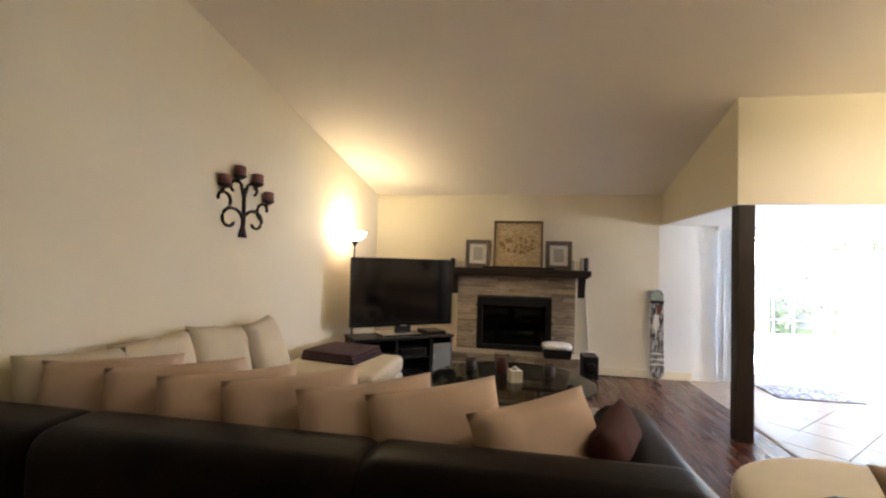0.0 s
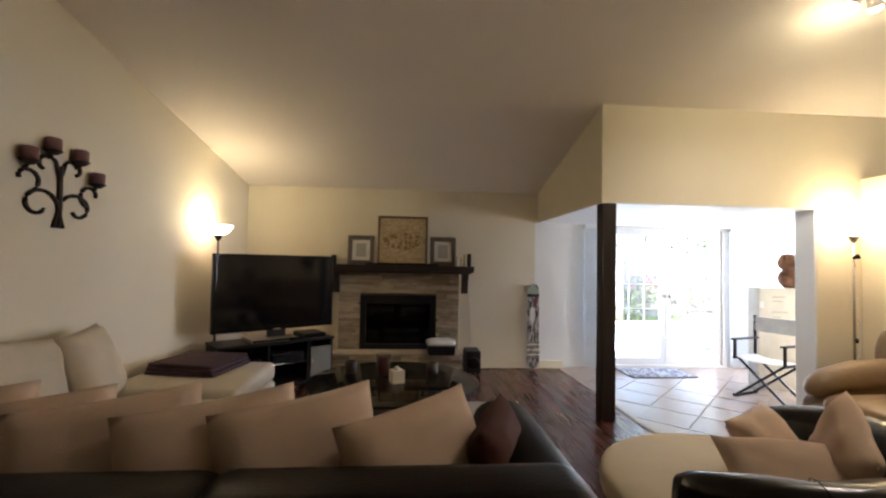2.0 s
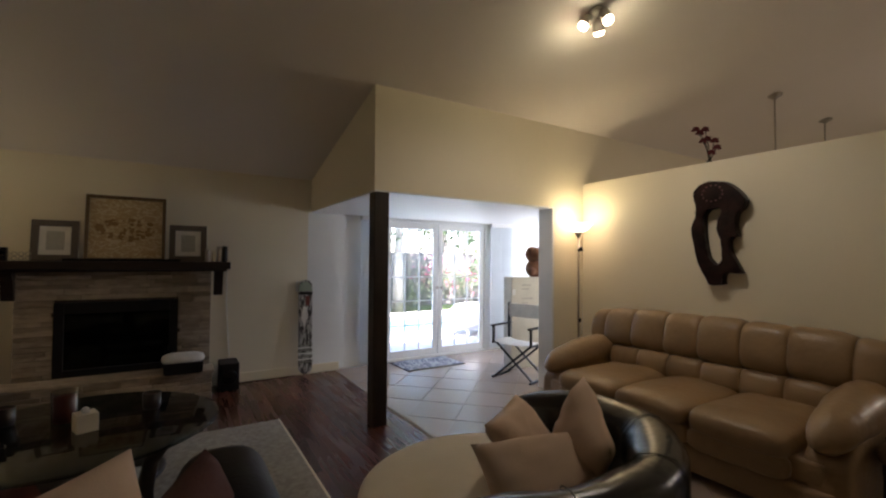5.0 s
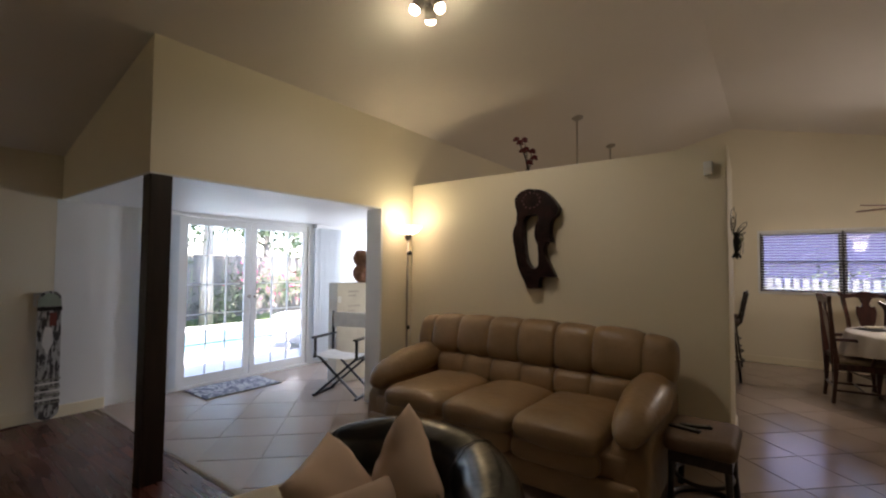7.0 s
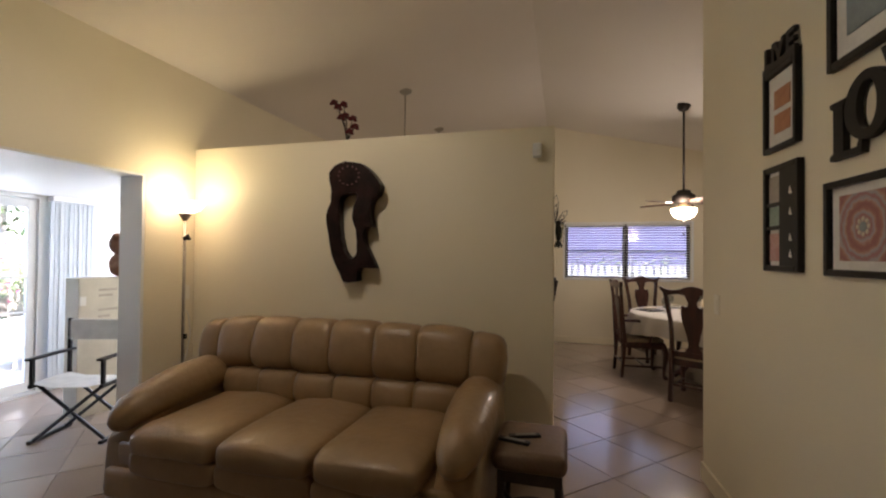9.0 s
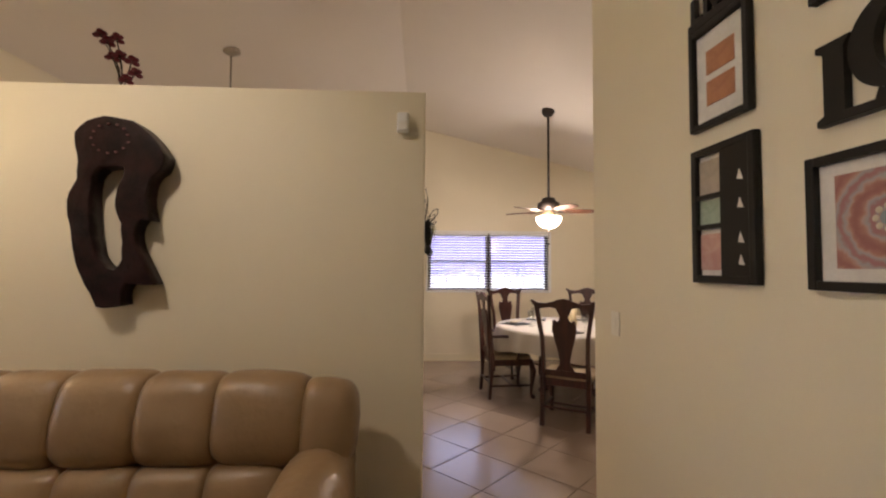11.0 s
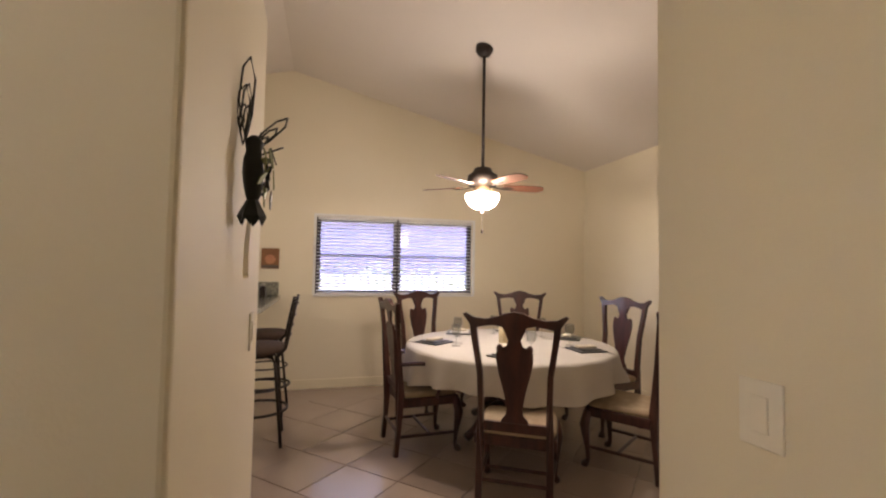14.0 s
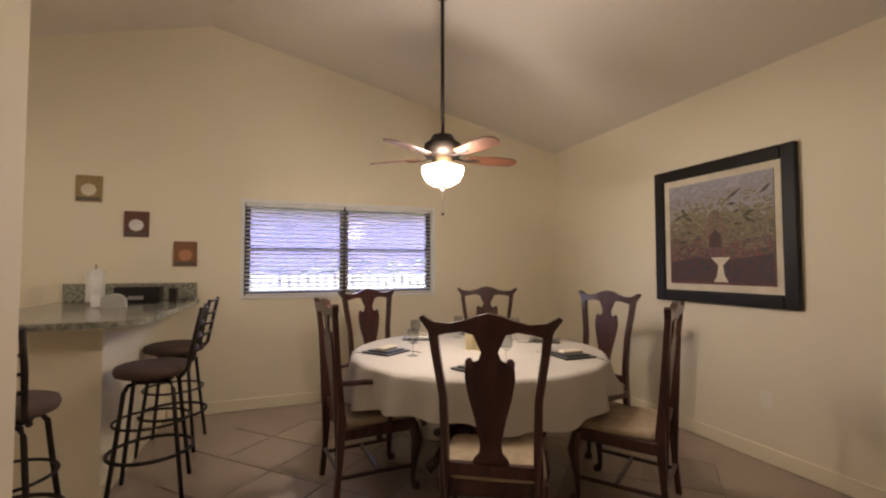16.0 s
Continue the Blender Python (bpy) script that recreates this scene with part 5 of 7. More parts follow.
# ---- rug and coffee table ----
rg = thing("area_rug", "light grey shag rug under the coffee table", "rug", (0.56, 4.86, 0.002))
part("rug_top", boxed(-1.02, 1.02, -1.10, 1.10, 0, 0.018, 0.006), M_RUG, rg)
for s in (-1, 1):
    part("bound_edge", boxed(s * 1.0275 - 0.0075, s * 1.0275 + 0.0075, -1.11, 1.11, 0, 0.014), M_TRIM, rg, "pale bound edge")
ct = thing("coffee_table", "oval smoked glass coffee table on dark curved legs", "coffee table", (0.33, 5.08, 0.02))
bm = lathe(bmesh.new(), [(0.68, 0.435), (0.70, 0.44), (0.70, 0.447), (0.68, 0.452)], 56)
part("glass_top", bm, M_TABLEGLASS, ct, "", True)
part("lower_shelf", lathe(bmesh.new(), [(0.40, 0.14), (0.42, 0.15), (0.40, 0.165)], 40), M_DARKWOOD, ct, "", True)
for a in (40, 140, 220, 320):
    c_, s_ = math.cos(radians(a)), math.sin(radians(a))
    part("leg", tube(bmesh.new(), [(0.50 * c_, 0.50 * s_, 0.0), (0.42 * c_, 0.42 * s_, 0.14), (0.46 * c_, 0.46 * s_, 0.30), (0.54 * c_, 0.54 * s_, 0.434)], [0.035, 0.045, 0.04, 0.05], 10), M_DARKWOOD, ct, "", True)


def jar_candle(x, y, r_, h, mat, label, tall):
    c = thing("candle", label, "candle", (x, y, 0.473), 0, "coffee table candles")
    part("holder", lathe(bmesh.new(), [(r_ * 0.9, 0), (r_, 0.01), (r_ * 1.05, h), (r_ * 0.98, h), (r_ * 0.92, 0.015), (0.001, 0.012)], 20), M_CLEAR if tall else M_DARKWOOD, c, "", True)
    part("wax", lathe(bmesh.new(), [(r_ * 0.85, 0.016), (r_ * 0.85, h * 0.85), (0.005, h * 0.87)], 18), mat, c, "red wax", True)
    part("wick", lathe(bmesh.new(), [(0.002, h * 0.85), (0.002, h * 0.93)], 6), M_BLACK, c)


jar_candle(0.24, 5.18, 0.062, 0.19, M_CANDLE, "red candle in a tall glass jar", True)
jar_candle(-0.05, 5.32, 0.05, 0.10, M_BROWNPILLOW, "dark candle in a small cup", False)
jar_candle(0.66, 5.26, 0.05, 0.10, M_BROWNPILLOW, "dark candle in a small cup", False)
tb = thing("tissue_box", "small cream cube tissue box on the coffee table", "tissue box", (0.36, 5.0, 0.473), 20)
part("carton", boxed(-0.05, 0.05, -0.05, 0.05, 0, 0.10, 0.003), M_MATBOARD, tb)
part("tissue", puff(bmesh.new(), 0, 0, 0.11, 0.02, 0.03, 0.02, 0.8, 1, 10, 6), M_PAPER, tb, "white tissue", True)
for k, (x, y, m_, tn) in enumerate(((0.08, 4.95, M_CANDLE, 20), (0.55, 4.9, M_PAPER, -15))):
    mg = thing("magazine", "magazine lying on the lower table shelf", "magazine", (x, y, 0.187), tn, "magazines")
    part("pages", boxed(-0.10, 0.10, -0.14, 0.14, 0, 0.012, 0.002), M_PAPER, mg)
    part("cover", boxed(-0.101, 0.101, -0.141, 0.141, 0.012, 0.014), m_, mg, "printed cover")

# ---- round cuddle chair ----
rc = thing("round_chair", "black leather round swivel chair with beige seat cushion", "armchair", (2.08, 3.42, 0))
rc.scale = (0.98, 0.98, 1.0)
part("base", lathe(bmesh.new(), [(0.55, 0.03), (0.60, 0.06), (0.62, 0.24), (0.58, 0.27)], 48), M_GLOSSLEATHER, rc, "", True)
part("swivel_foot", lathe(bmesh.new(), [(0.35, 0), (0.35, 0.03)], 32), M_BLACK, rc)
bm = puff(bmesh.new(), -0.02, 0.03, 0.35, 0.66, 0.66, 0.085, 1, 0.45, 56, 14)
part("seat_cushion", bm, M_CREAMFABRIC, rc, "round beige seat cushion", True)
bm = bmesh.new()
N = 44
rings = []
for i in range(N + 1):
    a = radians(-152 + 198 * i / N)
    u = i / N
    top = 0.66 + 0.08 * math.sin(math.pi * u) ** 0.7
    end = min(1, 8 * min(u, 1 - u)) ** 0.5 if 0 < u < 1 else 0.0
    prof = [(0.72, 0.10), (0.75, 0.35), (0.745, top - 0.06), (0.71, top - 0.01), (0.65, top), (0.58, top - 0.02), (0.53, top - 0.08), (0.52, 0.36), (0.56, 0.12)]
    ring = []
    for rr, z in prof:
        rm = 0.64 + (rr - 0.64) * (0.35 + 0.65 * end) + (0.012 * math.cos(i * math.tau / 9) if rr < 0.6 else 0)
        zz = z if z < top - 0.2 else z - 0.05 * (1 - end)
        ring.append(bm.verts.new((rm * math.cos(a), rm * math.sin(a), zz)))
    rings.append(ring)
for p, q in zip(rings, rings[1:]):
    for k in range(len(p)):
        bm.faces.new((p[k], p[(k + 1) % len(p)], q[(k + 1) % len(q)], q[k]))
bm.faces.new(rings[0])
bm.faces.new(rings[-1])
part("backrest", bm, M_GLOSSLEATHER, rc, "", True)
for i in (9, 18, 27, 36):
    a = radians(-152 + 198 * i / N)
    top = 0.66 + 0.08 * math.sin(math.pi * i / N) ** 0.7
    pts = [(0.752 * math.cos(a), 0.752 * math.sin(a), 0.36), (0.749 * math.cos(a), 0.749 * math.sin(a), top - 0.06), (0.712 * math.cos(a), 0.712 * math.sin(a), top - 0.006), (0.65 * math.cos(a), 0.65 * math.sin(a), top + 0.003), (0.58 * math.cos(a), 0.58 * math.sin(a), top - 0.016), (0.53 * math.cos(a), 0.53 * math.sin(a), top - 0.08)]
    part("seam", tube(bmesh.new(), pts, 0.0022, 6), M_GLOSSLEATHER, rc)
cushion(2.39, 3.27, 0.60, 0.42, 0.42, 0.15, 10, 64, -30, M_PILLOW, "beige cotton pillow propped in the round chair", 71, "pillows in the round chair")
cushion(2.11, 3.22, 0.545, 0.56, 0.34, 0.15, -52, -6, 3, M_PILLOW, "beige cotton pillow lying in the round chair", 77, "pillows in the round chair")
cushion(2.22, 3.46, 0.575, 0.44, 0.36, 0.14, -40, 28, -4, M_PILLOW, "beige cotton pillow propped in the round chair", 83, "pillows in the round chair")

# ---- dining window with blinds ----
wi = tagged(new("window_1"), "dark bronze sliding window with white horizontal blinds", "window", kind="structure")
wi.matrix_world = pose(XE, (WY0 + WY1) / 2, WZ0)
W2, H2 = (WY1 - WY0) / 2, WZ1 - WZ0
M_TINTGLASS = glass("tinted_window_glass", (0.84, 0.81, 0.82))
M_BRONZE = material("dark_bronze_frame", (0.025, 0.020, 0.022), 0.4, metal=0.3)
bm = bmesh.new()
for y0, y1, z0, z1 in ((-W2, -W2 + 0.05, 0, H2), (W2 - 0.05, W2, 0, H2), (-W2 + 0.05, W2 - 0.05, 0, 0.04), (-W2 + 0.05, W2 - 0.05, H2 - 0.04, H2)):
    box(bm, 0.075, 0.115, y0, y1, z0, z1)
part("window_frame", bm, M_BRONZE, wi)
part("mullion", boxed(0.075, 0.115, -0.045, 0.045, 0.04, H2 - 0.04), M_BRONZE, wi)
for s in (-1, 1):
    part("rail", boxed(0.08, 0.11, min(s * 0.045, s * (W2 - 0.05)), max(s * 0.045, s * (W2 - 0.05)), H2 * 0.5 - 0.018, H2 * 0.5 + 0.018), M_BRONZE, wi)
    for z0, z1 in ((0.04, H2 * 0.5 - 0.018), (H2 * 0.5 + 0.018, H2 - 0.04)):
        p = part("pane", boxed(0.093, 0.097, min(s * 0.045, s * (W2 - 0.05)), max(s * 0.045, s * (W2 - 0.05)), z0, z1), M_TINTGLASS, wi)
        p.visible_shadow = False
part("window_sill", boxed(-0.03, 0.07, -W2 - 0.02, W2 + 0.02, -0.025, -0.001, 0.004), M_WHITE, wi, "white marble sill")
bm = bmesh.new()
for y0, y1, z0, z1 in ((-W2 - 0.03, -W2, 0, H2 + 0.03), (W2, W2 + 0.03, 0, H2 + 0.03), (-W2, W2, H2, H2 + 0.03)):
    box(bm, -0.008, -0.001, y0, y1, z0, z1)
part("window_trim", bm, M_WHITE, wi, "thin white trim")
for s in (-1, 1):
    yb = s * W2 / 2
    hb = W2 / 2 - 0.012
    bl = thing("window_blind", "white horizontal slat blind lowered over the dining window", "blind", (XE + 0.04, (WY0 + WY1) / 2 + yb, WZ0), 0, "dining window blinds")
    part("head_rail", boxed(-0.03, 0.025, -hb, hb, H2 - 0.035, H2 - 0.002, 0.003), M_BLIND, bl)
    part("bottom_rail", boxed(-0.022, 0.022, -hb, hb, 0.004, 0.02, 0.003), M_BLIND, bl)
    slat = None
    for k in range(21):
        z = 0.045 + k * (H2 - 0.10) / 20
        if slat is None:
            bm = bmesh.new()
            box(bm, -0.024, 0.024, -hb, hb, -0.0022, 0.0022)
            slat = part("slat", bm, M_BLIND, bl)
            o = slat
        else:
            o = new("slat", slat.data)
            o.parent = bl
        o.matrix_local = pose(0, 0, z, 0, -13, 0)
    for y in (-hb + 0.09, hb - 0.09):
        part("ladder_cord", boxed(-0.0245, -0.0235, y - 0.002, y + 0.002, 0.02, H2 - 0.03), M_BLIND, bl)

# ---- dining table ----
TX, TY = 7.80, 0.60
RING_X, RING_Y = 7.60, 0.62          # middle of the ring of chairs
dt = thing("dining_table", "round dining table on a dark carved pedestal", "table", (TX, TY, 0))
dt.scale = (1.03, 1.03, 1)
part("tabletop", lathe(bmesh.new(), [(0.83, 0.72), (0.86, 0.73), (0.86, 0.75), (0.84, 0.755)], 56), M_MAHOGANY, dt, "", True)
part("pedestal", lathe(bmesh.new(), [(0.10, 0.12), (0.13, 0.18), (0.09, 0.26), (0.13, 0.36), (0.07, 0.50), (0.10, 0.62), (0.22, 0.72)], 28), M_MAHOGANY, dt, "", True)
for a in (20, 110, 200, 290):
    c_, s_ = math.cos(radians(a)), math.sin(radians(a))
    part("foot", tube(bmesh.new(), [(0.06 * c_, 0.06 * s_, 0.24), (0.22 * c_, 0.22 * s_, 0.22), (0.36 * c_, 0.36 * s_, 0.08), (0.45 * c_, 0.45 * s_, 0.035)], [0.05, 0.05, 0.035, 0.035], 10), M_MAHOGANY, dt, "", True)
bm = bmesh.new()
SEG = 144
rings = []
for r_, z, wave in ((0.0, 0.768, 0), (0.45, 0.768, 0), (0.84, 0.767, 0), (0.868, 0.760, 0.0), (0.880, 0.742, 0.004), (0.892, 0.66, 0.014), (0.905, 0.60, 0.026), (0.915, 0.525, 0.036)):
    ring = []
    for k in range(SEG):
        a = k * math.tau / SEG
        wv = wave * (math.sin(a * 18 + 0.8 * math.sin(3 * a)) + 0.5 * math.sin(a * 11 + 1.3))
        sag = 0.035 * math.cos(4 * a) if z < 0.55 else (0.018 * math.cos(4 * a) if z < 0.62 else 0)
        ring.append(bm.verts.new(((r_ + wv) * math.cos(a), (r_ + wv) * math.sin(a), z - sag)))
    rings.append(ring)
for p, q in zip(rings, rings[1:]):
    for k in range(SEG):
        bm.faces.new((p[k], p[(k + 1) % SEG], q[(k + 1) % SEG], q[k]))
bmesh.ops.remove_doubles(bm, verts=rings[0], dist=1e-4)
cl = thing("tablecloth", "white round tablecloth hanging in folds over table", "tablecloth", (TX, TY, 0))
cl.scale = (1.03, 1.03, 1)
part("cloth", bm, M_WHITECLOTH, cl, "", True)
TZ = 0.769
CHAIRS = ((156.7, 1.135), (81, 1.05), (226, 1.13), (24, 1.40), (-26, 1.40), (-80, 1.21))
M_PLATE = material("dark_stoneware", (0.06, 0.06, 0.055), 0.3)
for a, rb in CHAIRS:
    c_, s_ = math.cos(radians(a)), math.sin(radians(a))
    pl = thing("place_setting", "dark square plates with a folded napkin on tablecloth", "plate", (TX + 0.66 * c_, TY + 0.66 * s_, TZ), a + 45, "place settings")
    part("plate", boxed(-0.12, 0.12, -0.12, 0.12, 0.0, 0.012, 0.004), M_PLATE, pl)
    part("salad_plate", boxed(-0.09, 0.09, -0.09, 0.09, 0.012, 0.022, 0.004), M_PAPER if abs(a) < 30 else M_PLATE, pl)
    part("napkin", boxed(-0.08, 0.08, -0.035, 0.035, 0.022, 0.042, 0.008), M_MATBOARD, pl, "folded cream napkin", True)
    for dx in (-0.17, 0.17):
        part("cutlery", boxed(dx * 0.72 - 0.006, dx * 0.72 + 0.006, -dx * 0.72 - 0.09, -dx * 0.72 + 0.09, 0, 0.004), M_STEEL, pl)
    ga = a + 19
    wg = thing("wine_glass", "clear stemmed wine glass on the tablecloth", "glass", (TX + 0.52 * math.cos(radians(ga)), TY + 0.52 * math.sin(radians(ga)), TZ), 0, "wine glasses")
    part("foot", lathe(bmesh.new(), [(0.035, 0), (0.034, 0.003), (0.004, 0.008)], 18), M_CLEAR, wg, "", True)
    part("stem", lathe(bmesh.new(), [(0.004, 0.006), (0.004, 0.075)], 8), M_CLEAR, wg, "", True)
    part("bowl", lathe(bmesh.new(), [(0.006, 0.075), (0.036, 0.10), (0.042, 0.135), (0.036, 0.18), (0.034, 0.18), (0.040, 0.135), (0.034, 0.103)], 20), M_CLEAR, wg, "", True)
for dx, dy, h in ((0.05, -0.02, 0.20), (-0.05, 0.0, 0.20), (0.0, 0.055, 0.17)):
    cd = thing("pillar_candle", "thick cream pillar candle at the table centre", "candle", (TX + dx, TY + dy, TZ), 0, "pillar candles")
    part("wax", lathe(bmesh.new(), [(0.036, 0), (0.037, h - 0.005), (0.033, h), (0.005, h - 0.004)], 20), M_CREAMWAX, cd, "", True)
    part("wick", lathe(bmesh.new(), [(0.0015, h - 0.005), (0.0015, h + 0.01)], 6), M_BLACK, cd)


# ---- dining chairs ----
def rake(z):
    return -0.225 - (0.10 * (z - 0.45) if z > 0.45 else 0.09 * (0.45 - z))


def back_bar(pts, half, thick=0.026):
    """A flat shaped bar in the plane of the raked back."""
    bm = bmesh.new()
    left, right = [], []
    for x, z, h in pts:
        left.append((x - h, z))
        right.append((x + h, z))
    prism(bm, left + right[::-1], "y", -thick / 2, thick / 2)
    for v in bm.verts:
        v.co.y += rake(v.co.z)
    return bm


def dining_chair():
    c = thing("dining_chair", "dark mahogany dining chair with vase splat and tan seat", "chair", (0, 0, 0), 0, "chairs round the table")
    part("seat_rail", boxed(-0.245, 0.245, -0.225, 0.225, 0.36, 0.43, 0.01), M_MAHOGANY, c)
    bm = puff(bmesh.new(), 0, 0.0, 0.445, 0.24, 0.225, 0.032, 0.25, 0.5, 28, 8)
    part("seat", bm, M_SEAT, c, "tan woven seat pad", True)
    for s in (-1, 1):
        part("back_post", back_bar([(s * 0.205, 0.0, 0.020), (s * 0.205, 0.2, 0.020), (s * 0.205, 0.45, 0.022), (s * 0.20, 0.60, 0.018), (s * 0.205, 0.80, 0.017), (s * 0.235, 1.0, 0.018), (s * 0.245, 1.09, 0.020)], 0.02, 0.032), M_MAHOGANY, c)
        part("front_leg", tube(bmesh.new(), [(s * 0.225, 0.205, 0.40), (s * 0.245, 0.225, 0.30), (s * 0.232, 0.21, 0.14), (s * 0.225, 0.205, 0.05), (s * 0.235, 0.225, 0.018), (s * 0.237, 0.23, 0.0)], [0.032, 0.036, 0.019, 0.015, 0.028, 0.026], 10), M_MAHOGANY, c, "", True)
        part("stretcher", tube(bmesh.new(), [(s * 0.208, rake(0.14), 0.14), (s * 0.228, 0.21, 0.14)], 0.012, 8), M_MAHOGANY, c)
    part("cross_stretcher", tube(bmesh.new(), [(-0.215, 0.0, 0.14), (0.215, 0.0, 0.14)], 0.012, 8), M_MAHOGANY, c)
    part("rear_stretcher", tube(bmesh.new(), [(-0.205, rake(0.17), 0.17), (0.205, rake(0.17), 0.17)], 0.012, 8), M_MAHOGANY, c)
    part("shoe_rail", back_bar([(0, 0.455, 0.19), (0, 0.51, 0.19)], 0, 0.03), M_MAHOGANY, c)
    splat = [(0, 0.505, 0.082), (0, 0.53, 0.075), (0, 0.56, 0.05), (0, 0.60, 0.046), (0, 0.70, 0.066), (0, 0.80, 0.093), (0, 0.88, 0.108), (0, 0.93, 0.106), (0, 0.955, 0.075), (0, 0.965, 0.048), (0, 1.0, 0.036), (0, 1.03, 0.05), (0, 1.075, 0.07)]
    part("splat", back_bar(splat, 0, 0.016), M_MAHOGANY, c)
    top = [(-0.305, 1.145), (-0.29, 1.155), (-0.24, 1.128), (-0.17, 1.122), (-0.10, 1.138), (-0.055, 1.158), (0.0, 1.168)]
    low = [(0.0, 1.06), (-0.06, 1.075), (-0.12, 1.088), (-0.19, 1.078), (-0.235, 1.065), (-0.262, 1.085)]
    ring = top + [(-x, z) for x, z in top[-2::-1]] + [(-x, z) for x, z in low[::-1]] + low[1:]
    bm = prism(bmesh.new(), ring, "y", -0.017, 0.017)
    for v in bm.verts:
        v.co.y += rake(v.co.z)
    part("crest_rail", bm, M_MAHOGANY, c)
    for s in (-1, 1):
        part("scroll", puff(bmesh.new(), s * 0.088, rake(0.945), 0.948, 0.020, 0.012, 0.026, 1, 1, 10, 6), M_MAHOGANY, c, "", True)
    return c


def chair_pose(a, rb, twist=0):
    r_ = rb - 0.265
    return pose(RING_X + r_ * math.cos(radians(a)), RING_Y + r_ * math.sin(radians(a)), 0, 0, 0, a + 90 + twist)


first = dining_chair()
first.matrix_world = chair_pose(*CHAIRS[0], -7)
for k, (a, rb) in enumerate(CHAIRS[1:]):
    ch = copy_thing(first, chair_pose(a, rb, (15, -11, 0, 0, 0)[k]))
    if k == 0:
        ch["label"] = "dark mahogany dining armchair with vase splat and tan seat"
        for s in (-1, 1):
            part("arm", tube(bmesh.new(), [(s * 0.205, rake(0.68), 0.68), (s * 0.25, -0.1, 0.69), (s * 0.27, 0.08, 0.665), (s * 0.27, 0.13, 0.64)], [0.016, 0.018, 0.02, 0.024], 8), M_MAHOGANY, ch, "", True)
            part("arm_support", tube(bmesh.new(), [(s * 0.245, 0.04, 0.42), (s * 0.265, 0.07, 0.55), (s * 0.268, 0.07, 0.66)], 0.014, 8), M_MAHOGANY, ch, "", True)

# ---- ceiling fan ----
FXX, FYY = 7.62, 0.93
FZ = roof_at(FYY)
cf = thing("ceiling_fan", "bronze ceiling fan with walnut blades and lit bowl", "ceiling fan", (FXX, FYY, 0))
part("canopy", lathe(bmesh.new(), [(0.07, FZ + 0.02), (0.075, FZ - 0.03), (0.05, FZ - 0.07), (0.016, FZ - 0.085)], 28), M_IRON, cf, "", True)
part("downrod", lathe(bmesh.new(), [(0.013, FZ - 0.05), (0.013, 2.22)], 12), M_IRON, cf, "", True)
part("motor", lathe(bmesh.new(), [(0.02, 2.27), (0.07, 2.255), (0.085, 2.22), (0.125, 2.195), (0.13, 2.13), (0.11, 2.105), (0.06, 2.095)], 36), M_IRON, cf, "", True)
part("switch_housing", lathe(bmesh.new(), [(0.07, 2.10), (0.075, 2.06), (0.14, 2.045), (0.14, 2.035)], 32), M_GOLD, cf, "", True)
part("light_bowl", lathe(bmesh.new(), [(0.142, 2.035), (0.138, 1.995), (0.11, 1.945), (0.06, 1.915), (0.012, 1.91)], 36), material("lit_fan_bowl", (0.9, 0.85, 0.72), 0.4, glow=1.7, glow_colour=(1.0, 0.87, 0.62)), cf, "glowing frosted glass bowl", True)
part("finial", lathe(bmesh.new(), [(0.03, 1.912), (0.02, 1.895), (0.006, 1.88)], 14), M_IRON, cf, "", True)
part("pull_chain", lathe(bmesh.new(), [(0.002, 1.89), (0.002, 1.74), (0.010, 1.735), (0.010, 1.715), (0.002, 1.71)], 8), M_IRON, cf)
for k in range(5):
    a = -93 + 72 * k
    bm = bmesh.new()
    prism(bm, [(0.18, -0.042), (0.36, -0.064), (0.50, -0.060), (0.54, -0.03), (0.545, 0.02), (0.515, 0.054), (0.36, 0.060), (0.18, 0.042)], "z", -0.004, 0.004)
    bld = part("blade", bm, M_FANWOOD, cf)
    bld.matrix_local = pose(0, 0, 2.105, 0, 0, a) @ pose(0, 0, 0, -12, 0, 0)
    arm = part("blade_iron", tube(bmesh.new(), [(0.10, 0, 0.0), (0.15, 0, -0.012), (0.22, 0, -0.008), (0.27, 0, -0.007)], [0.012, 0.012, 0.026, 0.012], 8, flat=0.35), M_IRON, bld)
lamp("fan_bulb", "POINT", FAN_W, (FXX, FYY, 1.86), LAMP, 0.10)
lamp("fan_up_bulb", "POINT", FAN_W * 0.85, (FXX - 0.19, FYY + 0.06, 2.06), LAMP, 0.03)

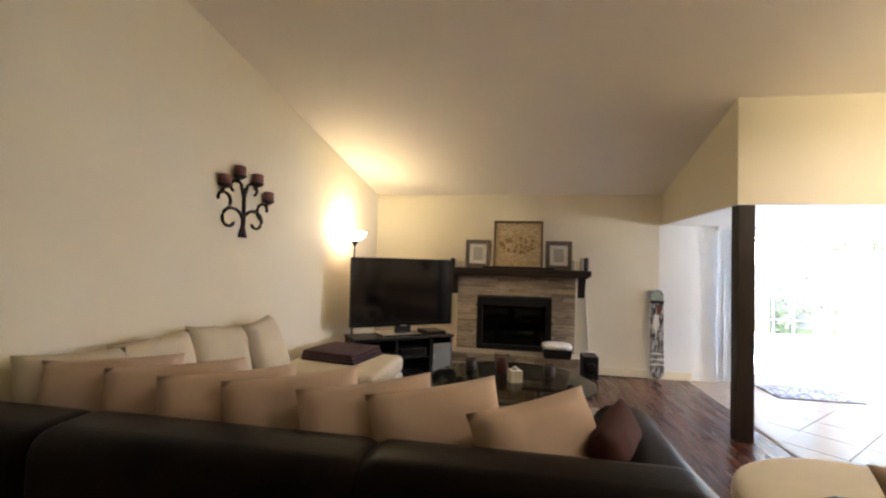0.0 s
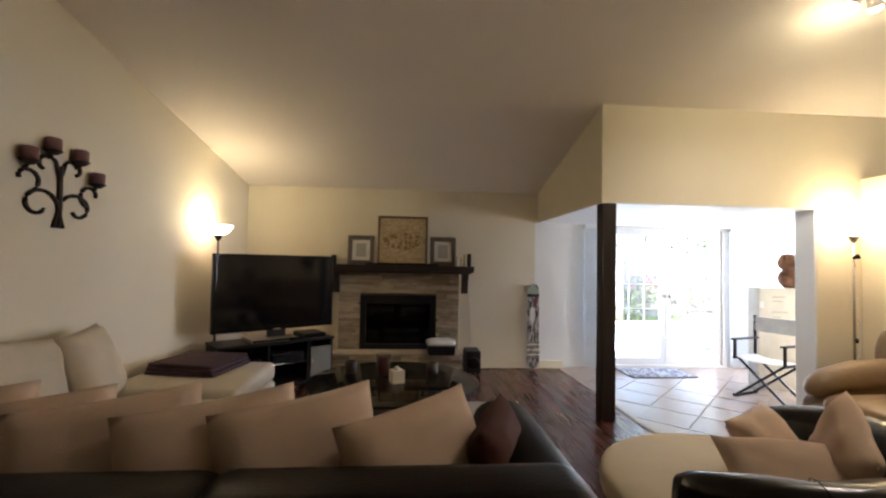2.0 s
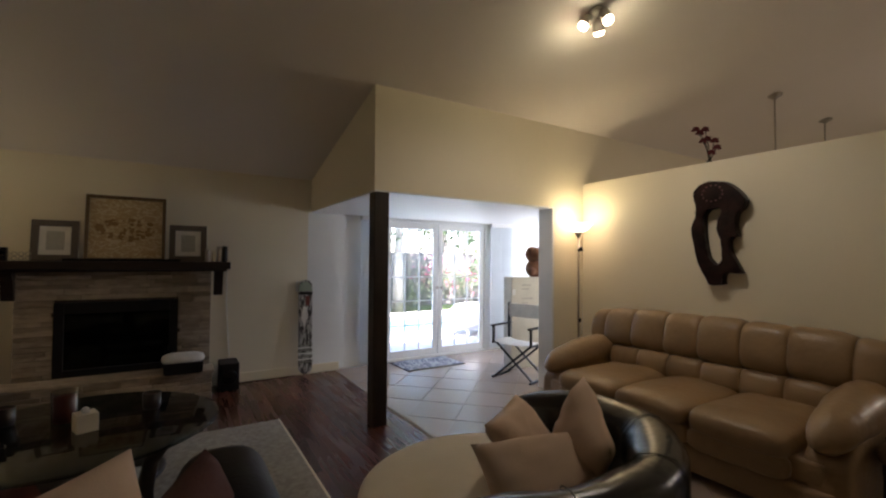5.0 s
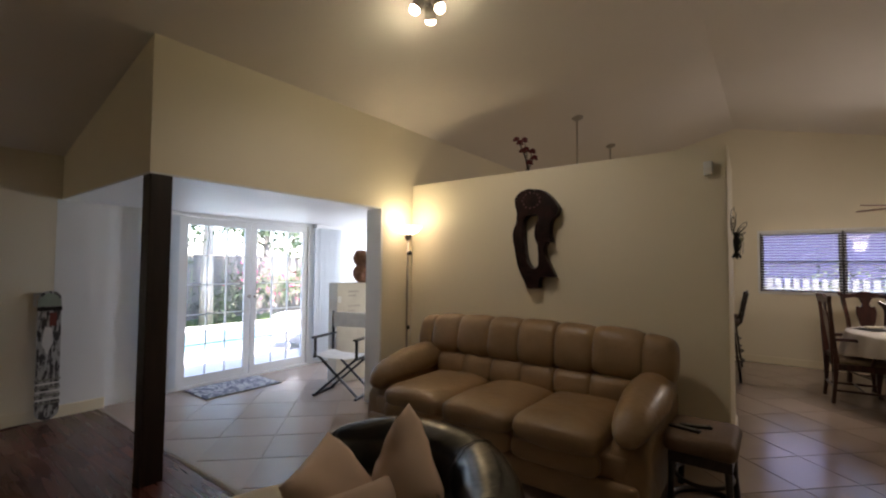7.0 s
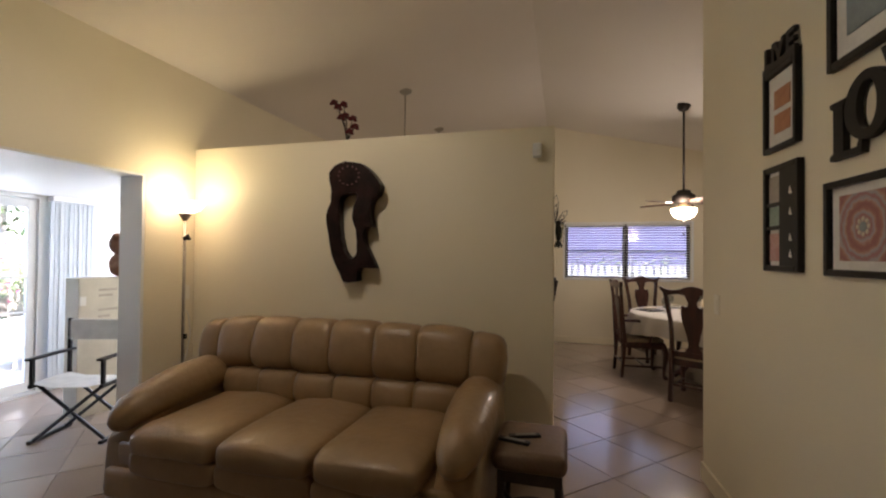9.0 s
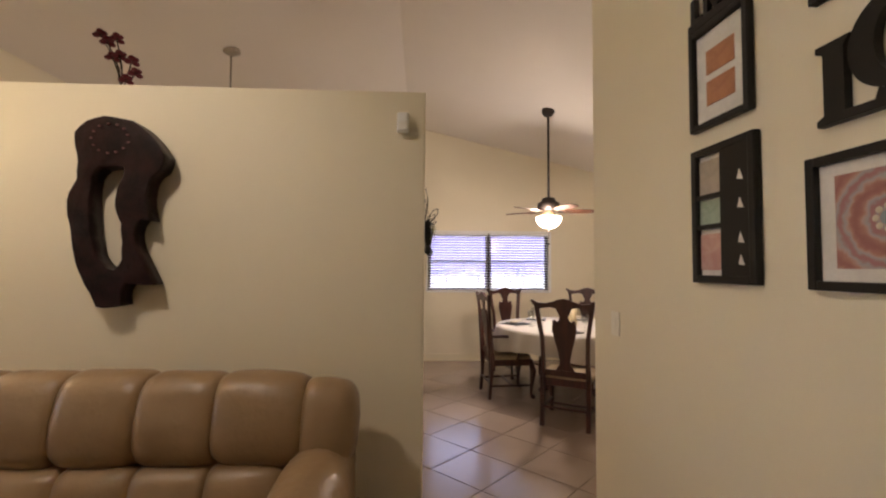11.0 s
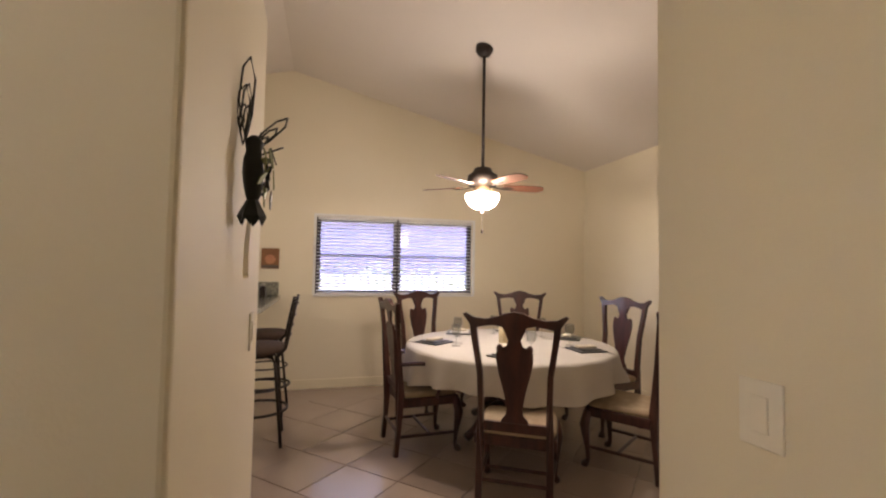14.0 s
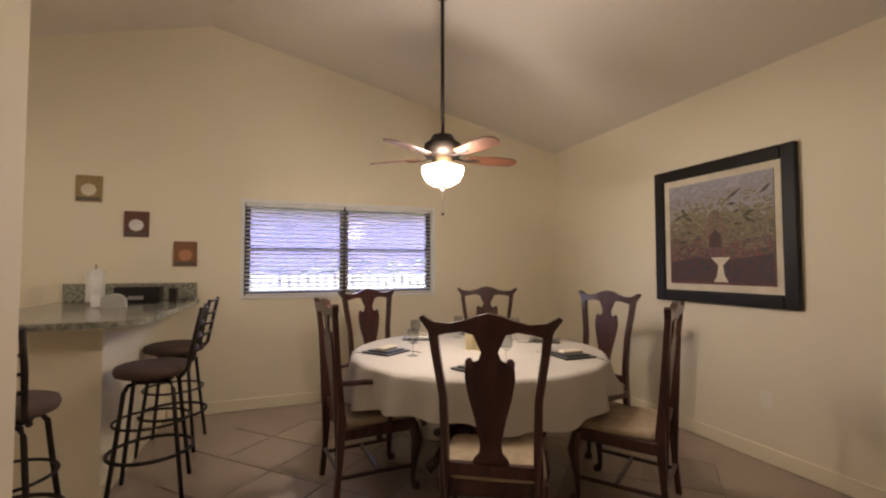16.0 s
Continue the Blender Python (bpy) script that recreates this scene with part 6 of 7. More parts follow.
# ---- painting and small pictures ----
pg = thing("framed_painting", "large dark framed landscape painting on the wall", "painting", (7.315, YS, 1.075))
w, h, fw = 1.165, 1.12, 0.095
for x0, x1, z0, z1 in ((-w / 2, -w / 2 + fw, 0, h), (w / 2 - fw, w / 2, 0, h), (-w / 2 + fw, w / 2 - fw, 0, fw), (-w / 2 + fw, w / 2 - fw, h - fw, h)):
    part("moulding", boxed(x0, x1, 0.001, 0.045, z0, z1, 0.012, 3), M_BLACK, pg)
part("liner", boxed(-w / 2 + fw, w / 2 - fw, 0.002, 0.02, fw, h - fw), M_MATBOARD, pg, "cream linen liner")
cvs = part("canvas", boxed(-w / 2 + fw + 0.055, w / 2 - fw - 0.055, 0.0, 0.006, -(h / 2 - fw - 0.055), h / 2 - fw - 0.055), art("landscape_paint", "paint", [(0.05, (0.10, 0.03, 0.03)), (0.16, (0.21, 0.075, 0.05)), (0.24, (0.045, 0.045, 0.065)), (0.32, (0.24, 0.10, 0.06)), (0.40, (0.05, 0.06, 0.07)), (0.47, (0.26, 0.18, 0.10)), (0.53, (0.08, 0.085, 0.045)), (0.60, (0.30, 0.23, 0.15)), (0.66, (0.12, 0.12, 0.075)), (0.73, (0.33, 0.29, 0.24)), (0.82, (0.26, 0.25, 0.30)), (1.0, (0.36, 0.34, 0.38))]), pg, "loosely painted garden scene")
cvs.location = (0, 0.0205, h / 2)
M_PA = material("painted_pavilion", (0.24, 0.17, 0.11), 0.7, second=(0.13, 0.09, 0.07), scale=34, stretch=(1, 1, 2))
M_PSHADE = material("painted_shade", (0.055, 0.05, 0.065), 0.7, second=(0.10, 0.045, 0.04), scale=30)
M_PLEAF = material("painted_leaves", (0.10, 0.095, 0.045), 0.7, second=(0.05, 0.05, 0.035), scale=40)


def painted(name, outline, mat, label, lift=0.0):
    part(name, prism(bmesh.new(), outline, "y", 0.0266 + lift, 0.0276 + lift), mat, pg, label)


painted("painted_pond", [(-0.42, 0.17), (0.42, 0.17), (0.42, 0.33), (0.2, 0.36), (-0.1, 0.34), (-0.42, 0.38)], M_PSHADE, "dark painted pond")
painted("painted_building", [(-0.11, 0.44), (0.13, 0.44), (0.12, 0.58), (0.08, 0.62), (0.06, 0.69), (0.01, 0.74), (-0.04, 0.69), (-0.06, 0.62), (-0.10, 0.58)], M_PA, "brown painted pavilion")
painted("painted_arch", [(-0.04, 0.44), (0.06, 0.44), (0.06, 0.53), (0.01, 0.58), (-0.04, 0.53)], M_PSHADE, "dark painted archway", 0.0012)
painted("painted_fountain", [(-0.09, 0.17), (0.03, 0.17), (0.0, 0.22), (-0.01, 0.30), (0.05, 0.36), (-0.11, 0.36), (-0.05, 0.30), (-0.06, 0.22)], M_MATBOARD, "pale painted fountain", 0.0012)
rr_ = random.Random(12)
for k in range(26):
    cx_, cz_ = rr_.choice((-1, 1)) * rr_.uniform(0.12, 0.38), rr_.uniform(0.40, 0.84)
    ln, an = rr_.uniform(0.03, 0.075), rr_.uniform(-0.7, 0.7)
    dx_, dz_ = ln * math.cos(an), ln * math.sin(an)
    painted("painted_frond", [(cx_ - dx_, cz_ - dz_), (cx_ - dz_ * 0.2, cz_ + 0.012), (cx_ + dx_, cz_ + dz_), (cx_ + dz_ * 0.2, cz_ - 0.012)], M_PLEAF if k % 3 else M_PA, "", 0.0003 * (k % 5))
for k, (yc, zc, m2) in enumerate(((3.54, 2.055, M_MATBOARD), (3.18, 1.755, M_PAPER), (2.79, 1.49, M_ORANGE))):
    q = thing("small_picture", "small square rustic kitchen picture on the wall", "picture", (XE, yc, zc), 0, "kitchen pictures")
    part("panel", boxed(-0.02, -0.001, -0.095, 0.095, -0.115, 0.115, 0.003), material("rustic_panel_" + "abc"[k], ((0.34, 0.24, 0.11), (0.14, 0.06, 0.04), (0.26, 0.12, 0.05))[k], 0.7, scale=12), q)
    part("motif", puff(bmesh.new(), -0.0215, 0.0, -0.01, 0.002, 0.06, 0.055, 0.5, 1, 14, 4), m2, q, "pale painted motif")
    part("lower_band", boxed(-0.0225, -0.0205, -0.085, 0.085, -0.105, -0.075), M_GREYFRAME, q)

# ---- breakfast bar ----
ba = thing("breakfast_bar", "cream painted breakfast bar base beside kitchen", "kitchen counter", (0, 0, 0))
part("body", boxed(7.99, XE - 0.002, 2.93, 3.58, 0.0, 1.03, 0.004), M_WALL, ba)
part("kickboard", boxed(7.98, 9.48, 2.918, 2.928, 0, 0.10, 0.002), M_TRIM, ba)
bt = thing("countertop", "green-grey granite countertop on the breakfast bar", "countertop", (0, 0, 0))
ring = [(XE - 0.003, 2.67), (7.96, 2.67), (7.84, 2.71), (7.76, 2.80), (7.74, 2.94), (7.74, 3.75), (XE - 0.003, 3.75)]
bm = prism(bmesh.new(), ring, "z", 1.032, 1.07)
part("slab", bm, M_GRANITE, bt)
part("splashback", boxed(XE - 0.025, XE - 0.003, 2.69, 3.70, 1.0705, 1.225, 0.003), M_GRANITE, bt)
pt = thing("paper_towel", "white paper towel roll on an upright holder", "paper towel", (9.12, 3.35, 1.0705))
part("stand", lathe(bmesh.new(), [(0.075, 0), (0.075, 0.012), (0.006, 0.016), (0.006, 0.31), (0.012, 0.32)], 20), M_STEEL, pt, "", True)
part("roll", lathe(bmesh.new(), [(0.06, 0.02), (0.062, 0.03), (0.062, 0.27), (0.058, 0.28), (0.02, 0.278)], 28), M_PAPER, pt, "", True)
nh = thing("napkin_holder", "white rounded napkin holder on the counter", "napkin holder", (8.78, 3.12, 1.0705))
part("shell", prism(bmesh.new(), [(-0.075, 0)] + [(0.075 * math.cos(math.pi - k * math.pi / 10), 0.04 + 0.06 * math.sin(k * math.pi / 10)) for k in range(11)] + [(0.075, 0)], "x", -0.03, 0.03), material("painted_grey", (0.42, 0.40, 0.37), 0.5), nh)
part("napkins", boxed(-0.022, 0.022, 0.078, 0.14, 0.002, 0.10, 0.004), M_PAPER, nh)
rd = thing("radio", "black compact radio with a small lit display", "radio", (9.2, 3.07, 1.0705), 0)
part("case", boxed(-0.08, 0.08, -0.16, 0.16, 0.0, 0.135, 0.01), M_BLACK, rd)
part("display", boxed(-0.083, -0.08, -0.05, 0.06, 0.03, 0.06), M_STEEL, rd, "pale display")
ap = thing("small_appliance", "small dark can opener on the counter", "appliance", (9.2, 2.82, 1.0705))
part("body", boxed(-0.035, 0.035, -0.03, 0.03, 0, 0.12, 0.01), M_IRON, ap)
part("head", lathe(bmesh.new(), [(0.02, 0.12), (0.024, 0.14), (0.008, 0.155)], 12), M_STEEL, ap)
part("cord", tube(bmesh.new(), [(0.02, -0.03, 0.02), (0.06, -0.08, 0.006), (0.1, -0.05, 0.006), (0.25, -0.06, 0.01)], 0.004, 6), M_BLACK, ap)


def bar_stool():
    s = thing("bar_stool", "black metal bar stool with round brown suede seat", "bar stool", (0, 0, 0), 0, "bar stools")
    part("seat", puff(bmesh.new(), 0, 0, 0.745, 0.205, 0.205, 0.042, 1, 0.55, 32, 8), M_STOOLSEAT, s, "round brown suede seat", True)
    part("swivel", lathe(bmesh.new(), [(0.11, 0.675), (0.12, 0.70), (0.12, 0.715)], 20), M_IRON, s)
    for a in (45, 135, 225, 315):
        c_, d_ = math.cos(radians(a)), math.sin(radians(a))
        part("leg", tube(bmesh.new(), [(0.09 * c_, 0.09 * d_, 0.68), (0.15 * c_, 0.15 * d_, 0.675), (0.175 * c_, 0.175 * d_, 0.64), (0.20 * c_, 0.20 * d_, 0.45), (0.265 * c_, 0.265 * d_, 0.0)], 0.0125, 8), M_IRON, s, "", True)
    part("foot_ring", tube(bmesh.new(), [(0.225 * math.cos(k * math.tau / 28), 0.225 * math.sin(k * math.tau / 28), 0.26) for k in range(28)], 0.011, 8, True), M_IRON, s, "", True)
    part("upper_ring", tube(bmesh.new(), [(0.20 * math.cos(k * math.tau / 28), 0.20 * math.sin(k * math.tau / 28), 0.44) for k in range(28)], 0.008, 8, True), M_IRON, s, "", True)
    for x in (-0.15, 0.15):
        part("back_post", tube(bmesh.new(), [(x, -0.15, 0.70), (x, -0.20, 0.76), (x * 1.05, -0.235, 0.95), (x * 1.05, -0.27, 1.12)], 0.013, 8), M_IRON, s, "", True)
    for z, y in ((0.85, -0.217), (0.93, -0.232), (1.01, -0.248), (1.105, -0.267)):
        part("back_slat", tube(bmesh.new(), [(-0.155, y, z), (0, y - 0.018, z), (0.155, y, z)], 0.012, 8, flat=0.7), M_IRON, s, "", True)
    return s


bs = bar_stool()
bs.matrix_world = pose(8.02, 2.68, 0, 0, 0, 4)
copy_thing(bs, pose(8.78, 2.72, 0, 0, 0, -3))
copy_thing(bs, pose(7.36, 3.10, 0, 0, 0, -86))

# ---- sunroom things ----
dc = thing("director_chair", "black folding director chair with white canvas", "chair", (4.42, 6.0, 0), -72)
for s in (-1, 1):
    part("armrest", boxed(s * 0.26 - 0.025, s * 0.26 + 0.025, -0.22, 0.22, 0.63, 0.65, 0.005), M_BLACK, dc)
    part("side_rail", boxed(s * 0.26 - 0.015, s * 0.26 + 0.015, -0.20, 0.20, 0.42, 0.45, 0.004), M_BLACK, dc)
    part("floor_rail", boxed(s * 0.26 - 0.015, s * 0.26 + 0.015, -0.20, 0.20, 0.0, 0.025, 0.004), M_BLACK, dc)
    part("front_post", boxed(s * 0.26 - 0.012, s * 0.26 + 0.012, -0.19, -0.165, 0.45, 0.63), M_BLACK, dc)
    part("back_post", boxed(s * 0.26 - 0.012, s * 0.26 + 0.012, 0.165, 0.19, 0.45, 0.90), M_BLACK, dc)
    for y in (-0.15, 0.15):
        part("cross_leg", tube(bmesh.new(), [(s * 0.25, y + 0.012 * s, 0.02), (-s * 0.25, y + 0.012 * s, 0.435)], 0.014, 6), M_BLACK, dc)
bm = bmesh.new()
tube(bm, [(-0.26, 0, 0.452), (-0.13, 0, 0.425), (0.13, 0, 0.425), (0.26, 0, 0.452)], 0.006, 6)
bmesh.ops.scale(bm, vec=(1, 30, 1), verts=bm.verts)
part("canvas_seat", bm, M_CANVAS, dc, "white canvas seat")
part("canvas_back", boxed(-0.275, 0.275, 0.165, 0.195, 0.72, 0.89, 0.008), M_CANVAS, dc, "white canvas back")
cb = thing("cardboard_box", "tall white cardboard box with faded printing", "box", (4.95, 6.58, 0), -6)
part("carton", boxed(-0.30, 0.30, -0.22, -0.03, 0.0, 1.22, 0.006), M_CARDBOARD, cb)
for z, w_ in ((1.10, 0.16), (1.05, 0.12), (0.92, 0.18), (0.86, 0.10)):
    part("print_bar", boxed(-0.14, -0.14 + w_, -0.2225, -0.2205, z, z + 0.022), MATS["taupe_print"], cb)
part("label", boxed(-0.29, -0.24, -0.2225, -0.2205, 0.98, 1.06), M_PAPER, cb)
tbm = bmesh.new()
for x, y, z, r_ in ((0, 0, 0.09, 0.10), (-0.02, 0, 0.24, 0.085), (-0.09, -0.03, 0.29, 0.03), (0.05, -0.03, 0.30, 0.03), (-0.10, -0.06, 0.06, 0.05), (0.09, -0.06, 0.06, 0.05), (-0.03, -0.08, 0.23, 0.04)):
    puff(tbm, x, y, z, r_, r_, r_, 1, 1, 14, 9)
bear = part("plush_toy", tbm, M_BEAR, None, "brown plush toy sitting on the cardboard box", True)
bear["category"] = "toy"
bear.matrix_world = pose(5.08, 6.44, 1.22) @ Matrix.Scale(1.3, 4)

# ---- outdoors ----
ground = structure("ground", boxed(-300, 300, -300, 300, -0.5, -0.16), M_GRASS, "flat green lawn reaching the horizon", "ground")
structure("pavement_patio", boxed(-1.0, 11.0, 7.66, 9.9, -0.159, -0.03, 0.004), M_DECK, "pale concrete pool deck", "patio")
structure("pavement_far", boxed(-1.0, 11.0, 12.3, 13.0, -0.159, -0.03, 0.004), M_DECK, "pale pool edge strip", "patio")
structure("water_pool", boxed(-0.99, 10.99, 9.901, 12.299, -0.159, -0.07), M_WATER, "pale blue swimming pool water", "water")
fe = thing("fence", "weathered grey wooden board fence behind the pool", "fence", (0, 15.2, -0.16))
brd = None
for k in range(150):
    if brd is None:
        brd = part("board", boxed(0, 0.135, 0, 0.02, 0.04, 1.85), M_FENCE, fe)
        o = brd
    else:
        o = new("board", brd.data)
        o.parent = fe
    o.location = (-4 + k * 0.145, 0.012 * (k % 2), 0.02 * math.sin(k * 1.7))
for z in (0.4, 1.5):
    part("rail", boxed(-4, 17.7, 0.034, 0.07, z, z + 0.09), M_FENCE, fe)
for k in range(10):
    part("post", boxed(-4 + k * 2.4, -3.91 + k * 2.4, 0.034, 0.12, 0, 1.9), M_FENCE, fe)


def leaf_cloud(n, size, spread, seed, leaf):
    r = random.Random(seed)
    verts, faces = [], []
    clumps = [Vector((r.gauss(0, spread[0]), r.gauss(0, spread[1]), r.gauss(0, spread[2]))) for _ in range(max(6, n // 60))]
    for _ in range(n):
        c = r.choice(clumps) + Vector((r.gauss(0, size), r.gauss(0, size), r.gauss(0, size)))
        d = Vector((r.gauss(0, 1), r.gauss(0, 1), r.gauss(0, 0.6))).normalized()
        s = d.orthogonal().normalized()
        i = len(verts)
        verts += [c - d * leaf, c + s * leaf * 0.45, c + d * leaf, c - s * leaf * 0.45]
        faces.append((i, i + 1, i + 2, i + 3))
    me = bpy.data.meshes.new("crown")
    me.from_pydata(verts, [], faces)
    return me


def tree(x, y, h, crown_r, seed, label, trunk_r=0.14, n=2600, blossom=None):
    t = thing("tree", label, "tree", (x, y, -0.16), seed * 40)
    part("trunk", tube(bmesh.new(), [(0, 0, 0), (0.05, 0.02, h * 0.4), (0.02, -0.05, h * 0.75), (0.1, 0, h)], [trunk_r, trunk_r * 0.8, trunk_r * 0.6, trunk_r * 0.3], 10), M_BARK, t, "", True)
    for k in range(5):
        a = k * 1.26
        part("limb", tube(bmesh.new(), [(0.03, 0, h * (0.55 + 0.06 * k)), (0.5 * crown_r * math.cos(a), 0.5 * crown_r * math.sin(a), h * (0.75 + 0.05 * k))], [trunk_r * 0.4, trunk_r * 0.15], 6), M_BARK, t)
    me = leaf_cloud(n, crown_r * 0.22, (crown_r * 0.55, crown_r * 0.55, crown_r * 0.4), seed, 0.11)
    me.materials.append(M_LEAF)
    o = new("crown", me)
    o.parent = t
    o.location = (0, 0, h)


def shrub(x, y, r_, seed, label, mat, n=700, z=0.3):
    t = thing("shrub", label, "shrub", (x, y, -0.16), 0, "garden shrubs")
    part("stem", tube(bmesh.new(), [(0, 0, 0), (0.02, 0, z)], 0.02, 6), M_BARK, t)
    me = leaf_cloud(n, r_ * 0.3, (r_ * 0.5, r_ * 0.4, r_ * 0.35), seed, 0.055)
    me.materials.append(M_LEAF)
    o = new("foliage", me)
    o.parent, o.location = t, (0, 0, z + 0.1)
    if mat:
        me = leaf_cloud(90, r_ * 0.25, (r_ * 0.5, r_ * 0.4, r_ * 0.3), seed + 50, 0.05)
        me.materials.append(mat)
        o = new("blossoms", me)
        o.parent, o.location = t, (0, -0.1, z + 0.2)


tree(6.4, 13.6, 4.6, 1.8, 1, "tall garden tree with a pale smooth trunk", 0.17)
tree(5.9, 14.0, 4.2, 1.6, 2, "slim garden tree with a pale trunk", 0.12)
tree(9.8, 16.5, 4.0, 2.2, 3, "leafy garden tree beyond the fence")
tree(3.6, 17.0, 4.2, 2.4, 4, "leafy garden tree beyond the fence")
tree(12.8, 17.5, 4.6, 2.6, 5, "leafy garden tree beyond the fence")
tree(0.2, 17.0, 4.4, 2.4, 6, "leafy garden tree beyond the fence")
tree(7.4, 18.0, 5.0, 2.6, 7, "leafy garden tree beyond the fence")
shrub(8.1, 14.2, 0.8, 11, "garden shrub with bright pink blossoms", M_LEAFPINK, z=0.9)
shrub(9.6, 14.4, 0.7, 12, "garden shrub with bright pink blossoms", M_LEAFPINK, z=0.9)
shrub(4.9, 13.7, 0.6, 13, "low garden shrub with red blossoms", M_LEAFPINK)
shrub(7.0, 14.3, 0.6, 14, "low green garden shrub by the fence", None)
shrub(3.2, 14.2, 0.7, 15, "low green garden shrub by the fence", None)
shrub(10.8, 14.2, 0.7, 16, "low green garden shrub by the fence", None)
lg = thing("patio_lounge", "white covered patio lounge beside the pool", "lounge chair", (6.0, 9.1, -0.03))
part("cover", puff(bmesh.new(), 0, 0, 0.36, 0.5, 0.36, 0.26, 0.6, 0.5, 24, 10), M_CANVAS, lg, "", True)
for x in (-0.35, 0.35):
    for y in (-0.22, 0.22):
        part("leg", lathe(bmesh.new(), [(0.02, 0), (0.02, 0.2)], 8, (x, y, 0)), M_WHITE, lg)
pc = thing("patio_chair", "black wrought iron patio chair on the deck", "chair", (6.75, 8.75, -0.03), 30)
for x in (-0.2, 0.2):
    part("front_leg", tube(bmesh.new(), [(x, -0.2, 0), (x, -0.2, 0.43)], 0.012, 6), M_IRON, pc)
    part("back_leg", tube(bmesh.new(), [(x, 0.22, 0), (x, 0.2, 0.43), (x, 0.28, 0.9)], 0.012, 6), M_IRON, pc)
part("seat", boxed(-0.21, 0.21, -0.21, 0.21, 0.42, 0.44, 0.006), M_IRON, pc)
for k in range(5):
    part("back_bar", tube(bmesh.new(), [(-0.16 + 0.08 * k, 0.21, 0.46), (-0.16 + 0.08 * k, 0.28, 0.88)], 0.006, 6), M_IRON, pc)
part("top_rail", tube(bmesh.new(), [(-0.2, 0.28, 0.9), (0.2, 0.28, 0.9)], 0.012, 6), M_IRON, pc)
nb = thing("neighbour_house", "lilac painted neighbouring house beyond the hedge", "house", (17.0, 1.5, -0.16))
part("wall", boxed(0, 5, -9, 9, 0, 3.0), M_LILAC, nb)
part("roof", prism(bmesh.new(), [(-0.6, 3.0), (5.6, 3.0), (2.5, 4.6)], "y", -9.5, 9.5), material("lilac_grey_shingle", (0.36, 0.30, 0.42), 0.9, second=(0.28, 0.23, 0.34), scale=8, bump=0.5), nb)
hg = thing("picket_fence", "white picket fence along the side yard", "fence", (12.4, 1.5, -0.16))
pk = None
for k in range(70):
    if pk is None:
        pk = part("picket", boxed(0, 0.02, 0, 0.09, 0.05, 1.42), M_WHITE, hg)
        o = pk
    else:
        o = new("picket", pk.data)
        o.parent = hg
    o.location = (0, -5 + k * 0.145, 0)
for z in (0.35, 1.15):
    part("rail", boxed(0.021, 0.05, -5, 5.2, z, z + 0.08), M_WHITE, hg)
for k in range(7):
    shrub(13.4 + 0.3 * (k % 2), -3.2 + k * 1.5, 0.75, 30 + k, "green hedge shrub along the side yard", None, 600, 0.9)

# ---- floor pieces ----
def plank_pieces():
    w_, l_ = 0.19, 1.28
    r = random.Random(2)
    base = {}
    x = 2.56
    while x > -2.5:
        y = 1.15 + r.uniform(-0.9, 0.0)
        while y < YN:
            y0, y1, x0 = max(y, 1.15), min(y + l_, YN), x - w_
            if y1 - y0 > 0.05:
                key = round(y1 - y0, 3)
                if key not in base:
                    bm = boxed(-w_ / 2 + 0.0006, w_ / 2 - 0.0006, -(y1 - y0) / 2 + 0.0006, (y1 - y0) / 2 - 0.0006, -0.006, 0.0, 0.001, 1)
                    base[key] = part("plank", bm, M_WOODFLOOR, floor)
                    o = base[key]
                else:
                    o = new("plank", base[key].data)
                    o.parent = floor
                o.location = (x0 + w_ / 2, (y0 + y1) / 2, 0)
            y += l_
        x -= w_


plank_pieces()
bm = boxed(-2.5, 2.56, -0.6, 1.148, -0.006, 0.0)
tagged(part("plank_rest", bm, M_WOODFLOOR, floor), kind="stuff")


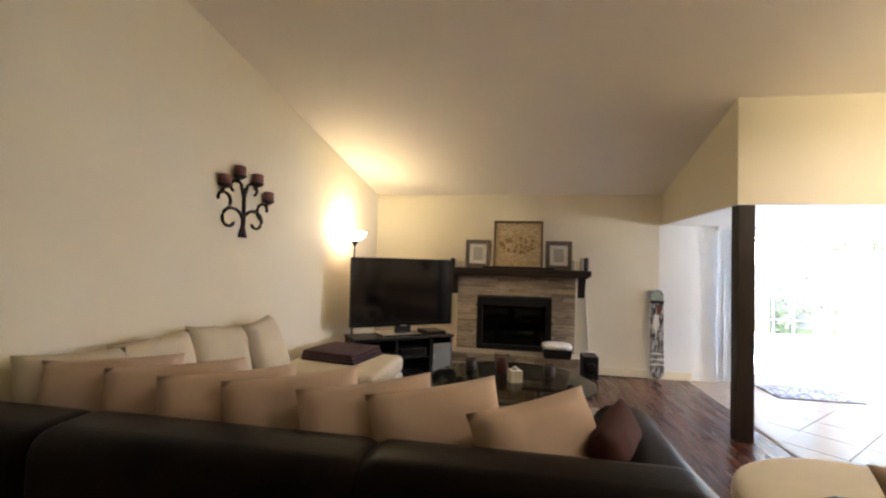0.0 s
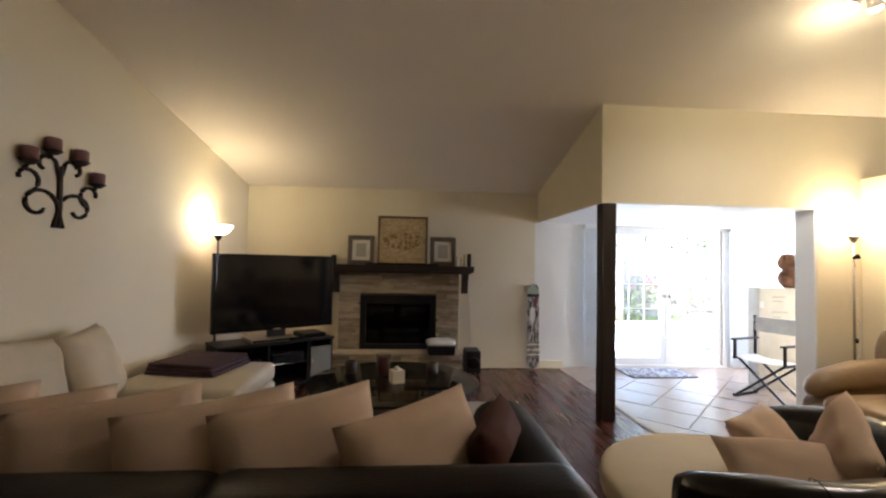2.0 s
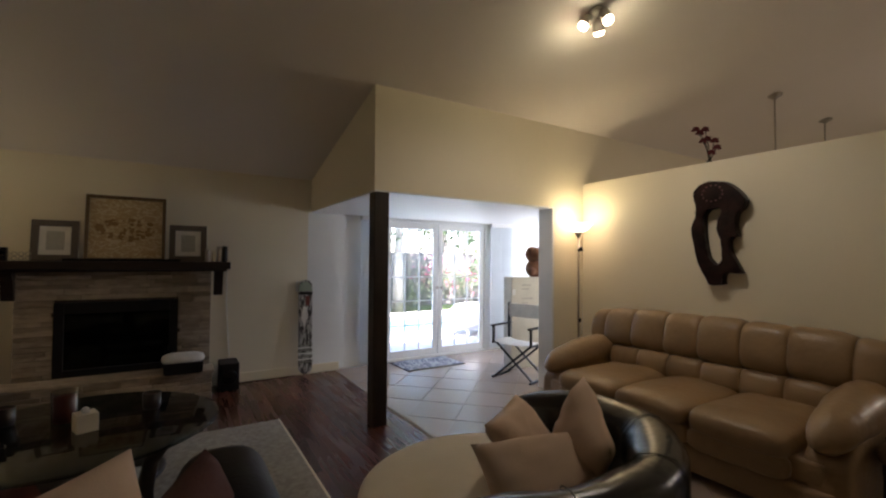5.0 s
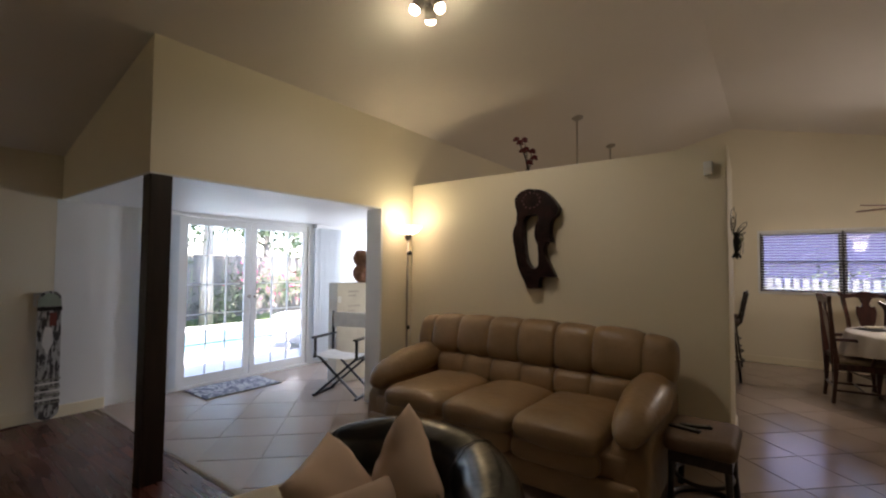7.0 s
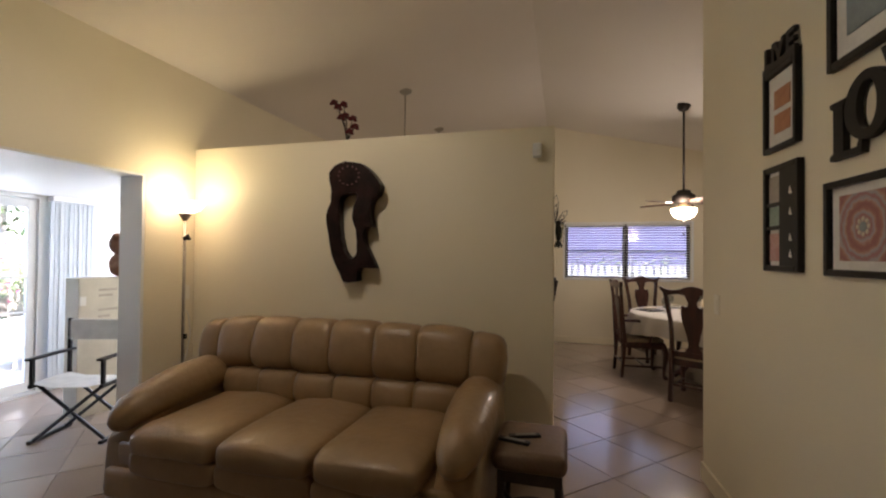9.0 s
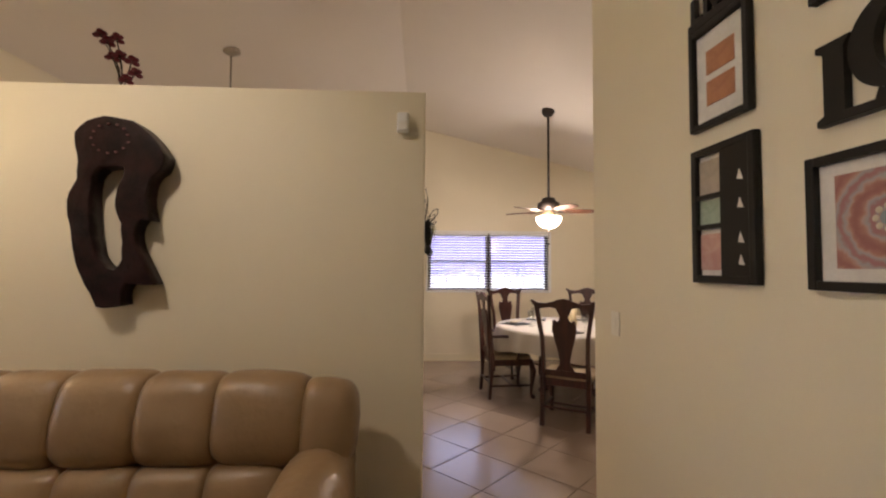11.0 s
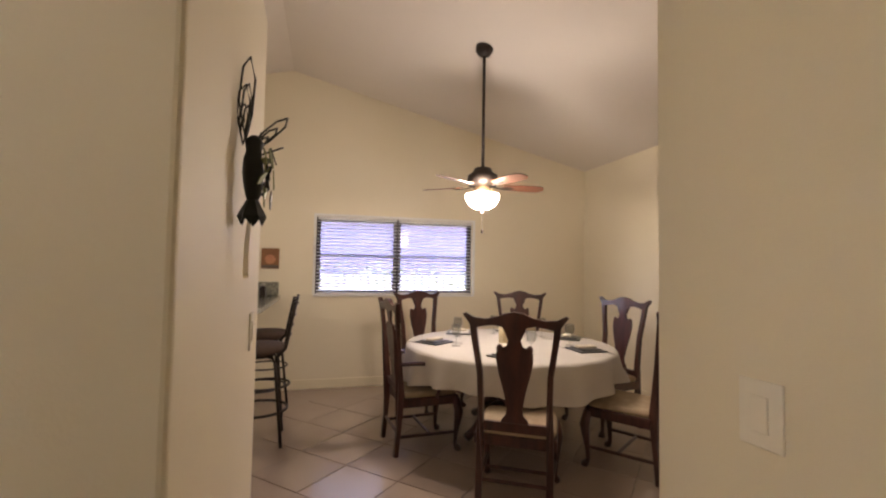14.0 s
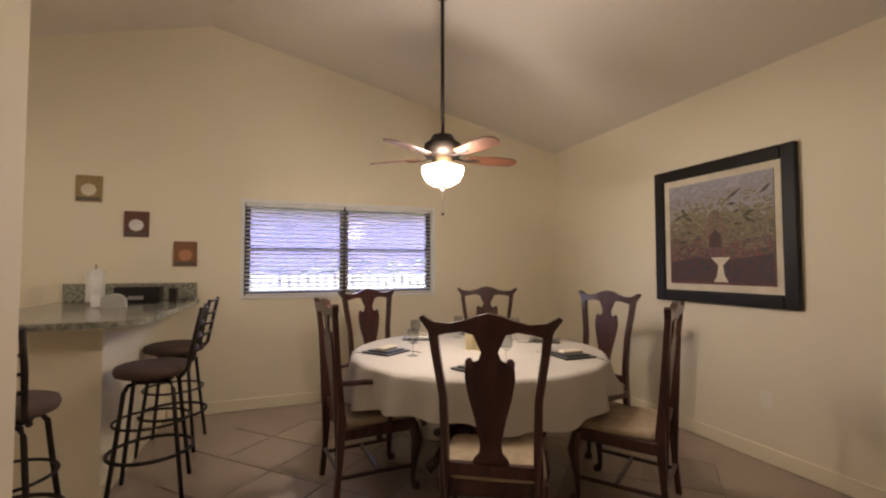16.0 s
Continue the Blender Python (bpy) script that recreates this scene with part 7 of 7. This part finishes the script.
def clip_poly(poly, axis, value, keep_more):
    out = []
    for a, b in zip(poly, poly[1:] + poly[:1]):
        ia, ib = (a[axis] >= value) == keep_more, (b[axis] >= value) == keep_more
        if ia:
            out.append(a)
        if ia != ib:
            t = (value - a[axis]) / (b[axis] - a[axis])
            out.append((a[0] + (b[0] - a[0]) * t, a[1] + (b[1] - a[1]) * t))
    return out


def tile_pieces():
    S, g = 0.452, 0.004
    q = math.sqrt(0.5)
    shared = None
    rest_v, rest_f = [], []
    for i in range(-30, 31):
        for j in range(-30, 31):
            cx, cy = 6.79 + (i + 0.5) * S * q + (j + 0.5) * S * q, 2.0 + (i + 0.5) * S * q - (j + 0.5) * S * q
            h = (S / 2 - g) / q
            poly = [(cx + h, cy), (cx, cy + h), (cx - h, cy), (cx, cy - h)]
            y_low = YS
            for axis, value, more in ((0, 2.60, True), (0, XE, False), (1, y_low, True), (1, 7.54, False)):
                poly = clip_poly(poly, axis, value, more) if poly else poly
            if len(poly) < 3:
                continue
            whole = len(poly) == 4 and abs(max(p[0] for p in poly) - cx - h) < 1e-6 and abs(min(p[1] for p in poly) - cy + h) < 1e-6 and abs(min(p[0] for p in poly) - cx + h) < 1e-6 and abs(max(p[1] for p in poly) - cy - h) < 1e-6
            seen = not (cx > 4.9 and cy > 2.6) and not (cx < 5.1 and cy < 1.3)
            if whole and seen:
                if shared is None:
                    shared = part("tile", prism(bmesh.new(), [(h, 0), (0, h), (-h, 0), (0, -h)], "z", -0.006, 0.0), M_TILE, floor)
                    o = shared
                else:
                    o = new("tile", shared.data)
                    o.parent = floor
                o.location = (cx, cy, 0)
                o.rotation_euler = (0, 0, radians(90 * ((i * 7 + j * 3) % 4)))
            else:
                k = len(rest_v)
                rest_v += [(p[0], p[1], -0.001) for p in poly]
                rest_f.append(tuple(range(k, k + len(poly))))
    me = bpy.data.meshes.new("tile_rest")
    me.from_pydata(rest_v, [], rest_f)
    me.materials.append(M_TILE)
    o = new("tile_rest", me)
    o.parent = floor
    tagged(o, kind="stuff")


tile_pieces()
